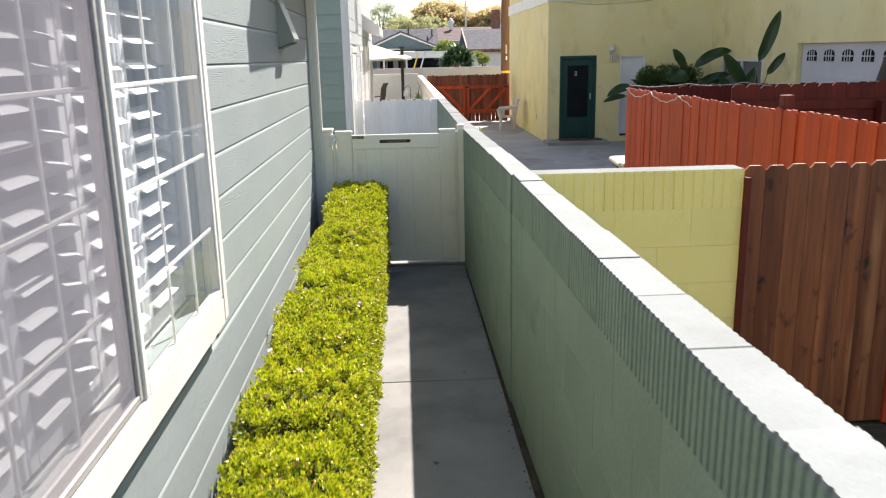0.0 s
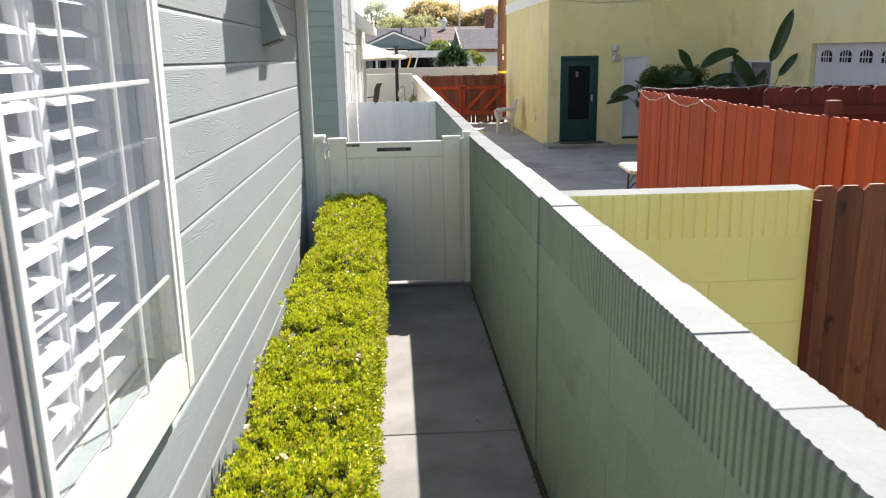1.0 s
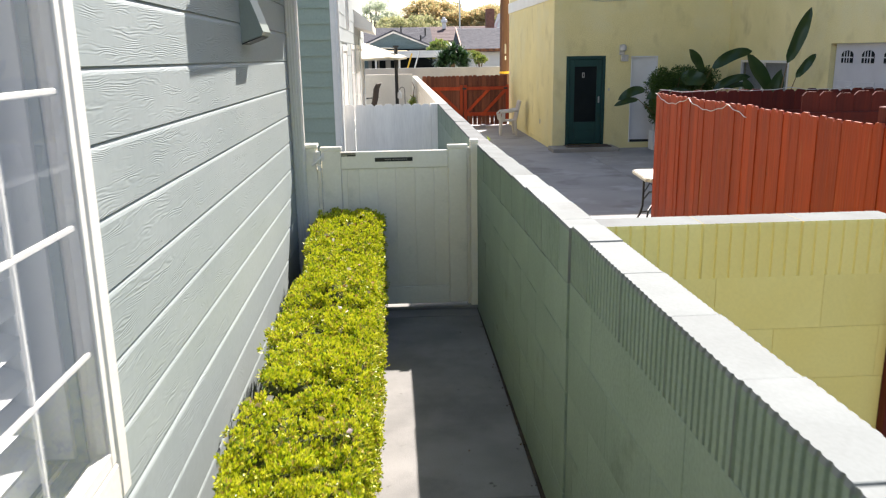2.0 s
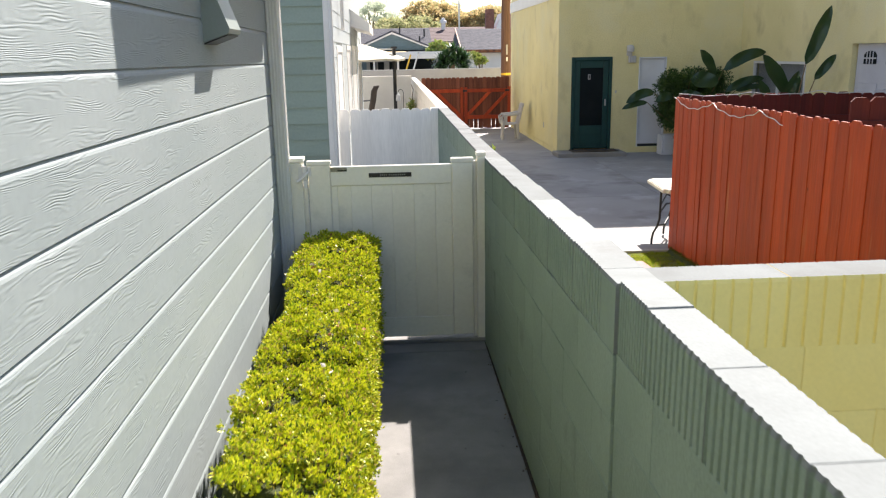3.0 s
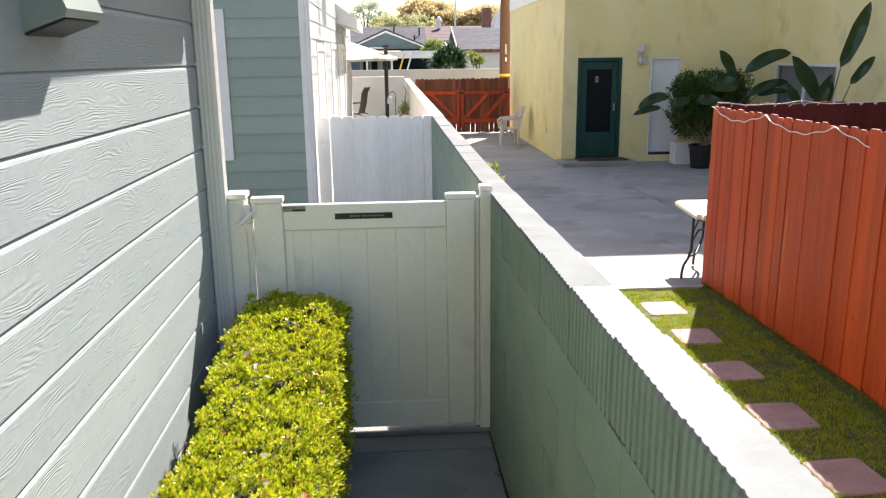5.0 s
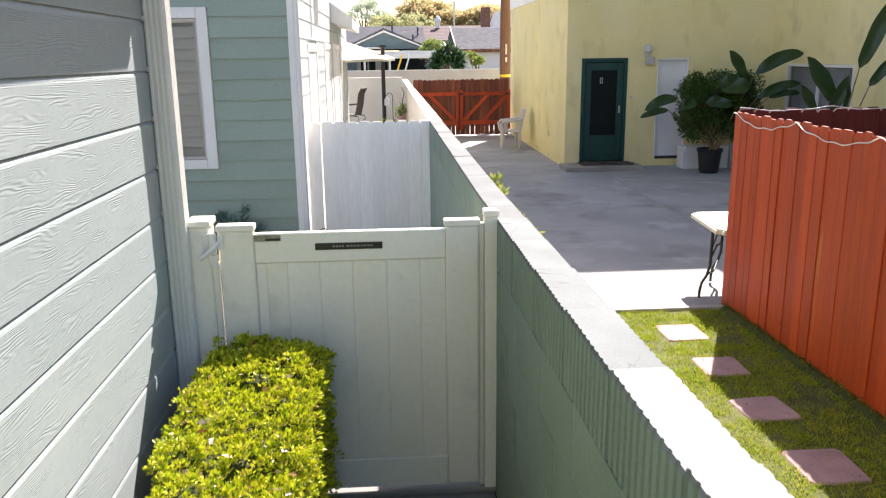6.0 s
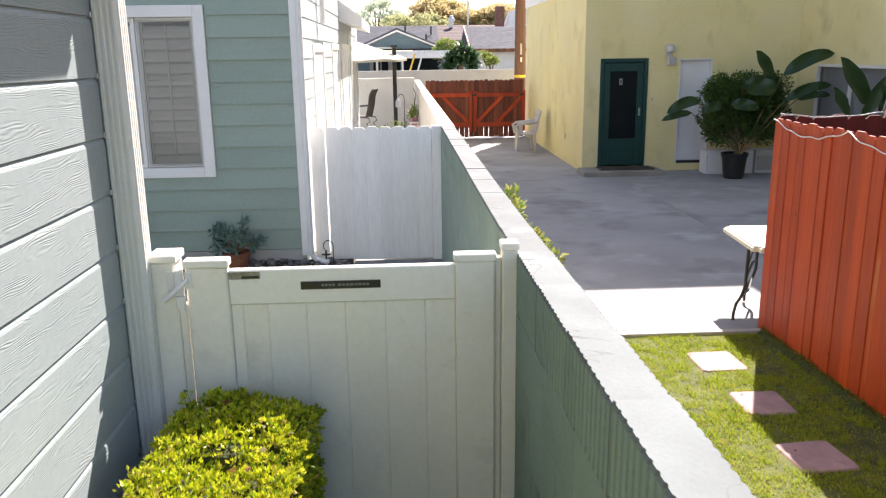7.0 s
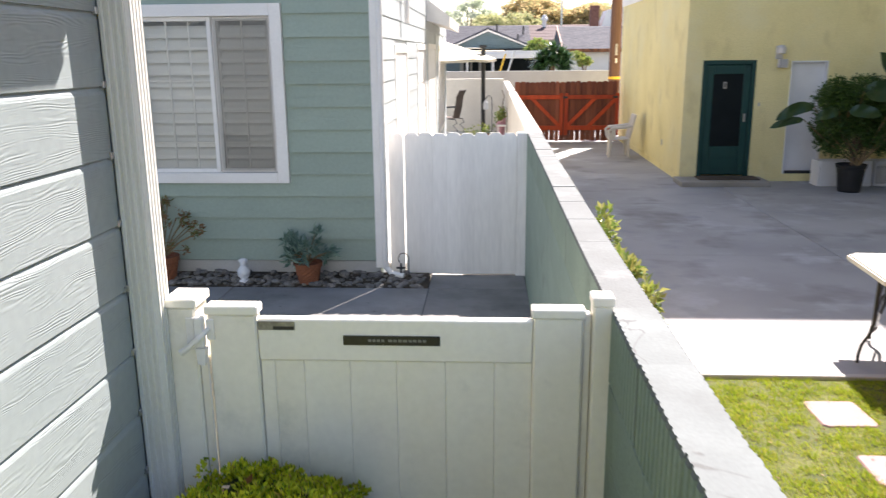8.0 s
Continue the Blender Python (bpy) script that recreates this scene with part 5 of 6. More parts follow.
for dx, dz in ((-0.25, 0.9), (0.30, 0.95), (0.05, 1.1), (-0.1, 1.25)):
    part("limb", tube(bmesh.new(), [(PX + 0.03, PY, 0.4), (PX + dx * 0.6, PY + 0.05, dz * 0.75), (PX + dx, PY + 0.08, dz)], [0.018, 0.013, 0.007], 6), BARK, shrub)
rng = np.random.default_rng(8)
P, N = [], []
clumps = [((PX + rng.uniform(-0.42, 0.85), PY + rng.uniform(-0.15, 0.65), rng.uniform(0.50, 1.52)), rng.uniform(0.12, 0.22)) for _ in range(120)]
for c, r in clumps:
    c = np.array(c)
    if abs((c[0] - PX - 0.2) / 0.72) ** 3.5 + abs((c[2] - 1.04) / 0.56) ** 3.5 > 1.0:
        continue
    for _ in range(260):
        d = rng.normal(size=3)
        d /= np.linalg.norm(d)
        P.append(c + d * r * rng.uniform(0.6, 1.08))
        N.append(d)
leaves("crown", np.array(P), np.array(N), 0.050, BUSHLEAF, shrub, rng, width=0.55, spread=0.6)

bird = thing("bird_of_paradise", "bird-of-paradise plant with large paddle leaves on long stalks", "plant")


def paddle_leaf(parent, base, start, end, width, arch=0.08, face=(0, -1, 0.3)):
    """A long stalk from base to start, and a broad blade from there to end, cupped along its midrib."""
    base, start, end = Vector(base), Vector(start), Vector(end)
    mid = base.lerp(start, 0.5) + Vector((0, 0.0 if start.x > 6.6 else 0.32, 0.05))
    part("stalk", tube(bmesh.new(), [base, mid, start], [0.015, 0.012, 0.008], 6), STALK, parent)
    d = end - start
    length = d.length
    side = d.cross(Vector(face)).normalized()
    up = side.cross(d).normalized()
    bm = bmesh.new()
    rows = []
    for i in range(11):
        t = i / 10
        c = start + d * t + Vector((0, 0, arch * length * 4 * t * (1 - t)))
        w = width * 0.5 * max((1 - abs(2 * t - 1) ** 2.6) ** 0.6 * (1.06 - 0.22 * t), 0.05)
        rows.append([bm.verts.new(c + side * w * s + up * (0.30 * w * abs(s) + 0.016 * math.sin(11 * t + 2 * s))) for s in (-1, -0.5, 0, 0.5, 1)])
    for a, b in zip(rows, rows[1:]):
        for j in range(4):
            bm.faces.new((a[j], a[j + 1], b[j + 1], b[j]))
    part("blade", bm, BIGLEAF, parent, smooth=True)


BB = (PX + 0.08, PY - 0.05, 0.24)
for a, b, w, arch in (((5.25, 1.19), (4.66, 0.99), 0.24, 0.10), ((5.11, 0.99), (4.58, 0.87), 0.16, 0.06), ((6.47, 1.50), (6.12, 2.00), 0.27, 0.05),
                      ((6.65, 1.60), (7.46, 1.94), 0.30, 0.10), ((5.98, 1.42), (6.53, 1.36), 0.42, 0.03), ((6.71, 1.17), (7.46, 1.42), 0.22, 0.09),
                      ((6.92, 1.18), (7.46, 1.25), 0.16, 0.08), ((5.78, 1.12), (6.24, 1.05), 0.26, 0.06), ((5.64, 1.12), (5.26, 1.01), 0.22, 0.06)):
    paddle_leaf(bird, BB, (a[0], 18.0, a[1]), (b[0], 17.93, b[1]), w * 0.82, arch)
for dx in (-0.12, 0.05, 0.18):
    part("stalk", tube(bmesh.new(), [BB, (PX + 0.1 + dx * 0.6, PY - 0.08, 0.42), (PX + 0.1 + dx * 1.6, PY - 0.06, 0.62)], [0.02, 0.016, 0.006], 6), STALK, bird)
bird2 = thing("bird_of_paradise", "tall bird-of-paradise plant rising behind the red fence", "plant")
B2 = (6.92, 15.8, G)
part("pot", lathe(bmesh.new(), [(0.16, G), (0.2, 0.15), (0.22, 0.18), (0.19, 0.17)], B2[0], B2[1], 20), BLACKPOT, bird2)
for a, b, y, w, arch in (((6.97, 1.74), (7.30, 2.68), 15.4, 0.30, 0.0), ((7.15, 1.48), (7.46, 1.89), 15.4, 0.20, 0.03), ((6.99, 1.22), (6.48, 1.90), 16.0, 0.36, 0.0),
                         ((6.70, 1.08), (6.42, 1.48), 16.0, 0.22, 0.0), ((7.17, 1.12), (7.16, 1.55), 16.0, 0.14, 0.0), ((6.85, 1.0), (7.10, 1.62), 15.9, 0.24, 0.0)):
    paddle_leaf(bird2, (B2[0], B2[1], 0.1), (a[0], y, a[1]), (b[0], y - 0.04, b[1]), w * 0.8, arch)

for x0, x1, lattice in ((5.70, 6.58, False), (6.62, 7.46, True)):
    pl = thing("planter_box", "white planter box with a lattice front" if lattice else "white painted wooden planter box", "planter", group="planter boxes by the wall")
    part("back", box(x0, x1, 19.0, 19.03, G, 0.25, 0.003), DOORWHITE, pl)
    part("end_panel", box(x0, x0 + 0.03, 18.72, 18.999, G, 0.25, 0.003), DOORWHITE, pl)
    part("end_panel", box(x1 - 0.03, x1, 18.72, 18.999, G, 0.25, 0.003), DOORWHITE, pl)
    part("rim", box(x0 + 0.031, x1 - 0.031, 18.69, 18.74, 0.21, 0.255, 0.004), DOORWHITE, pl)
    part("foot_rail", box(x0 + 0.031, x1 - 0.031, 18.69, 18.74, G, G + 0.04, 0.004), DOORWHITE, pl)
    if lattice:
        for s in (1, -1):
            for i in range(-8, 26):
                a = x0 + 0.03 + i * 0.048
                p0, p1 = (a, G + 0.04), (a + s * 0.34, 0.21)
                lo, hi = x0 + 0.031, x1 - 0.031
                ts = sorted(((lo - p0[0]) / (p1[0] - p0[0]), (hi - p0[0]) / (p1[0] - p0[0])))
                t0, t1 = max(ts[0], 0.0), min(ts[1], 1.0)
                if t1 - t0 < 0.05:
                    continue
                p0, p1 = [(p0[0] + (p1[0] - p0[0]) * t, p0[1] + (p1[1] - p0[1]) * t) for t in (t0, t1)]
                part("lath", prism(bmesh.new(), [(p0[0] - 0.008, p0[1]), (p0[0] + 0.008, p0[1]), (p1[0] + 0.008, p1[1]), (p1[0] - 0.008, p1[1])], 1, 18.70 + 0.006 * (s > 0), 18.705 + 0.006 * (s > 0)), DOORWHITE, pl)
    else:
        part("front_panel", box(x0 + 0.031, x1 - 0.031, 18.70, 18.72, G + 0.041, 0.209, 0.003), DOORWHITE, pl)
    part("soil_fill", box(x0 + 0.031, x1 - 0.031, 18.741, 18.999, G, 0.12), SOIL, pl)

# a covered parasol leaning at the wall's far end, near the garage
cov = thing("folded_parasol", "folded parasol under a dark grey cover", "parasol")
part("cover", lathe(bmesh.new(), [(0.20, 0.9), (0.23, 1.2), (0.20, 1.5), (0.13, 1.8), (0.08, 1.92), (0.10, 1.98), (0.06, 2.08), (0.02, 2.12)], 6.88, 10.95, 14), SLING, cov, smooth=True)
part("pole", tube(bmesh.new(), [(6.88, 10.95, G), (6.88, 10.95, 1.0)], 0.025, 8), DARKMETAL, cov)

# ---- plastic chair by the yellow wall ----
chair = thing("garden_chair", "white moulded plastic garden armchair", "chair")
for x, y in ((2.80, 22.52), (3.22, 22.52), (2.84, 22.95), (3.22, 22.95)):
    part("leg", tube(bmesh.new(), [(x, y, G), (x + (3.03 - x) * 0.12, y, 0.22)], [0.028, 0.042], 8), PLASTIC, chair)
part("seat", box(2.80, 3.24, 22.50, 22.97, 0.20, 0.235, 0.012), PLASTIC, chair)
for i in range(6):
    y = 22.50 + i * 0.078
    part("back_slat", prism(bmesh.new(), [(3.20, 0.235), (3.245, 0.235), (3.35, 0.70), (3.31, 0.71)], 1, y, y + 0.060), PLASTIC, chair)
part("arm_panel", prism(bmesh.new(), [(2.84, 0.20), (2.92, 0.20), (2.93, 0.44), (2.83, 0.44)], 1, 22.49, 22.51), PLASTIC, chair)
part("back_top", prism(bmesh.new(), [(3.30, 0.66), (3.345, 0.65), (3.365, 0.735), (3.325, 0.74)], 1, 22.51, 22.97), PLASTIC, chair)
for y in (22.48, 22.95):
    part("arm", tube(bmesh.new(), [(2.82, y + 0.02, 0.22), (2.78, y + 0.02, 0.40), (2.84, y + 0.02, 0.45), (3.10, y + 0.02, 0.47), (3.27, y + 0.02, 0.50)], 0.033, 8), PLASTIC, chair)

# ---- second house: shaded front with a window, sunlit side ----
house2 = thing("house", "teal green lap-sided house with white corner boards and a white window", "house")
FY, CX, NY = 12.70, -0.80, 24.3
W2 = (-3.20, -1.78, 0.955, 2.40)
bm = holed(1, FY + 0.02, FY + 0.16, [-9, W2[0], W2[1], CX - 0.02], [-0.25, W2[2], W2[3], 5.6], [W2])
front = part("front_wall", bm, TEAL, house2)
part("footing", box(-9, CX - 0.01, FY - 0.004, FY + 0.018, -0.25, 0.085, 0.004), PALECON, house2)
for k in range(13):
    z0 = 0.092 + 0.2115 * k
    for a, b in ([(-9, CX - 0.06)] if z0 + 0.2115 < 0.87 or z0 > 2.5 else [(-9, W2[0] - 0.115), (W2[1] + 0.115, CX - 0.06)]):
        bm = prism(bmesh.new(), [(FY + 0.02, z0), (FY - 0.012, z0), (FY - 0.011, z0 + 0.006), (FY + 0.011, z0 + 0.22), (FY + 0.02, z0 + 0.22)], 0, a, b)
        part("plank", bm, TEAL, front)
for z0, z1, out in ((0.7265, 0.854, 0.012), (2.511, 2.640, 0.002)):        # short boards under and over the window
    part("plank", prism(bmesh.new(), [(FY + 0.02, z0), (FY - out, z0), (FY - out + 0.013, z1), (FY + 0.02, z1)], 0, W2[0] - 0.1149, W2[1] + 0.1149), TEAL, front)
part("corner_board", box(CX - 0.06, CX + 0.022, FY - 0.018, FY + 0.018, 0.02, 5.6, 0.004), TRIM, house2)
part("corner_board", box(CX - 0.012, CX + 0.022, FY + 0.0185, FY + 0.11, 0.02, 5.6, 0.004), TRIM, house2)
side = part("side_wall", box(CX - 0.15, CX - 0.012, FY + 0.165, NY, -0.25, 5.6), SUNLITTEAL, house2)
SW = ((14.2, 15.35, -0.02, 2.06), (16.9, 18.2, 0.75, 2.1), (18.9, 20.6, 0.55, 2.12), (21.6, 23.2, 0.55, 2.12))
for k in range(13):
    z0 = 0.092 + 0.2115 * k
    cuts = [FY + 0.115]
    for a, b, c, d in SW:
        if z0 + 0.2115 > c - 0.09 and z0 < d + 0.09:
            cuts += [a - 0.09, b + 0.09]
    cuts.append(NY)
    for a, b in zip(cuts[::2], cuts[1::2]):
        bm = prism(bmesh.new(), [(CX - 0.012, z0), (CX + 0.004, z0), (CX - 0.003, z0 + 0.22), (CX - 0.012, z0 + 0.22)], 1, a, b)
        part("plank", bm, SUNLITTEAL, side)
for i, (a, b, c, d) in enumerate(SW):
    w = part("window" if i else "door", box(CX - 0.011, CX - 0.004, a, b, c, d), DOORWHITE, house2, "white-framed side window" if i else "pale side door in white trim")
    part("frame", box(CX - 0.011, CX + 0.012, a - 0.09, a, c, d + 0.09, 0.004), TRIM, w)
    part("frame", box(CX - 0.011, CX + 0.012, b, b + 0.09, c, d + 0.09, 0.004), TRIM, w)
    part("frame", box(CX - 0.011, CX + 0.012, a + 0.001, b - 0.001, d, d + 0.09, 0.004), TRIM, w)
    part("sill", box(CX - 0.011, CX + 0.018, a + 0.001, b - 0.001, c - 0.09, c, 0.004), TRIM, w)
    for t in (0.33, 0.66) if i else ():
        y = a + (b - a) * t
        part("muntin", box(CX - 0.003, CX + 0.002, y - 0.012, y + 0.012, c + 0.001, d - 0.001), TRIM, w)
        z = c + (d - c) * t
        part("muntin", box(CX - 0.0025, CX + 0.003, a + 0.001, b - 0.001, z - 0.012, z + 0.012), TRIM, w)
part("eave", prism(bmesh.new(), [(CX - 0.1, 2.60), (-0.42, 2.46), (-0.42, 2.63), (CX - 0.1, 2.98)], 1, 18.6, 22.2), TRIM, house2, "white boxed eave over the patio side")
part("pipe", tube(bmesh.new(), [(CX + 0.06, 14.9, 2.4), (CX + 0.055, 14.95, 3.2), (CX + 0.05, 15.0, 4.5)], 0.03, 8), TRIM, house2)
part("back_wall", box(-9, CX - 0.16, NY - 0.15, NY, -0.25, 5.6), SUNLITTEAL, house2)
part("far_wall", box(-9.15, -9.0, FY + 0.02, NY, -0.25, 5.6), SUNLITTEAL, house2)
part("roof", prism(bmesh.new(), [(-9.5, 5.604), (CX + 0.35, 5.604), (CX + 0.35, 5.7), (-5, 7.4), (-9.5, 5.7)], 1, FY - 0.35, NY + 0.3), SHINGLE, house2)
part("downspout", tube(bmesh.new(), [(CX + 0.034, FY - 0.035, 5.4), (CX + 0.034, FY - 0.035, 0.12), (CX + 0.040, FY - 0.04, 0.03), (CX + 0.10, FY - 0.06, -0.025), (CX + 0.22, FY - 0.09, -0.04)], 0.029, 10), TRIM, house2, "white round-edged downspout with an elbow at its foot")

w2 = part("window", box(W2[0], W2[1], FY + 0.12, FY + 0.13, W2[2], W2[2] + 0.01), TRIM, house2, "white sliding window with grid bars and closed shutters")
for a, b, c, d in ((W2[0] - 0.11, W2[0], W2[2] - 0.10, W2[3] + 0.11), (W2[1], W2[1] + 0.11, W2[2] - 0.10, W2[3] + 0.11), (W2[0] + 0.001, W2[1] - 0.001, W2[3], W2[3] + 0.11), (W2[0] + 0.001, W2[1] - 0.001, W2[2] - 0.10, W2[2])):
    part("casing", box(a, b, FY - 0.03, FY + 0.05, c, d, 0.004), TRIM, w2)
mid = -2.34
for a, b, yy in ((W2[0], mid, FY + 0.01), (mid, W2[1], FY + 0.03)):
    for p, q, c, d in ((a + 0.001, a + 0.04, W2[2] + 0.001, W2[3] - 0.001), (b - 0.04, b - 0.001, W2[2] + 0.001, W2[3] - 0.001), (a + 0.041, b - 0.041, W2[2] + 0.001, W2[2] + 0.04), (a + 0.041, b - 0.041, W2[3] - 0.04, W2[3] - 0.001)):
        part("sash", box(p, q, yy, yy + 0.03, c, d, 0.003), TRIM, w2)
    for t in ((1 / 4, 2 / 4, 3 / 4) if a == W2[0] else (1 / 2,)):
        x = a + (b - a) * t
        part("muntin", box(x - 0.006, x + 0.006, yy + 0.008, yy + 0.018, W2[2] + 0.041, W2[3] - 0.041), TRIM, w2)
    for i in range(1, 5):
        z = W2[2] + (W2[3] - W2[2]) * i / 5
        part("muntin", box(a + 0.041, b - 0.041, yy + 0.007, yy + 0.019, z - 0.006, z + 0.006), TRIM, w2)
    bm = bmesh.new()
    bm.faces.new([bm.verts.new(p) for p in ((a + 0.03, yy + 0.006, W2[2] + 0.03), (b - 0.03, yy + 0.006, W2[2] + 0.03), (b - 0.03, yy + 0.006, W2[3] - 0.03), (a + 0.03, yy + 0.006, W2[3] - 0.03))])
    part("pane", bm, PALEVEILGLASS, w2).visible_shadow = False
bm = bmesh.new()
bm.faces.new([bm.verts.new(p) for p in ((mid + 0.02, FY + 0.004, W2[2] + 0.02), (W2[1] - 0.02, FY + 0.004, W2[2] + 0.02), (W2[1] - 0.02, FY + 0.004, W2[3] - 0.02), (mid + 0.02, FY + 0.004, W2[3] - 0.02))])
part("insect_screen", bm, DIMSCREEN, w2, "dark insect screen")
sh2 = thing("window_shutters", "white indoor shutters with wide louvres, nearly closed", "shutters")
for x0, x1 in ((W2[0] + 0.01, mid - 0.005), (mid + 0.005, W2[1] - 0.01)):
    for a, b in ((x0, x0 + 0.05), (x1 - 0.05, x1)):
        part("stile", box(a, b, FY + 0.070, FY + 0.098, W2[2] + 0.012, W2[3] - 0.01, 0.003), LOUVRE, sh2)
    for i in range(12):
        zc = W2[2] + 0.07 + 0.113 * i
        c, s = math.cos(radians(62)), math.sin(radians(62))
        pts = [(FY + 0.085 + c * u - s * v, zc + s * u + c * v) for u, v in ((-0.062, 0), (-0.03, 0.007), (0.03, 0.007), (0.062, 0), (0.03, -0.007), (-0.03, -0.007))]
        part("louvre", prism(bmesh.new(), pts, 0, x0 + 0.051, x1 - 0.051), LOUVRE, sh2)
bm = bmesh.new()
bx(bm, -3.6, -1.3, FY + 1.2, FY + 1.25, 0.3, 2.9)
bx(bm, -3.6, -3.55, FY + 0.17, FY + 1.2, 0.3, 2.9)
bx(bm, -1.35, -1.3, FY + 0.17, FY + 1.2, 0.3, 2.9)
bx(bm, -3.6, -1.3, FY + 0.17, FY + 1.25, 2.9, 2.95)
bx(bm, -3.6, -1.3, FY + 0.17, FY + 1.25, 0.25, 0.3)
tagged(part("wall_alcove", bm, ROOM), "plain grey room walls behind the shutters", "wall", kind="structure")

# ---- white fence between the second house and the green wall ----
wfence = thing("picket_fence", "white painted dog-eared wooden privacy fence", "fence")
rng = random.Random(3)
part("picket", picket(bmesh.new(), -0.735, -0.592, 12.855, 12.873, -0.08, 1.310, 0.028), WPAINT, wfence)     # a narrow gap beside the end picket
x = -0.5775
while x < 0.48:
    w = 0.1345
    part("picket", picket(bmesh.new(), x, min(x + w - 0.0008, 0.50), 12.855, 12.873, -0.085 + rng.uniform(0, 0.01), 1.312 + rng.uniform(-0.006, 0.006), 0.028), WPAINT, wfence)
    x += w
# A thin unseen sheet added to keep light from passing between the pickets.
part("backing_board", box(-0.5745, 0.50, 12.8735, 12.8755, -0.088, 1.26), WPAINT, wfence)
part("post", box(0.5005, 0.60, 12.86, 12.95, -0.11, 1.31, 0.005), WPAINT, wfence)
for z in (0.15, 1.05):
    part("rail", box(-0.545, 0.50, 12.876, 12.915, z, z + 0.085, 0.004), WPAINT, wfence)
    part("rail", box(-0.731, -0.605, 12.8735, 12.895, z, z + 0.085, 0.004), WPAINT, wfence)

# ---- river stones, flower pots and ornaments under the window ----
stones = []
for i in range(6):
    bm = bmesh.new()
    bmesh.ops.create_icosphere(bm, subdivisions=2, radius=1.0)
    for v in bm.verts:
        v.co *= 1 + 0.22 * noise.noise(v.co * 1.3 + Vector((i * 7.0, 0, 0)))
    me = bpy.data.meshes.new("river_stone")
    bm.to_mesh(me)
    bm.free()
    me.materials.append(RIVER)
    me.polygons.foreach_set("use_smooth", [True] * len(me.polygons))
    stones.append(me)
pebbles = thing("pebble_bed", "bed of loose grey and tan river stones along the house", "stones")
rng = random.Random(14)
for i in range(298):
    ob = put("river_stone", stones[i % 6], None, pebbles)
    r, yy = rng.uniform(0.017, 0.040), rng.uniform(12.43, 12.68)
    ob.matrix_world = pose(rng.uniform(-3.05, -0.40), yy, -0.105 + 0.28 * (yy - 12.42) + rng.uniform(-0.012, 0.018), rng.uniform(-20, 20), rng.uniform(-20, 20), rng.uniform(0, 360)) @ Matrix.Diagonal((r * 1.25, r, r * 0.62, 1))


rng = random.Random(15)
bm = bmesh.new()
for i in range(260):
    r, yy = rng.uniform(0.010, 0.024), rng.uniform(12.41, 12.68)
    geo = bmesh.ops.create_icosphere(bm, subdivisions=1, radius=1.0, matrix=pose(rng.uniform(-3.0, -0.37), yy, -0.112 + 0.28 * (yy - 12.42) + rng.uniform(-0.018, 0.004), 0, 0, rng.uniform(0, 360)) @ Matrix.Diagonal((r * 1.3, r, r * 0.7, 1)))
gravel = part("gravel", bm, RIVER, pebbles)
tagged(gravel, kind="stuff")


def flower_pot(cx, cy, z, r, h, leaf, size, label, seed, tall=0.28, wide=0.75, up=0.35):
    pot = thing("potted_plant", label, "plant", group="flower pots on the stones")
    rows = 9
    bm = lathe(bmesh.new(), [(r * (0.72 + 0.27 * t / rows), z + h * 0.80 * t / rows) for t in range(rows + 1)], cx, cy, 28)
    for v in bm.verts:
        row = round((v.co.z - z) / (h * 0.80 / rows))
        turn = round(math.atan2(v.co.y - cy, v.co.x - cx) / (math.pi / 14))
        k = 1.045 if (row + turn) % 2 and 0 < row < rows else 1.0
        v.co.x, v.co.y = cx + (v.co.x - cx) * k, cy + (v.co.y - cy) * k
    body = part("pot", bm, TERRA, pot)
    part("rim", lathe(bmesh.new(), [(r * 1.0, z + h * 0.79), (r * 1.1, z + h * 0.80), (r * 1.12, z + h), (r * 0.98, z + h), (r * 0.9, z + h * 0.85)], cx, cy, 20), TERRA, body)
    g = np.random.default_rng(seed)
    P, N = [], []
    for _ in range(22):
        d = np.array([g.normal() * wide, g.normal() * 0.55, abs(g.normal()) * 0.8 + up])
        d /= np.linalg.norm(d)
        end = np.array([cx, cy, z + h]) + d * tall * g.uniform(0.45, 1.0)
        part("stem", tube(bmesh.new(), [(cx, cy, z + h * 0.9), tuple((np.array([cx, cy, z + h]) + end) / 2 + [0, 0, 0.02]), tuple(end)], [0.006, 0.005, 0.004], 5), STALK, pot)
        for _ in range(22):
            P.append(end + g.normal(size=3) * 0.022)
            N.append(d)
    leaves("leaves", np.array(P), np.array(N), size, leaf, pot, g, width=0.32, spread=0.8)


flower_pot(-1.50, 12.53, -0.085, 0.125, 0.20, SUCCULENT, 0.085, "blue-green succulent in a woven-pattern terracotta pot", 4, 0.30, 1.1, 0.10)
flower_pot(-2.93, 12.55, -0.085, 0.14, 0.25, RUSTLEAF, 0.050, "leggy leafy plant in a terracotta pot", 9, 0.55)
orn = thing("garden_ornament", "small white glazed ceramic lantern ornament on the stones", "ornament")
part("body", lathe(bmesh.new(), [(0.05, -0.09), (0.055, -0.06), (0.035, -0.05), (0.06, -0.01), (0.065, 0.03), (0.035, 0.07), (0.028, 0.09), (0.045, 0.135), (0.02, 0.15)], -2.13, 12.52, 16), CERAMIC, orn, smooth=True)
hook = thing("garden_stake", "thin black wrought-iron garden stake with a cross", "stake")
pts = [(-0.535, 12.62, -0.08), (-0.535, 12.62, 0.13)] + [(-0.585 + 0.05 * math.cos(a), 12.62, 0.13 + 0.055 * math.sin(a)) for a in np.linspace(0.1, 3.9, 12)]
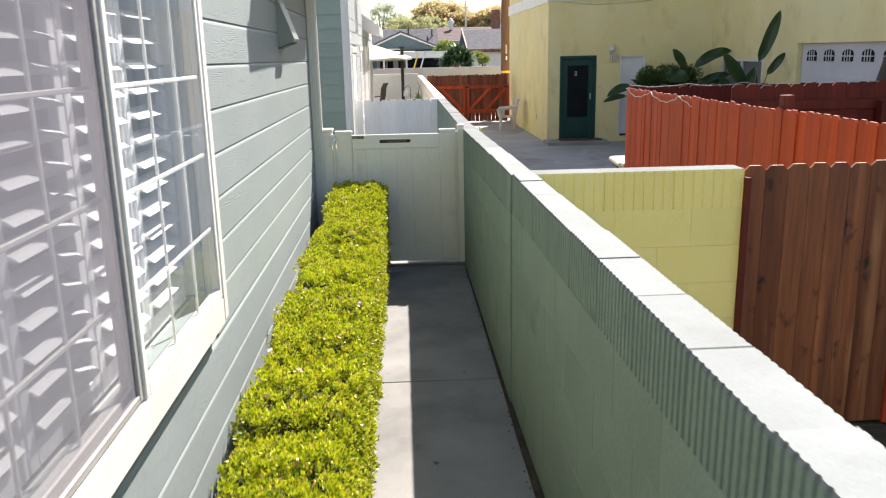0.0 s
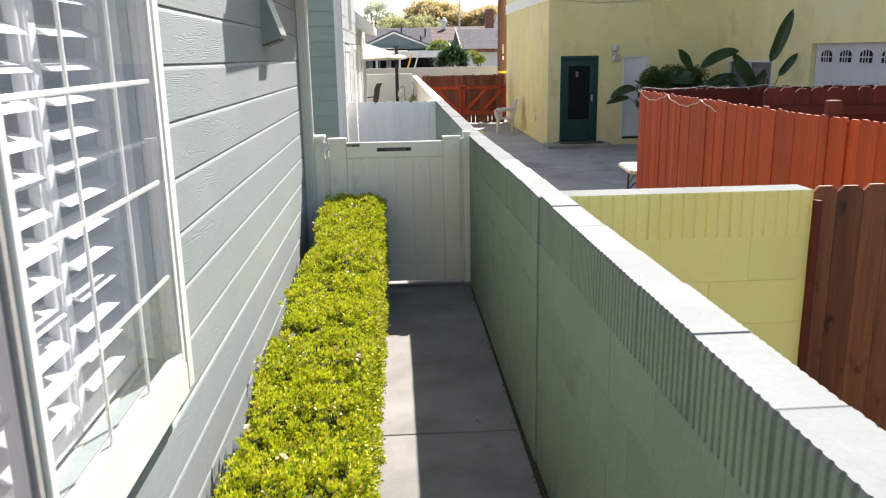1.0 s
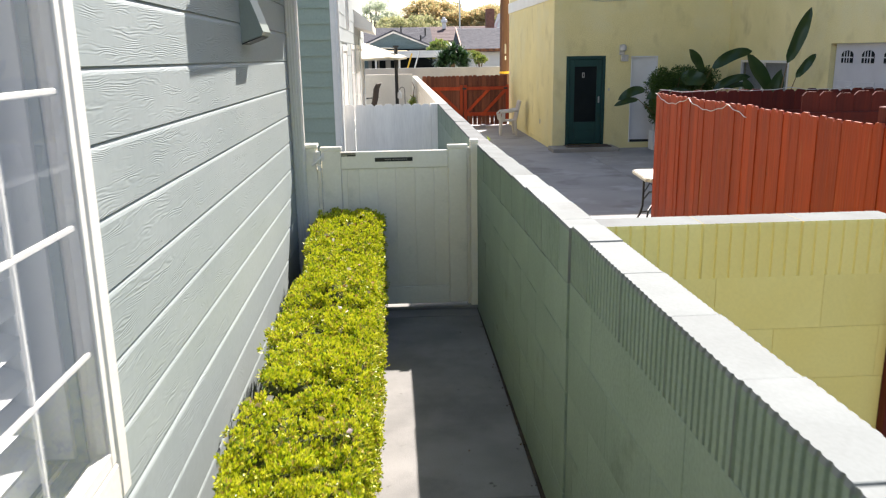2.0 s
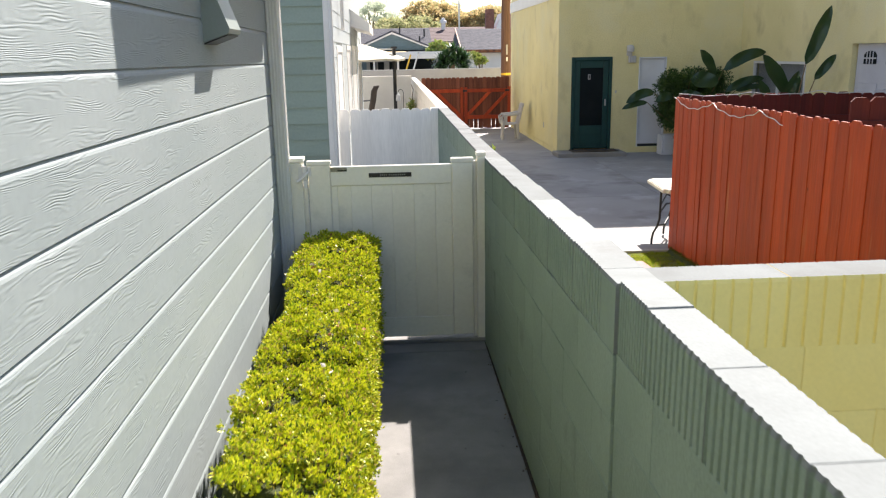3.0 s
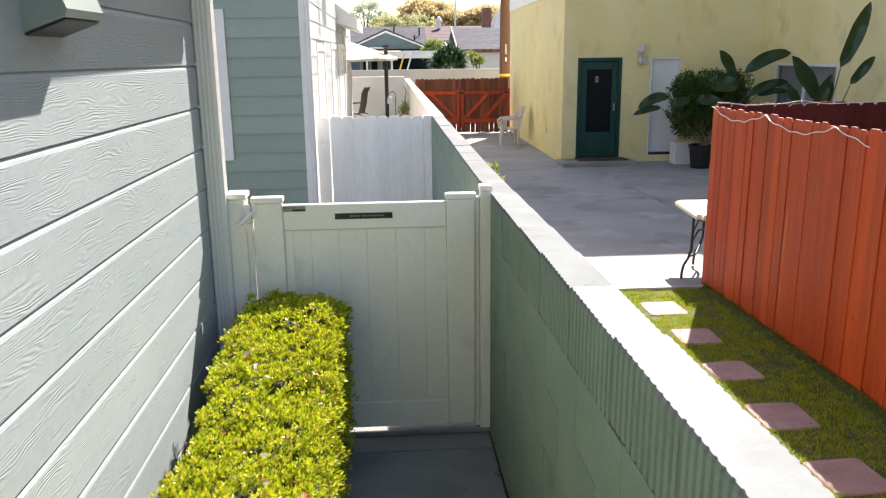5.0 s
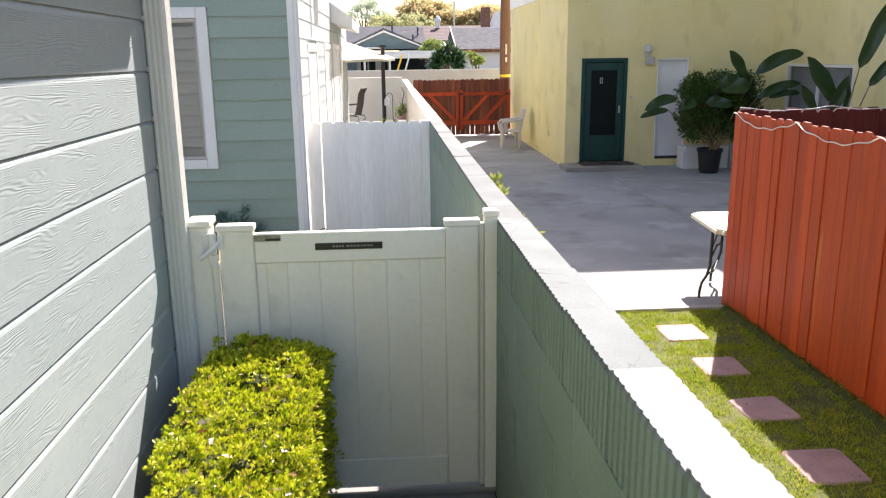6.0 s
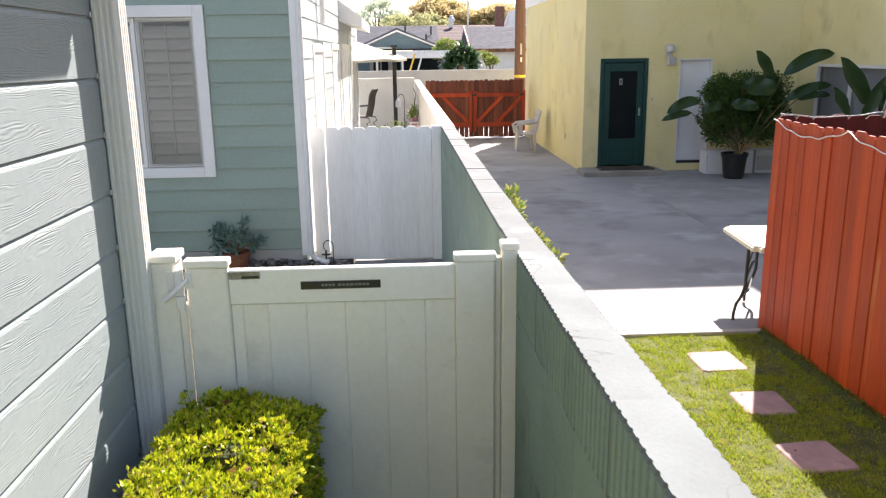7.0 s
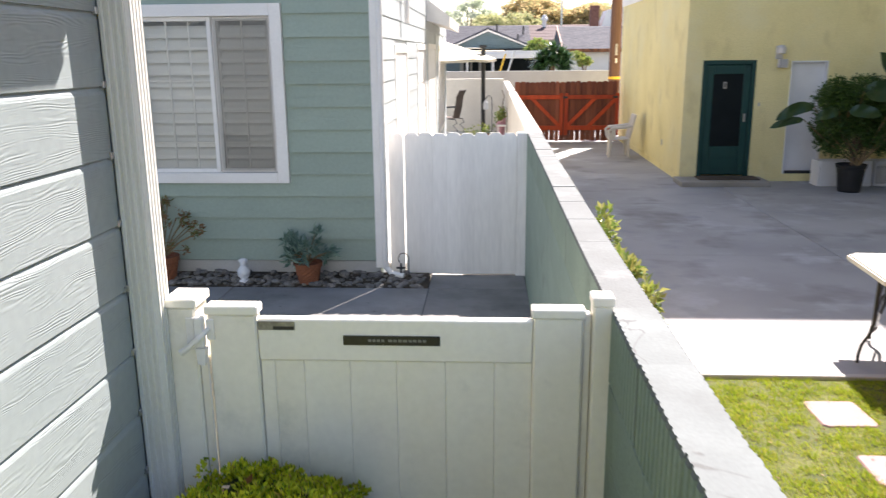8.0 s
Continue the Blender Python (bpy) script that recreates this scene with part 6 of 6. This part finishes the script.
part("stake_rod", tube(bmesh.new(), pts, 0.005, 6), DARKMETAL, hook)
part("cross", box(-0.655, -0.565, 12.612, 12.628, 0.030, 0.047, 0.002), DARKMETAL, hook)
part("cross", box(-0.619, -0.601, 12.610, 12.63, -0.09, 0.085, 0.002), DARKMETAL, hook)

# ---- shrub showing over the wall from the neighbour's side ----
rng = np.random.default_rng(77)
climb = thing("shrub", "leafy pale green shrub growing against the block wall", "shrub")
P, N = [], []
for cy, cx, cz, r in ((10.72, 1.14, 0.95, 0.11), (10.5, 1.12, 0.88, 0.12), (10.1, 1.16, 0.80, 0.10), (9.85, 1.18, 0.82, 0.09), (9.35, 1.18, 0.82, 0.11), (9.2, 1.14, 0.74, 0.13), (10.3, 1.0, 0.5, 0.18), (9.5, 1.0, 0.45, 0.18)):
    part("stem", tube(bmesh.new(), [(0.92, cy, G - 0.03), (0.94, cy + 0.03, cz * 0.4), (cx - 0.06, cy, cz - 0.05)], [0.012, 0.009, 0.005], 6), BARK, climb)
    for _ in range(95):
        d = rng.normal(size=3)
        d /= np.linalg.norm(d)
        d[0] = abs(d[0]) * 0.9
        P.append(np.array([cx - 0.13, cy, cz - 0.05]) + d * r * rng.uniform(0.3, 1.05))
        N.append(d + [0, 0, 0.3])
leaves("leaves", np.array(P), np.array(N), 0.062, PALEBUSH, climb, rng, width=0.5, spread=0.5)

# ---- patio: rear walls, umbrella, chair, garden things ----
bm = bmesh.new()
bx(bm, -9, 0.60, 27.0, 27.2, -0.28, 1.37, 0.01)
tagged(part("wall_patio", bm, CREAM), "cream stucco garden wall behind the patio", "wall", kind="structure")
tagged(part("wall_rear", box(-12, 4.1, 30.0, 30.2, -0.28, 1.50, 0.01), GREYSTUCCO), "pale stucco boundary wall", "wall", kind="structure")

umb = thing("cantilever_umbrella", "cream cantilever patio umbrella on a dark pole", "umbrella")
UX, UY = 0.08, 23.5
part("pole", tube(bmesh.new(), [(UX, UY, -0.03), (UX, UY, 2.16)], 0.048, 12), DARKMETAL, umb)
part("pole_cap", box(UX - 0.08, UX + 0.08, UY - 0.08, UY + 0.08, 2.165, 2.215, 0.008), DARKMETAL, umb)
part("base", box(UX - 0.45, UX + 0.45, UY - 0.45, UY + 0.45, -0.028, 0.05, 0.02), DARKMETAL, umb)
part("arm", tube(bmesh.new(), [(UX, UY, 1.86), (-0.35, UY + 0.05, 2.12), (-1.2, UY + 0.1, 2.42)], 0.025, 8), DARKMETAL, umb)
part("stay", tube(bmesh.new(), [(UX, UY, 2.15), (-0.5, UY + 0.05, 2.16), (-1.2, UY + 0.1, 2.45)], 0.012, 8), STEEL, umb)
UC = (-1.25, UY + 0.1, 2.42)
bm = bmesh.new()
apex = bm.verts.new(UC)
rims = []
for i in range(16):
    a = 2 * math.pi * i / 16
    r = 1.62 if i % 2 == 0 else 1.54
    rims.append([bm.verts.new((UC[0] + r * t * math.cos(a), UC[1] + r * t * math.sin(a), UC[2] - 0.50 * t ** 1.15 - (0.03 * t if i % 2 else 0))) for t in (0.35, 0.7, 1.0)] + [bm.verts.new((UC[0] + r * math.cos(a), UC[1] + r * math.sin(a), UC[2] - 0.56 - (0.02 if i % 2 else 0)))])
for i in range(16):
    a, b = rims[i], rims[(i + 1) % 16]
    bm.faces.new((apex, a[0], b[0]))
    for j in range(3):
        bm.faces.new((a[j], a[j + 1], b[j + 1], b[j]))
part("canopy", bm, CANVAS, umb, "cream fabric canopy")
for i in range(0, 16, 2):
    a = 2 * math.pi * i / 16
    part("rib", tube(bmesh.new(), [(UC[0], UC[1], UC[2] - 0.03), (UC[0] + 1.58 * math.cos(a), UC[1] + 1.58 * math.sin(a), UC[2] - 0.52)], 0.009, 6), STEEL, umb)

pch = thing("patio_chair", "brown mesh sling patio chair with black arms", "chair")
CHX, CHY = -0.72, 23.4
part("backrest", prism(bmesh.new(), [(CHX + 0.02, 0.50), (CHX + 0.10, 0.80), (CHX + 0.14, 1.08), (CHX + 0.24, 1.25), (CHX + 0.255, 1.235), (CHX + 0.165, 1.07), (CHX + 0.125, 0.79), (CHX + 0.045, 0.49)], 1, CHY, CHY + 0.42), SLING, pch)
part("seat", prism(bmesh.new(), [(CHX - 0.45, 0.55), (CHX - 0.2, 0.50), (CHX + 0.03, 0.50), (CHX + 0.03, 0.48), (CHX - 0.2, 0.475), (CHX - 0.45, 0.53)], 1, CHY, CHY + 0.42), SLING, pch)
for y in (CHY - 0.02, CHY + 0.44):
    part("arm", tube(bmesh.new(), [(CHX + 0.12, y, 0.80), (CHX - 0.10, y, 0.78), (CHX - 0.40, y, 0.76)], 0.016, 8), DARKMETAL, pch)
    part("rocker_spring", tube(bmesh.new(), [(CHX - 0.35, y, 0.50), (CHX + 0.12, y, 0.46), (CHX + 0.16, y, 0.36), (CHX + 0.05, y, 0.30), (CHX + 0.17, y, 0.18), (CHX + 0.16, y, -0.01), (CHX - 0.45, y, -0.015)], 0.015, 8), DARKMETAL, pch)
part("crossbar", tube(bmesh.new(), [(CHX + 0.15, CHY - 0.02, 0.0), (CHX + 0.15, CHY + 0.44, 0.0)], 0.013, 8), DARKMETAL, pch)

q = Matrix.Translation((CHX, CHY + 0.25, 0))
pch.matrix_world = Matrix.Translation((0.08, 2.0, -0.012)) @ q @ Matrix.Scale(0.93, 4) @ Matrix.Rotation(radians(-22), 4, "Z") @ q.inverted()
crook = thing("shepherd_hook", "black shepherd hook holding a small hanging lantern", "garden hook")
hx, hy = 0.28, 22.6
pts = [(hx, hy, -0.03), (hx, hy, 1.05)] + [(hx - 0.07 + 0.07 * math.cos(a), hy, 1.05 + 0.10 * math.sin(a)) for a in np.linspace(0.2, 3.0, 8)]
part("rod", tube(bmesh.new(), pts, 0.009, 6), DARKMETAL, crook)
part("lantern", lathe(bmesh.new(), [(0.05, 0.86), (0.06, 0.88), (0.055, 1.0), (0.02, 1.05), (0.005, 1.09)], hx - 0.135, hy, 10), CERAMIC, crook)
for x, y, r, h, m, lab in ((0.44, 21.95, 0.06, 0.66, PINK, "pink glazed flower pot"), (0.50, 22.4, 0.07, 0.70, PINK, "pink glazed flower pot"), (0.16, 23.0, 0.12, 0.30, TERRA, "terracotta flower pot"), (-0.2, 22.9, 0.12, 0.22, TERRA, "terracotta flower pot")):
    fp = thing("flower_pot", lab + " with small plants on the patio", "flower pot", group="patio flower pots")
    part("pot", lathe(bmesh.new(), [(r * 0.7, -0.03), (r, h * 0.8), (r * 1.1, h * 0.82), (r * 1.1, h), (r * 0.9, h)], x, y, 16), m, fp)
    g = np.random.default_rng(int(x * 100) + 900)
    pts = np.array([[x, y, h]]) + g.normal(size=(120, 3)) * [r * 0.7, r * 0.7, 0.07] + [0, 0, 0.07]
    leaves("leaves", pts, g.normal(size=(120, 3)) * 0.4 + [0, 0, 1], 0.06, PALEBUSH, fp, g)
bench = thing("plant_stand", "narrow white painted plant stand by the garden wall", "stand")
part("top", box(0.38, 0.575, 21.6, 21.75, 0.58, 0.61, 0.004), TRIM, bench)
for x in (0.39, 0.54):
    for y in (21.62, 21.71):
        part("leg", box(x, x + 0.03, y, y + 0.03, -0.03, 0.579, 0.003), TRIM, bench)
vine = thing("climbing_vine", "thin bare climbing vine on the garden wall", "vine")
part("stem", tube(bmesh.new(), [(0.58, 23.6, -0.03), (0.55, 23.5, 0.6), (0.52, 23.4, 0.9), (0.56, 23.5, 1.1), (0.50, 23.45, 1.24)], [0.018, 0.016, 0.014, 0.011, 0.008], 6), BARK, vine)

# ---- red double gate across the driveway ----
rgate = thing("driveway_gate", "dark red wooden double driveway gate with bright red bracing", "gate")
RY = 25.6
rng = random.Random(19)
x = 0.86
while x < 3.42:
    w = rng.uniform(0.118, 0.135)
    part("picket", picket(bmesh.new(), x, x + w - rng.choice((0.003, 0.004, 0.008, 0.016)), RY, RY + 0.02, -0.14 + rng.uniform(-0.015, 0.03), 1.335 + rng.uniform(-0.015, 0.015), 0.025), WORNBROWN, rgate)
    x += w
# Added sheet blocks light in the picket gaps, save at the foot.
part("backing_board", box(0.86, 3.40, RY + 0.0205, RY + 0.032, 0.15, 1.30), WORNBROWN, rgate)
for a, b in ((0.90, 2.04), (2.10, 3.36)):
    part("rail", box(a, b, RY - 0.045, RY - 0.002, 0.90, 1.0, 0.004), REDWOOD, rgate)
    part("rail", box(a, b, RY - 0.045, RY - 0.002, 0.13, 0.24, 0.004), REDWOOD, rgate)
for x in (1.98, 2.10, 3.37):
    part("upright", box(x, x + 0.09, RY - 0.06, RY - 0.046, 0.0, 1.05, 0.003), REDWOOD, rgate)
for p0, p1 in (((1.30, 0.91), (1.98, 0.23)), ((2.18, 0.23), (2.85, 0.91)), ((2.72, 0.23), (3.38, 0.91))):
    part("brace", prism(bmesh.new(), [(p0[0] - 0.06, p0[1]), (p0[0] + 0.06, p0[1]), (p1[0] + 0.06, p1[1]), (p1[0] - 0.06, p1[1])], 1, RY - 0.040, RY - 0.006), REDWOOD, rgate)
for x in (2.06, 3.30):
    part("hinge", box(x, x + 0.12, RY - 0.068, RY - 0.0605, 0.92, 0.97, 0.002), DARKMETAL, rgate)

# ---- utility pole and what lies behind the walls ----
pole = thing("utility_pole", "weathered brown wooden utility pole with a yellow band", "utility pole")
part("shaft", tube(bmesh.new(), [(3.60, 27.5, -0.3), (3.60, 27.5, 3), (3.61, 27.5, 9)], [0.17, 0.15, 0.12], 14), POLEWOOD, pole)
part("band", tube(bmesh.new(), [(3.60, 27.5, 1.32), (3.60, 27.5, 1.39)], 0.166, 14), YELLOWP, pole)
part("tag", box(3.58, 3.63, 27.33, 27.345, 1.95, 2.25, 0.002), PALECON, pole)
part("tag", box(3.59, 3.63, 27.33, 27.345, 1.75, 1.87, 0.002), TRIM, pole)
for x, y, top, m in ((0.75, 33, 2.0, YELLOWP), (1.05, 33, 2.1, STEEL)):
    gp = thing("guy_wire", "slanting guy wire with a plastic guard behind the wall", "guy wire")
    part("guard", tube(bmesh.new(), [(x - 0.75, y, -0.31), (x, y, top)], 0.03, 6), m, gp)


def shingle_rows(x0, x1, y0, z0, y1, z1, rows):
    """A gabled roof: two slopes of stepped courses in one sheet, from the eave y0 over the ridge y1."""
    prof = []
    for i in range(rows):
        a, b = i / rows, (i + 1) / rows
        prof += [(y0 + (y1 - y0) * a, z0 + (z1 - z0) * a + 0.026), (y0 + (y1 - y0) * b, z0 + (z1 - z0) * b + 0.012)]
    back = [(2 * y1 - y, z) for y, z in reversed(prof)]
    return prism(bmesh.new(), [(y0, z0)] + prof + back[1:] + [(2 * y1 - y0, z0)], 0, x0, x1)


nh = thing("house", "distant blue-grey single-storey house with a grey shingle roof", "house")
part("wall", box(-12, 2.2, 50.3, 58, -0.3, 2.1), BLUESIDE, nh)
bm = shingle_rows(-12, 2.5, 50.0, 2.2, 54.5, 3.6, 26)
part("roof", bm, SHINGLE, nh)
gab = part("gable", prism(bmesh.new(), [(-1.9, 2.25), (2.25, 2.25), (0.10, 3.12)], 1, 48.9, 52.0), BLUESIDE, nh, "blue-grey boarded gable")
for i in range(5):
    z = 2.32 + 0.15 * i
    h = (3.12 - z) / 0.87
    part("board", box(0.10 - 2.0 * h, 0.10 + 2.15 * h, 48.86, 48.898, z, z + 0.13, 0.003), BLUESIDE, gab)
for s, xe in ((-1, -2.05), (1, 2.45)):
    part("bargeboard", prism(bmesh.new(), [(0.10, 3.14), (xe, 2.22), (xe, 2.30), (0.10, 3.24)], 1, 48.6, 48.7), TRIM, nh)
    part("gable_roof", prism(bmesh.new(), [(0.10, 3.25), (xe, 2.305), (xe, 2.38), (0.10, 3.34)], 1, 48.5, 53.0), SHINGLE, nh)
part("patio_cover", box(-4, 2.75, 43.0, 48.4, 1.90, 2.12, 0.01), TRIM, nh)
part("patio_cover_edge", box(-4, 2.75, 42.9, 42.98, 1.78, 2.0, 0.01), TRIM, nh)
for x in (-0.9, 0.3, 2.6):
    part("cover_post", box(x, x + 0.10, 43.2, 43.3, -0.3, 1.9, 0.005), TRIM, nh)
part("patio_doors", box(-1.4, 0.2, 48.85, 48.9, -0.3, 1.75), PALECON, nh)
for x in (-1.2, -0.75, -0.1):
    part("door_pane", box(x, x + 0.35, 48.82, 48.849, 0.2, 1.6), MESHDARK, nh)
# A flat dark panel stands in for the shade under the patio cover.
part("dark_recess", box(0.3, 2.6, 48.84, 48.9, -0.3, 1.8), MESHDARK, nh)
for x, y, z in ((0.6, 53.2, 3.2), (2.1, 52.6, 3.05), (1.75, 51.0, 2.6)):
    part("roof_vent", tube(bmesh.new(), [(x, y, z), (x, y, z + 0.45)], 0.05, 8), DARKMETAL, nh)
nh2 = thing("house", "distant white garage with a grey shingle roof", "house")
part("wall", box(4.45, 14, 50.4, 58, -0.3, 2.1), TRIM, nh2)
bm = shingle_rows(4.2, 14.5, 50.0, 2.15, 54.5, 3.5, 26)
part("roof", bm, SHINGLE, nh2)
part("fascia", box(4.2, 14.5, 49.9, 49.98, 2.02, 2.2, 0.01), BROWN, nh2)
part("rake_board", prism(bmesh.new(), [(50.0, 2.1), (54.5, 3.45), (54.5, 3.6), (50.0, 2.25)], 0, 4.12, 4.2), BROWN, nh2)
nh3 = thing("house", "distant house with a low red tile roof and brick chimney", "house")
part("wall", box(1.5, 16, 65.5, 75, -0.3, 2.9), CREAM, nh3)
bm = shingle_rows(1.0, 16.5, 65, 2.9, 70, 4.1, 10)
part("roof", bm, TILEROOF, nh3)
part("chimney", box(7.58, 8.22, 66.5, 67.3, 2.9, 5.33, 0.02), BRICK, nh3)
part("roof_cowl", lathe(bmesh.new(), [(0.16, 3.9), (0.17, 4.40), (0.27, 4.42), (0.26, 4.62), (0.15, 4.66), (0.14, 4.80), (0.02, 4.84)], 4.36, 69, 12), TRIM, nh3, "white sheet-metal roof cowl")
part("dormer", prism(bmesh.new(), [(8.25, 3.6), (10.2, 3.6), (10.2, 5.3), (8.75, 5.0)], 1, 66.2, 68.5), TRIM, nh3)
mast = thing("antenna_mast", "thin grey antenna mast above the roofs", "antenna")
part("mast", tube(bmesh.new(), [(4.9, 60, -0.3), (4.9, 60, 7.5)], 0.06, 6), STEEL, mast)


# ---- trees ----
def tree(name, label, x, y, base, trunk_h, crown, material, count, leaf, seed, clump=0.9, limb_r=0.25, flat=0.7):
    """A tapered trunk, limbs that reach into the crown, and a crown of leaf clumps in an uneven outline; crown: rx, ry, rz, its centre's height."""
    g = np.random.default_rng(seed)
    t = thing(name, label, "tree")
    rx, ry, rz, cz = crown
    part("trunk", tube(bmesh.new(), [(x, y, base), (x + 0.1, y, base + trunk_h * 0.5), (x + 0.2, y, base + trunk_h)], [limb_r, limb_r * 0.8, limb_r * 0.6], 8), BARK, t)
    P, N = [], []
    cl = []
    for i in range(count):
        d = g.normal(size=3)
        d /= np.linalg.norm(d)
        d[2] = abs(d[2]) * 1.1 - 0.35
        c = np.array([x, y, cz]) + d * np.array([rx, ry, rz]) * g.uniform(0.55, 1.0)
        cl.append(c)
        r = clump * g.uniform(0.5, 1.2)
        n = 130
        q = g.normal(size=(n, 3))
        q /= np.linalg.norm(q, axis=1)[:, None]
        P.append(c + q * r * [1, 1, flat] * g.uniform(0.4, 1.05, (n, 1)))
        N.append(q + [0, 0, 0.4])
    for c in cl[:: max(1, count // 12)]:
        m = (np.array([x + 0.2, y, base + trunk_h]) + c) / 2 + [0, 0, 0.3]
        part("limb", tube(bmesh.new(), [(x + 0.15, y, base + trunk_h * 0.9), tuple(m), tuple(c)], [limb_r * 0.45, limb_r * 0.3, limb_r * 0.12], 6), BARK, t)
    leaves("crown", np.concatenate(P), np.concatenate(N), leaf, material, t, g, width=0.7, spread=0.6)


tree("tree", "broad old tree with a dense golden-brown flowering crown", 4.9, 95, -0.3, 3.5, (5.1, 4.2, 2.9, 5.4), AUTUMN, 250, 0.24, 31, 0.75, 0.4)
tree("tree", "wide golden-brown tree crown above the roofs", 12.0, 95, -0.3, 3.2, (4.9, 4.0, 2.3, 5.2), AUTUMN, 210, 0.24, 32, 0.7, 0.4)
tree("tree", "wide golden-brown tree crown above the roofs", 20.0, 100, -0.3, 3.2, (6.0, 4.5, 2.6, 5.0), AUTUMN, 70, 0.34, 33, 0.9, 0.4)
tree("tree", "airy grey-green tree with thin open foliage", -1.9, 78, -0.3, 3.2, (3.6, 2.6, 2.6, 4.9), GREYLEAF, 52, 0.17, 34, 0.62, 0.16)
tree("tree", "low spreading olive-green tree behind the roofs", 1.4, 72, -0.3, 2.6, (3.4, 2.4, 1.1, 4.1), OLIVE, 48, 0.20, 35, 0.6, 0.2)
tree("tree", "small yellow-green tree between the houses", 2.75, 47, -0.3, 1.2, (0.75, 0.7, 0.7, 2.1), PALEBUSH, 16, 0.16, 36, 0.3, 0.07)
tree("tree", "broad olive-green street tree", -12, 85, -0.3, 3.5, (5, 4, 3, 5.5), OLIVE, 60, 0.32, 37, 0.9, 0.3)
tree("tree", "small yellow-green shrub beside the white garage", 3.30, 33.5, -0.3, 0.8, (0.38, 0.4, 0.35, 1.75), PALEBUSH, 12, 0.09, 38, 0.16, 0.04)

drac = thing("dracaena", "dense dark green strap-leaved plant above the wall", "plant")
rng = np.random.default_rng(41)
part("trunk", tube(bmesh.new(), [(2.25, 32.2, -0.3), (2.25, 32.2, 1.6)], 0.12, 8), BARK, drac)
bm = bmesh.new()
for cx, cz in ((2.30, 1.80), (1.90, 1.55), (2.70, 1.6), (2.3, 2.12), (2.05, 1.92), (2.55, 1.95), (1.85, 1.75), (2.72, 1.8)):
    for _ in range(150):
        d = Vector((rng.normal(), rng.normal(), rng.normal() * 0.7 + 0.35)).normalized()
        s = d.cross(Vector((0, 0, 1))).normalized() * 0.033
        L = rng.uniform(0.30, 0.50)
        p = Vector((cx, 32.2 + rng.normal() * 0.1, cz))
        rows = []
        for t, w in ((0, 1), (0.5, 1.1), (1.0, 0.15)):
            c = p + d * L * t + Vector((0, 0, -0.22 * L * t * t))
            rows.append((bm.verts.new(c - s * w), bm.verts.new(c + s * w)))
        for a, b in zip(rows, rows[1:]):
            bm.faces.new((a[0], a[1], b[1], b[0]))
part("leaves", bm, STRAPLEAF, drac)
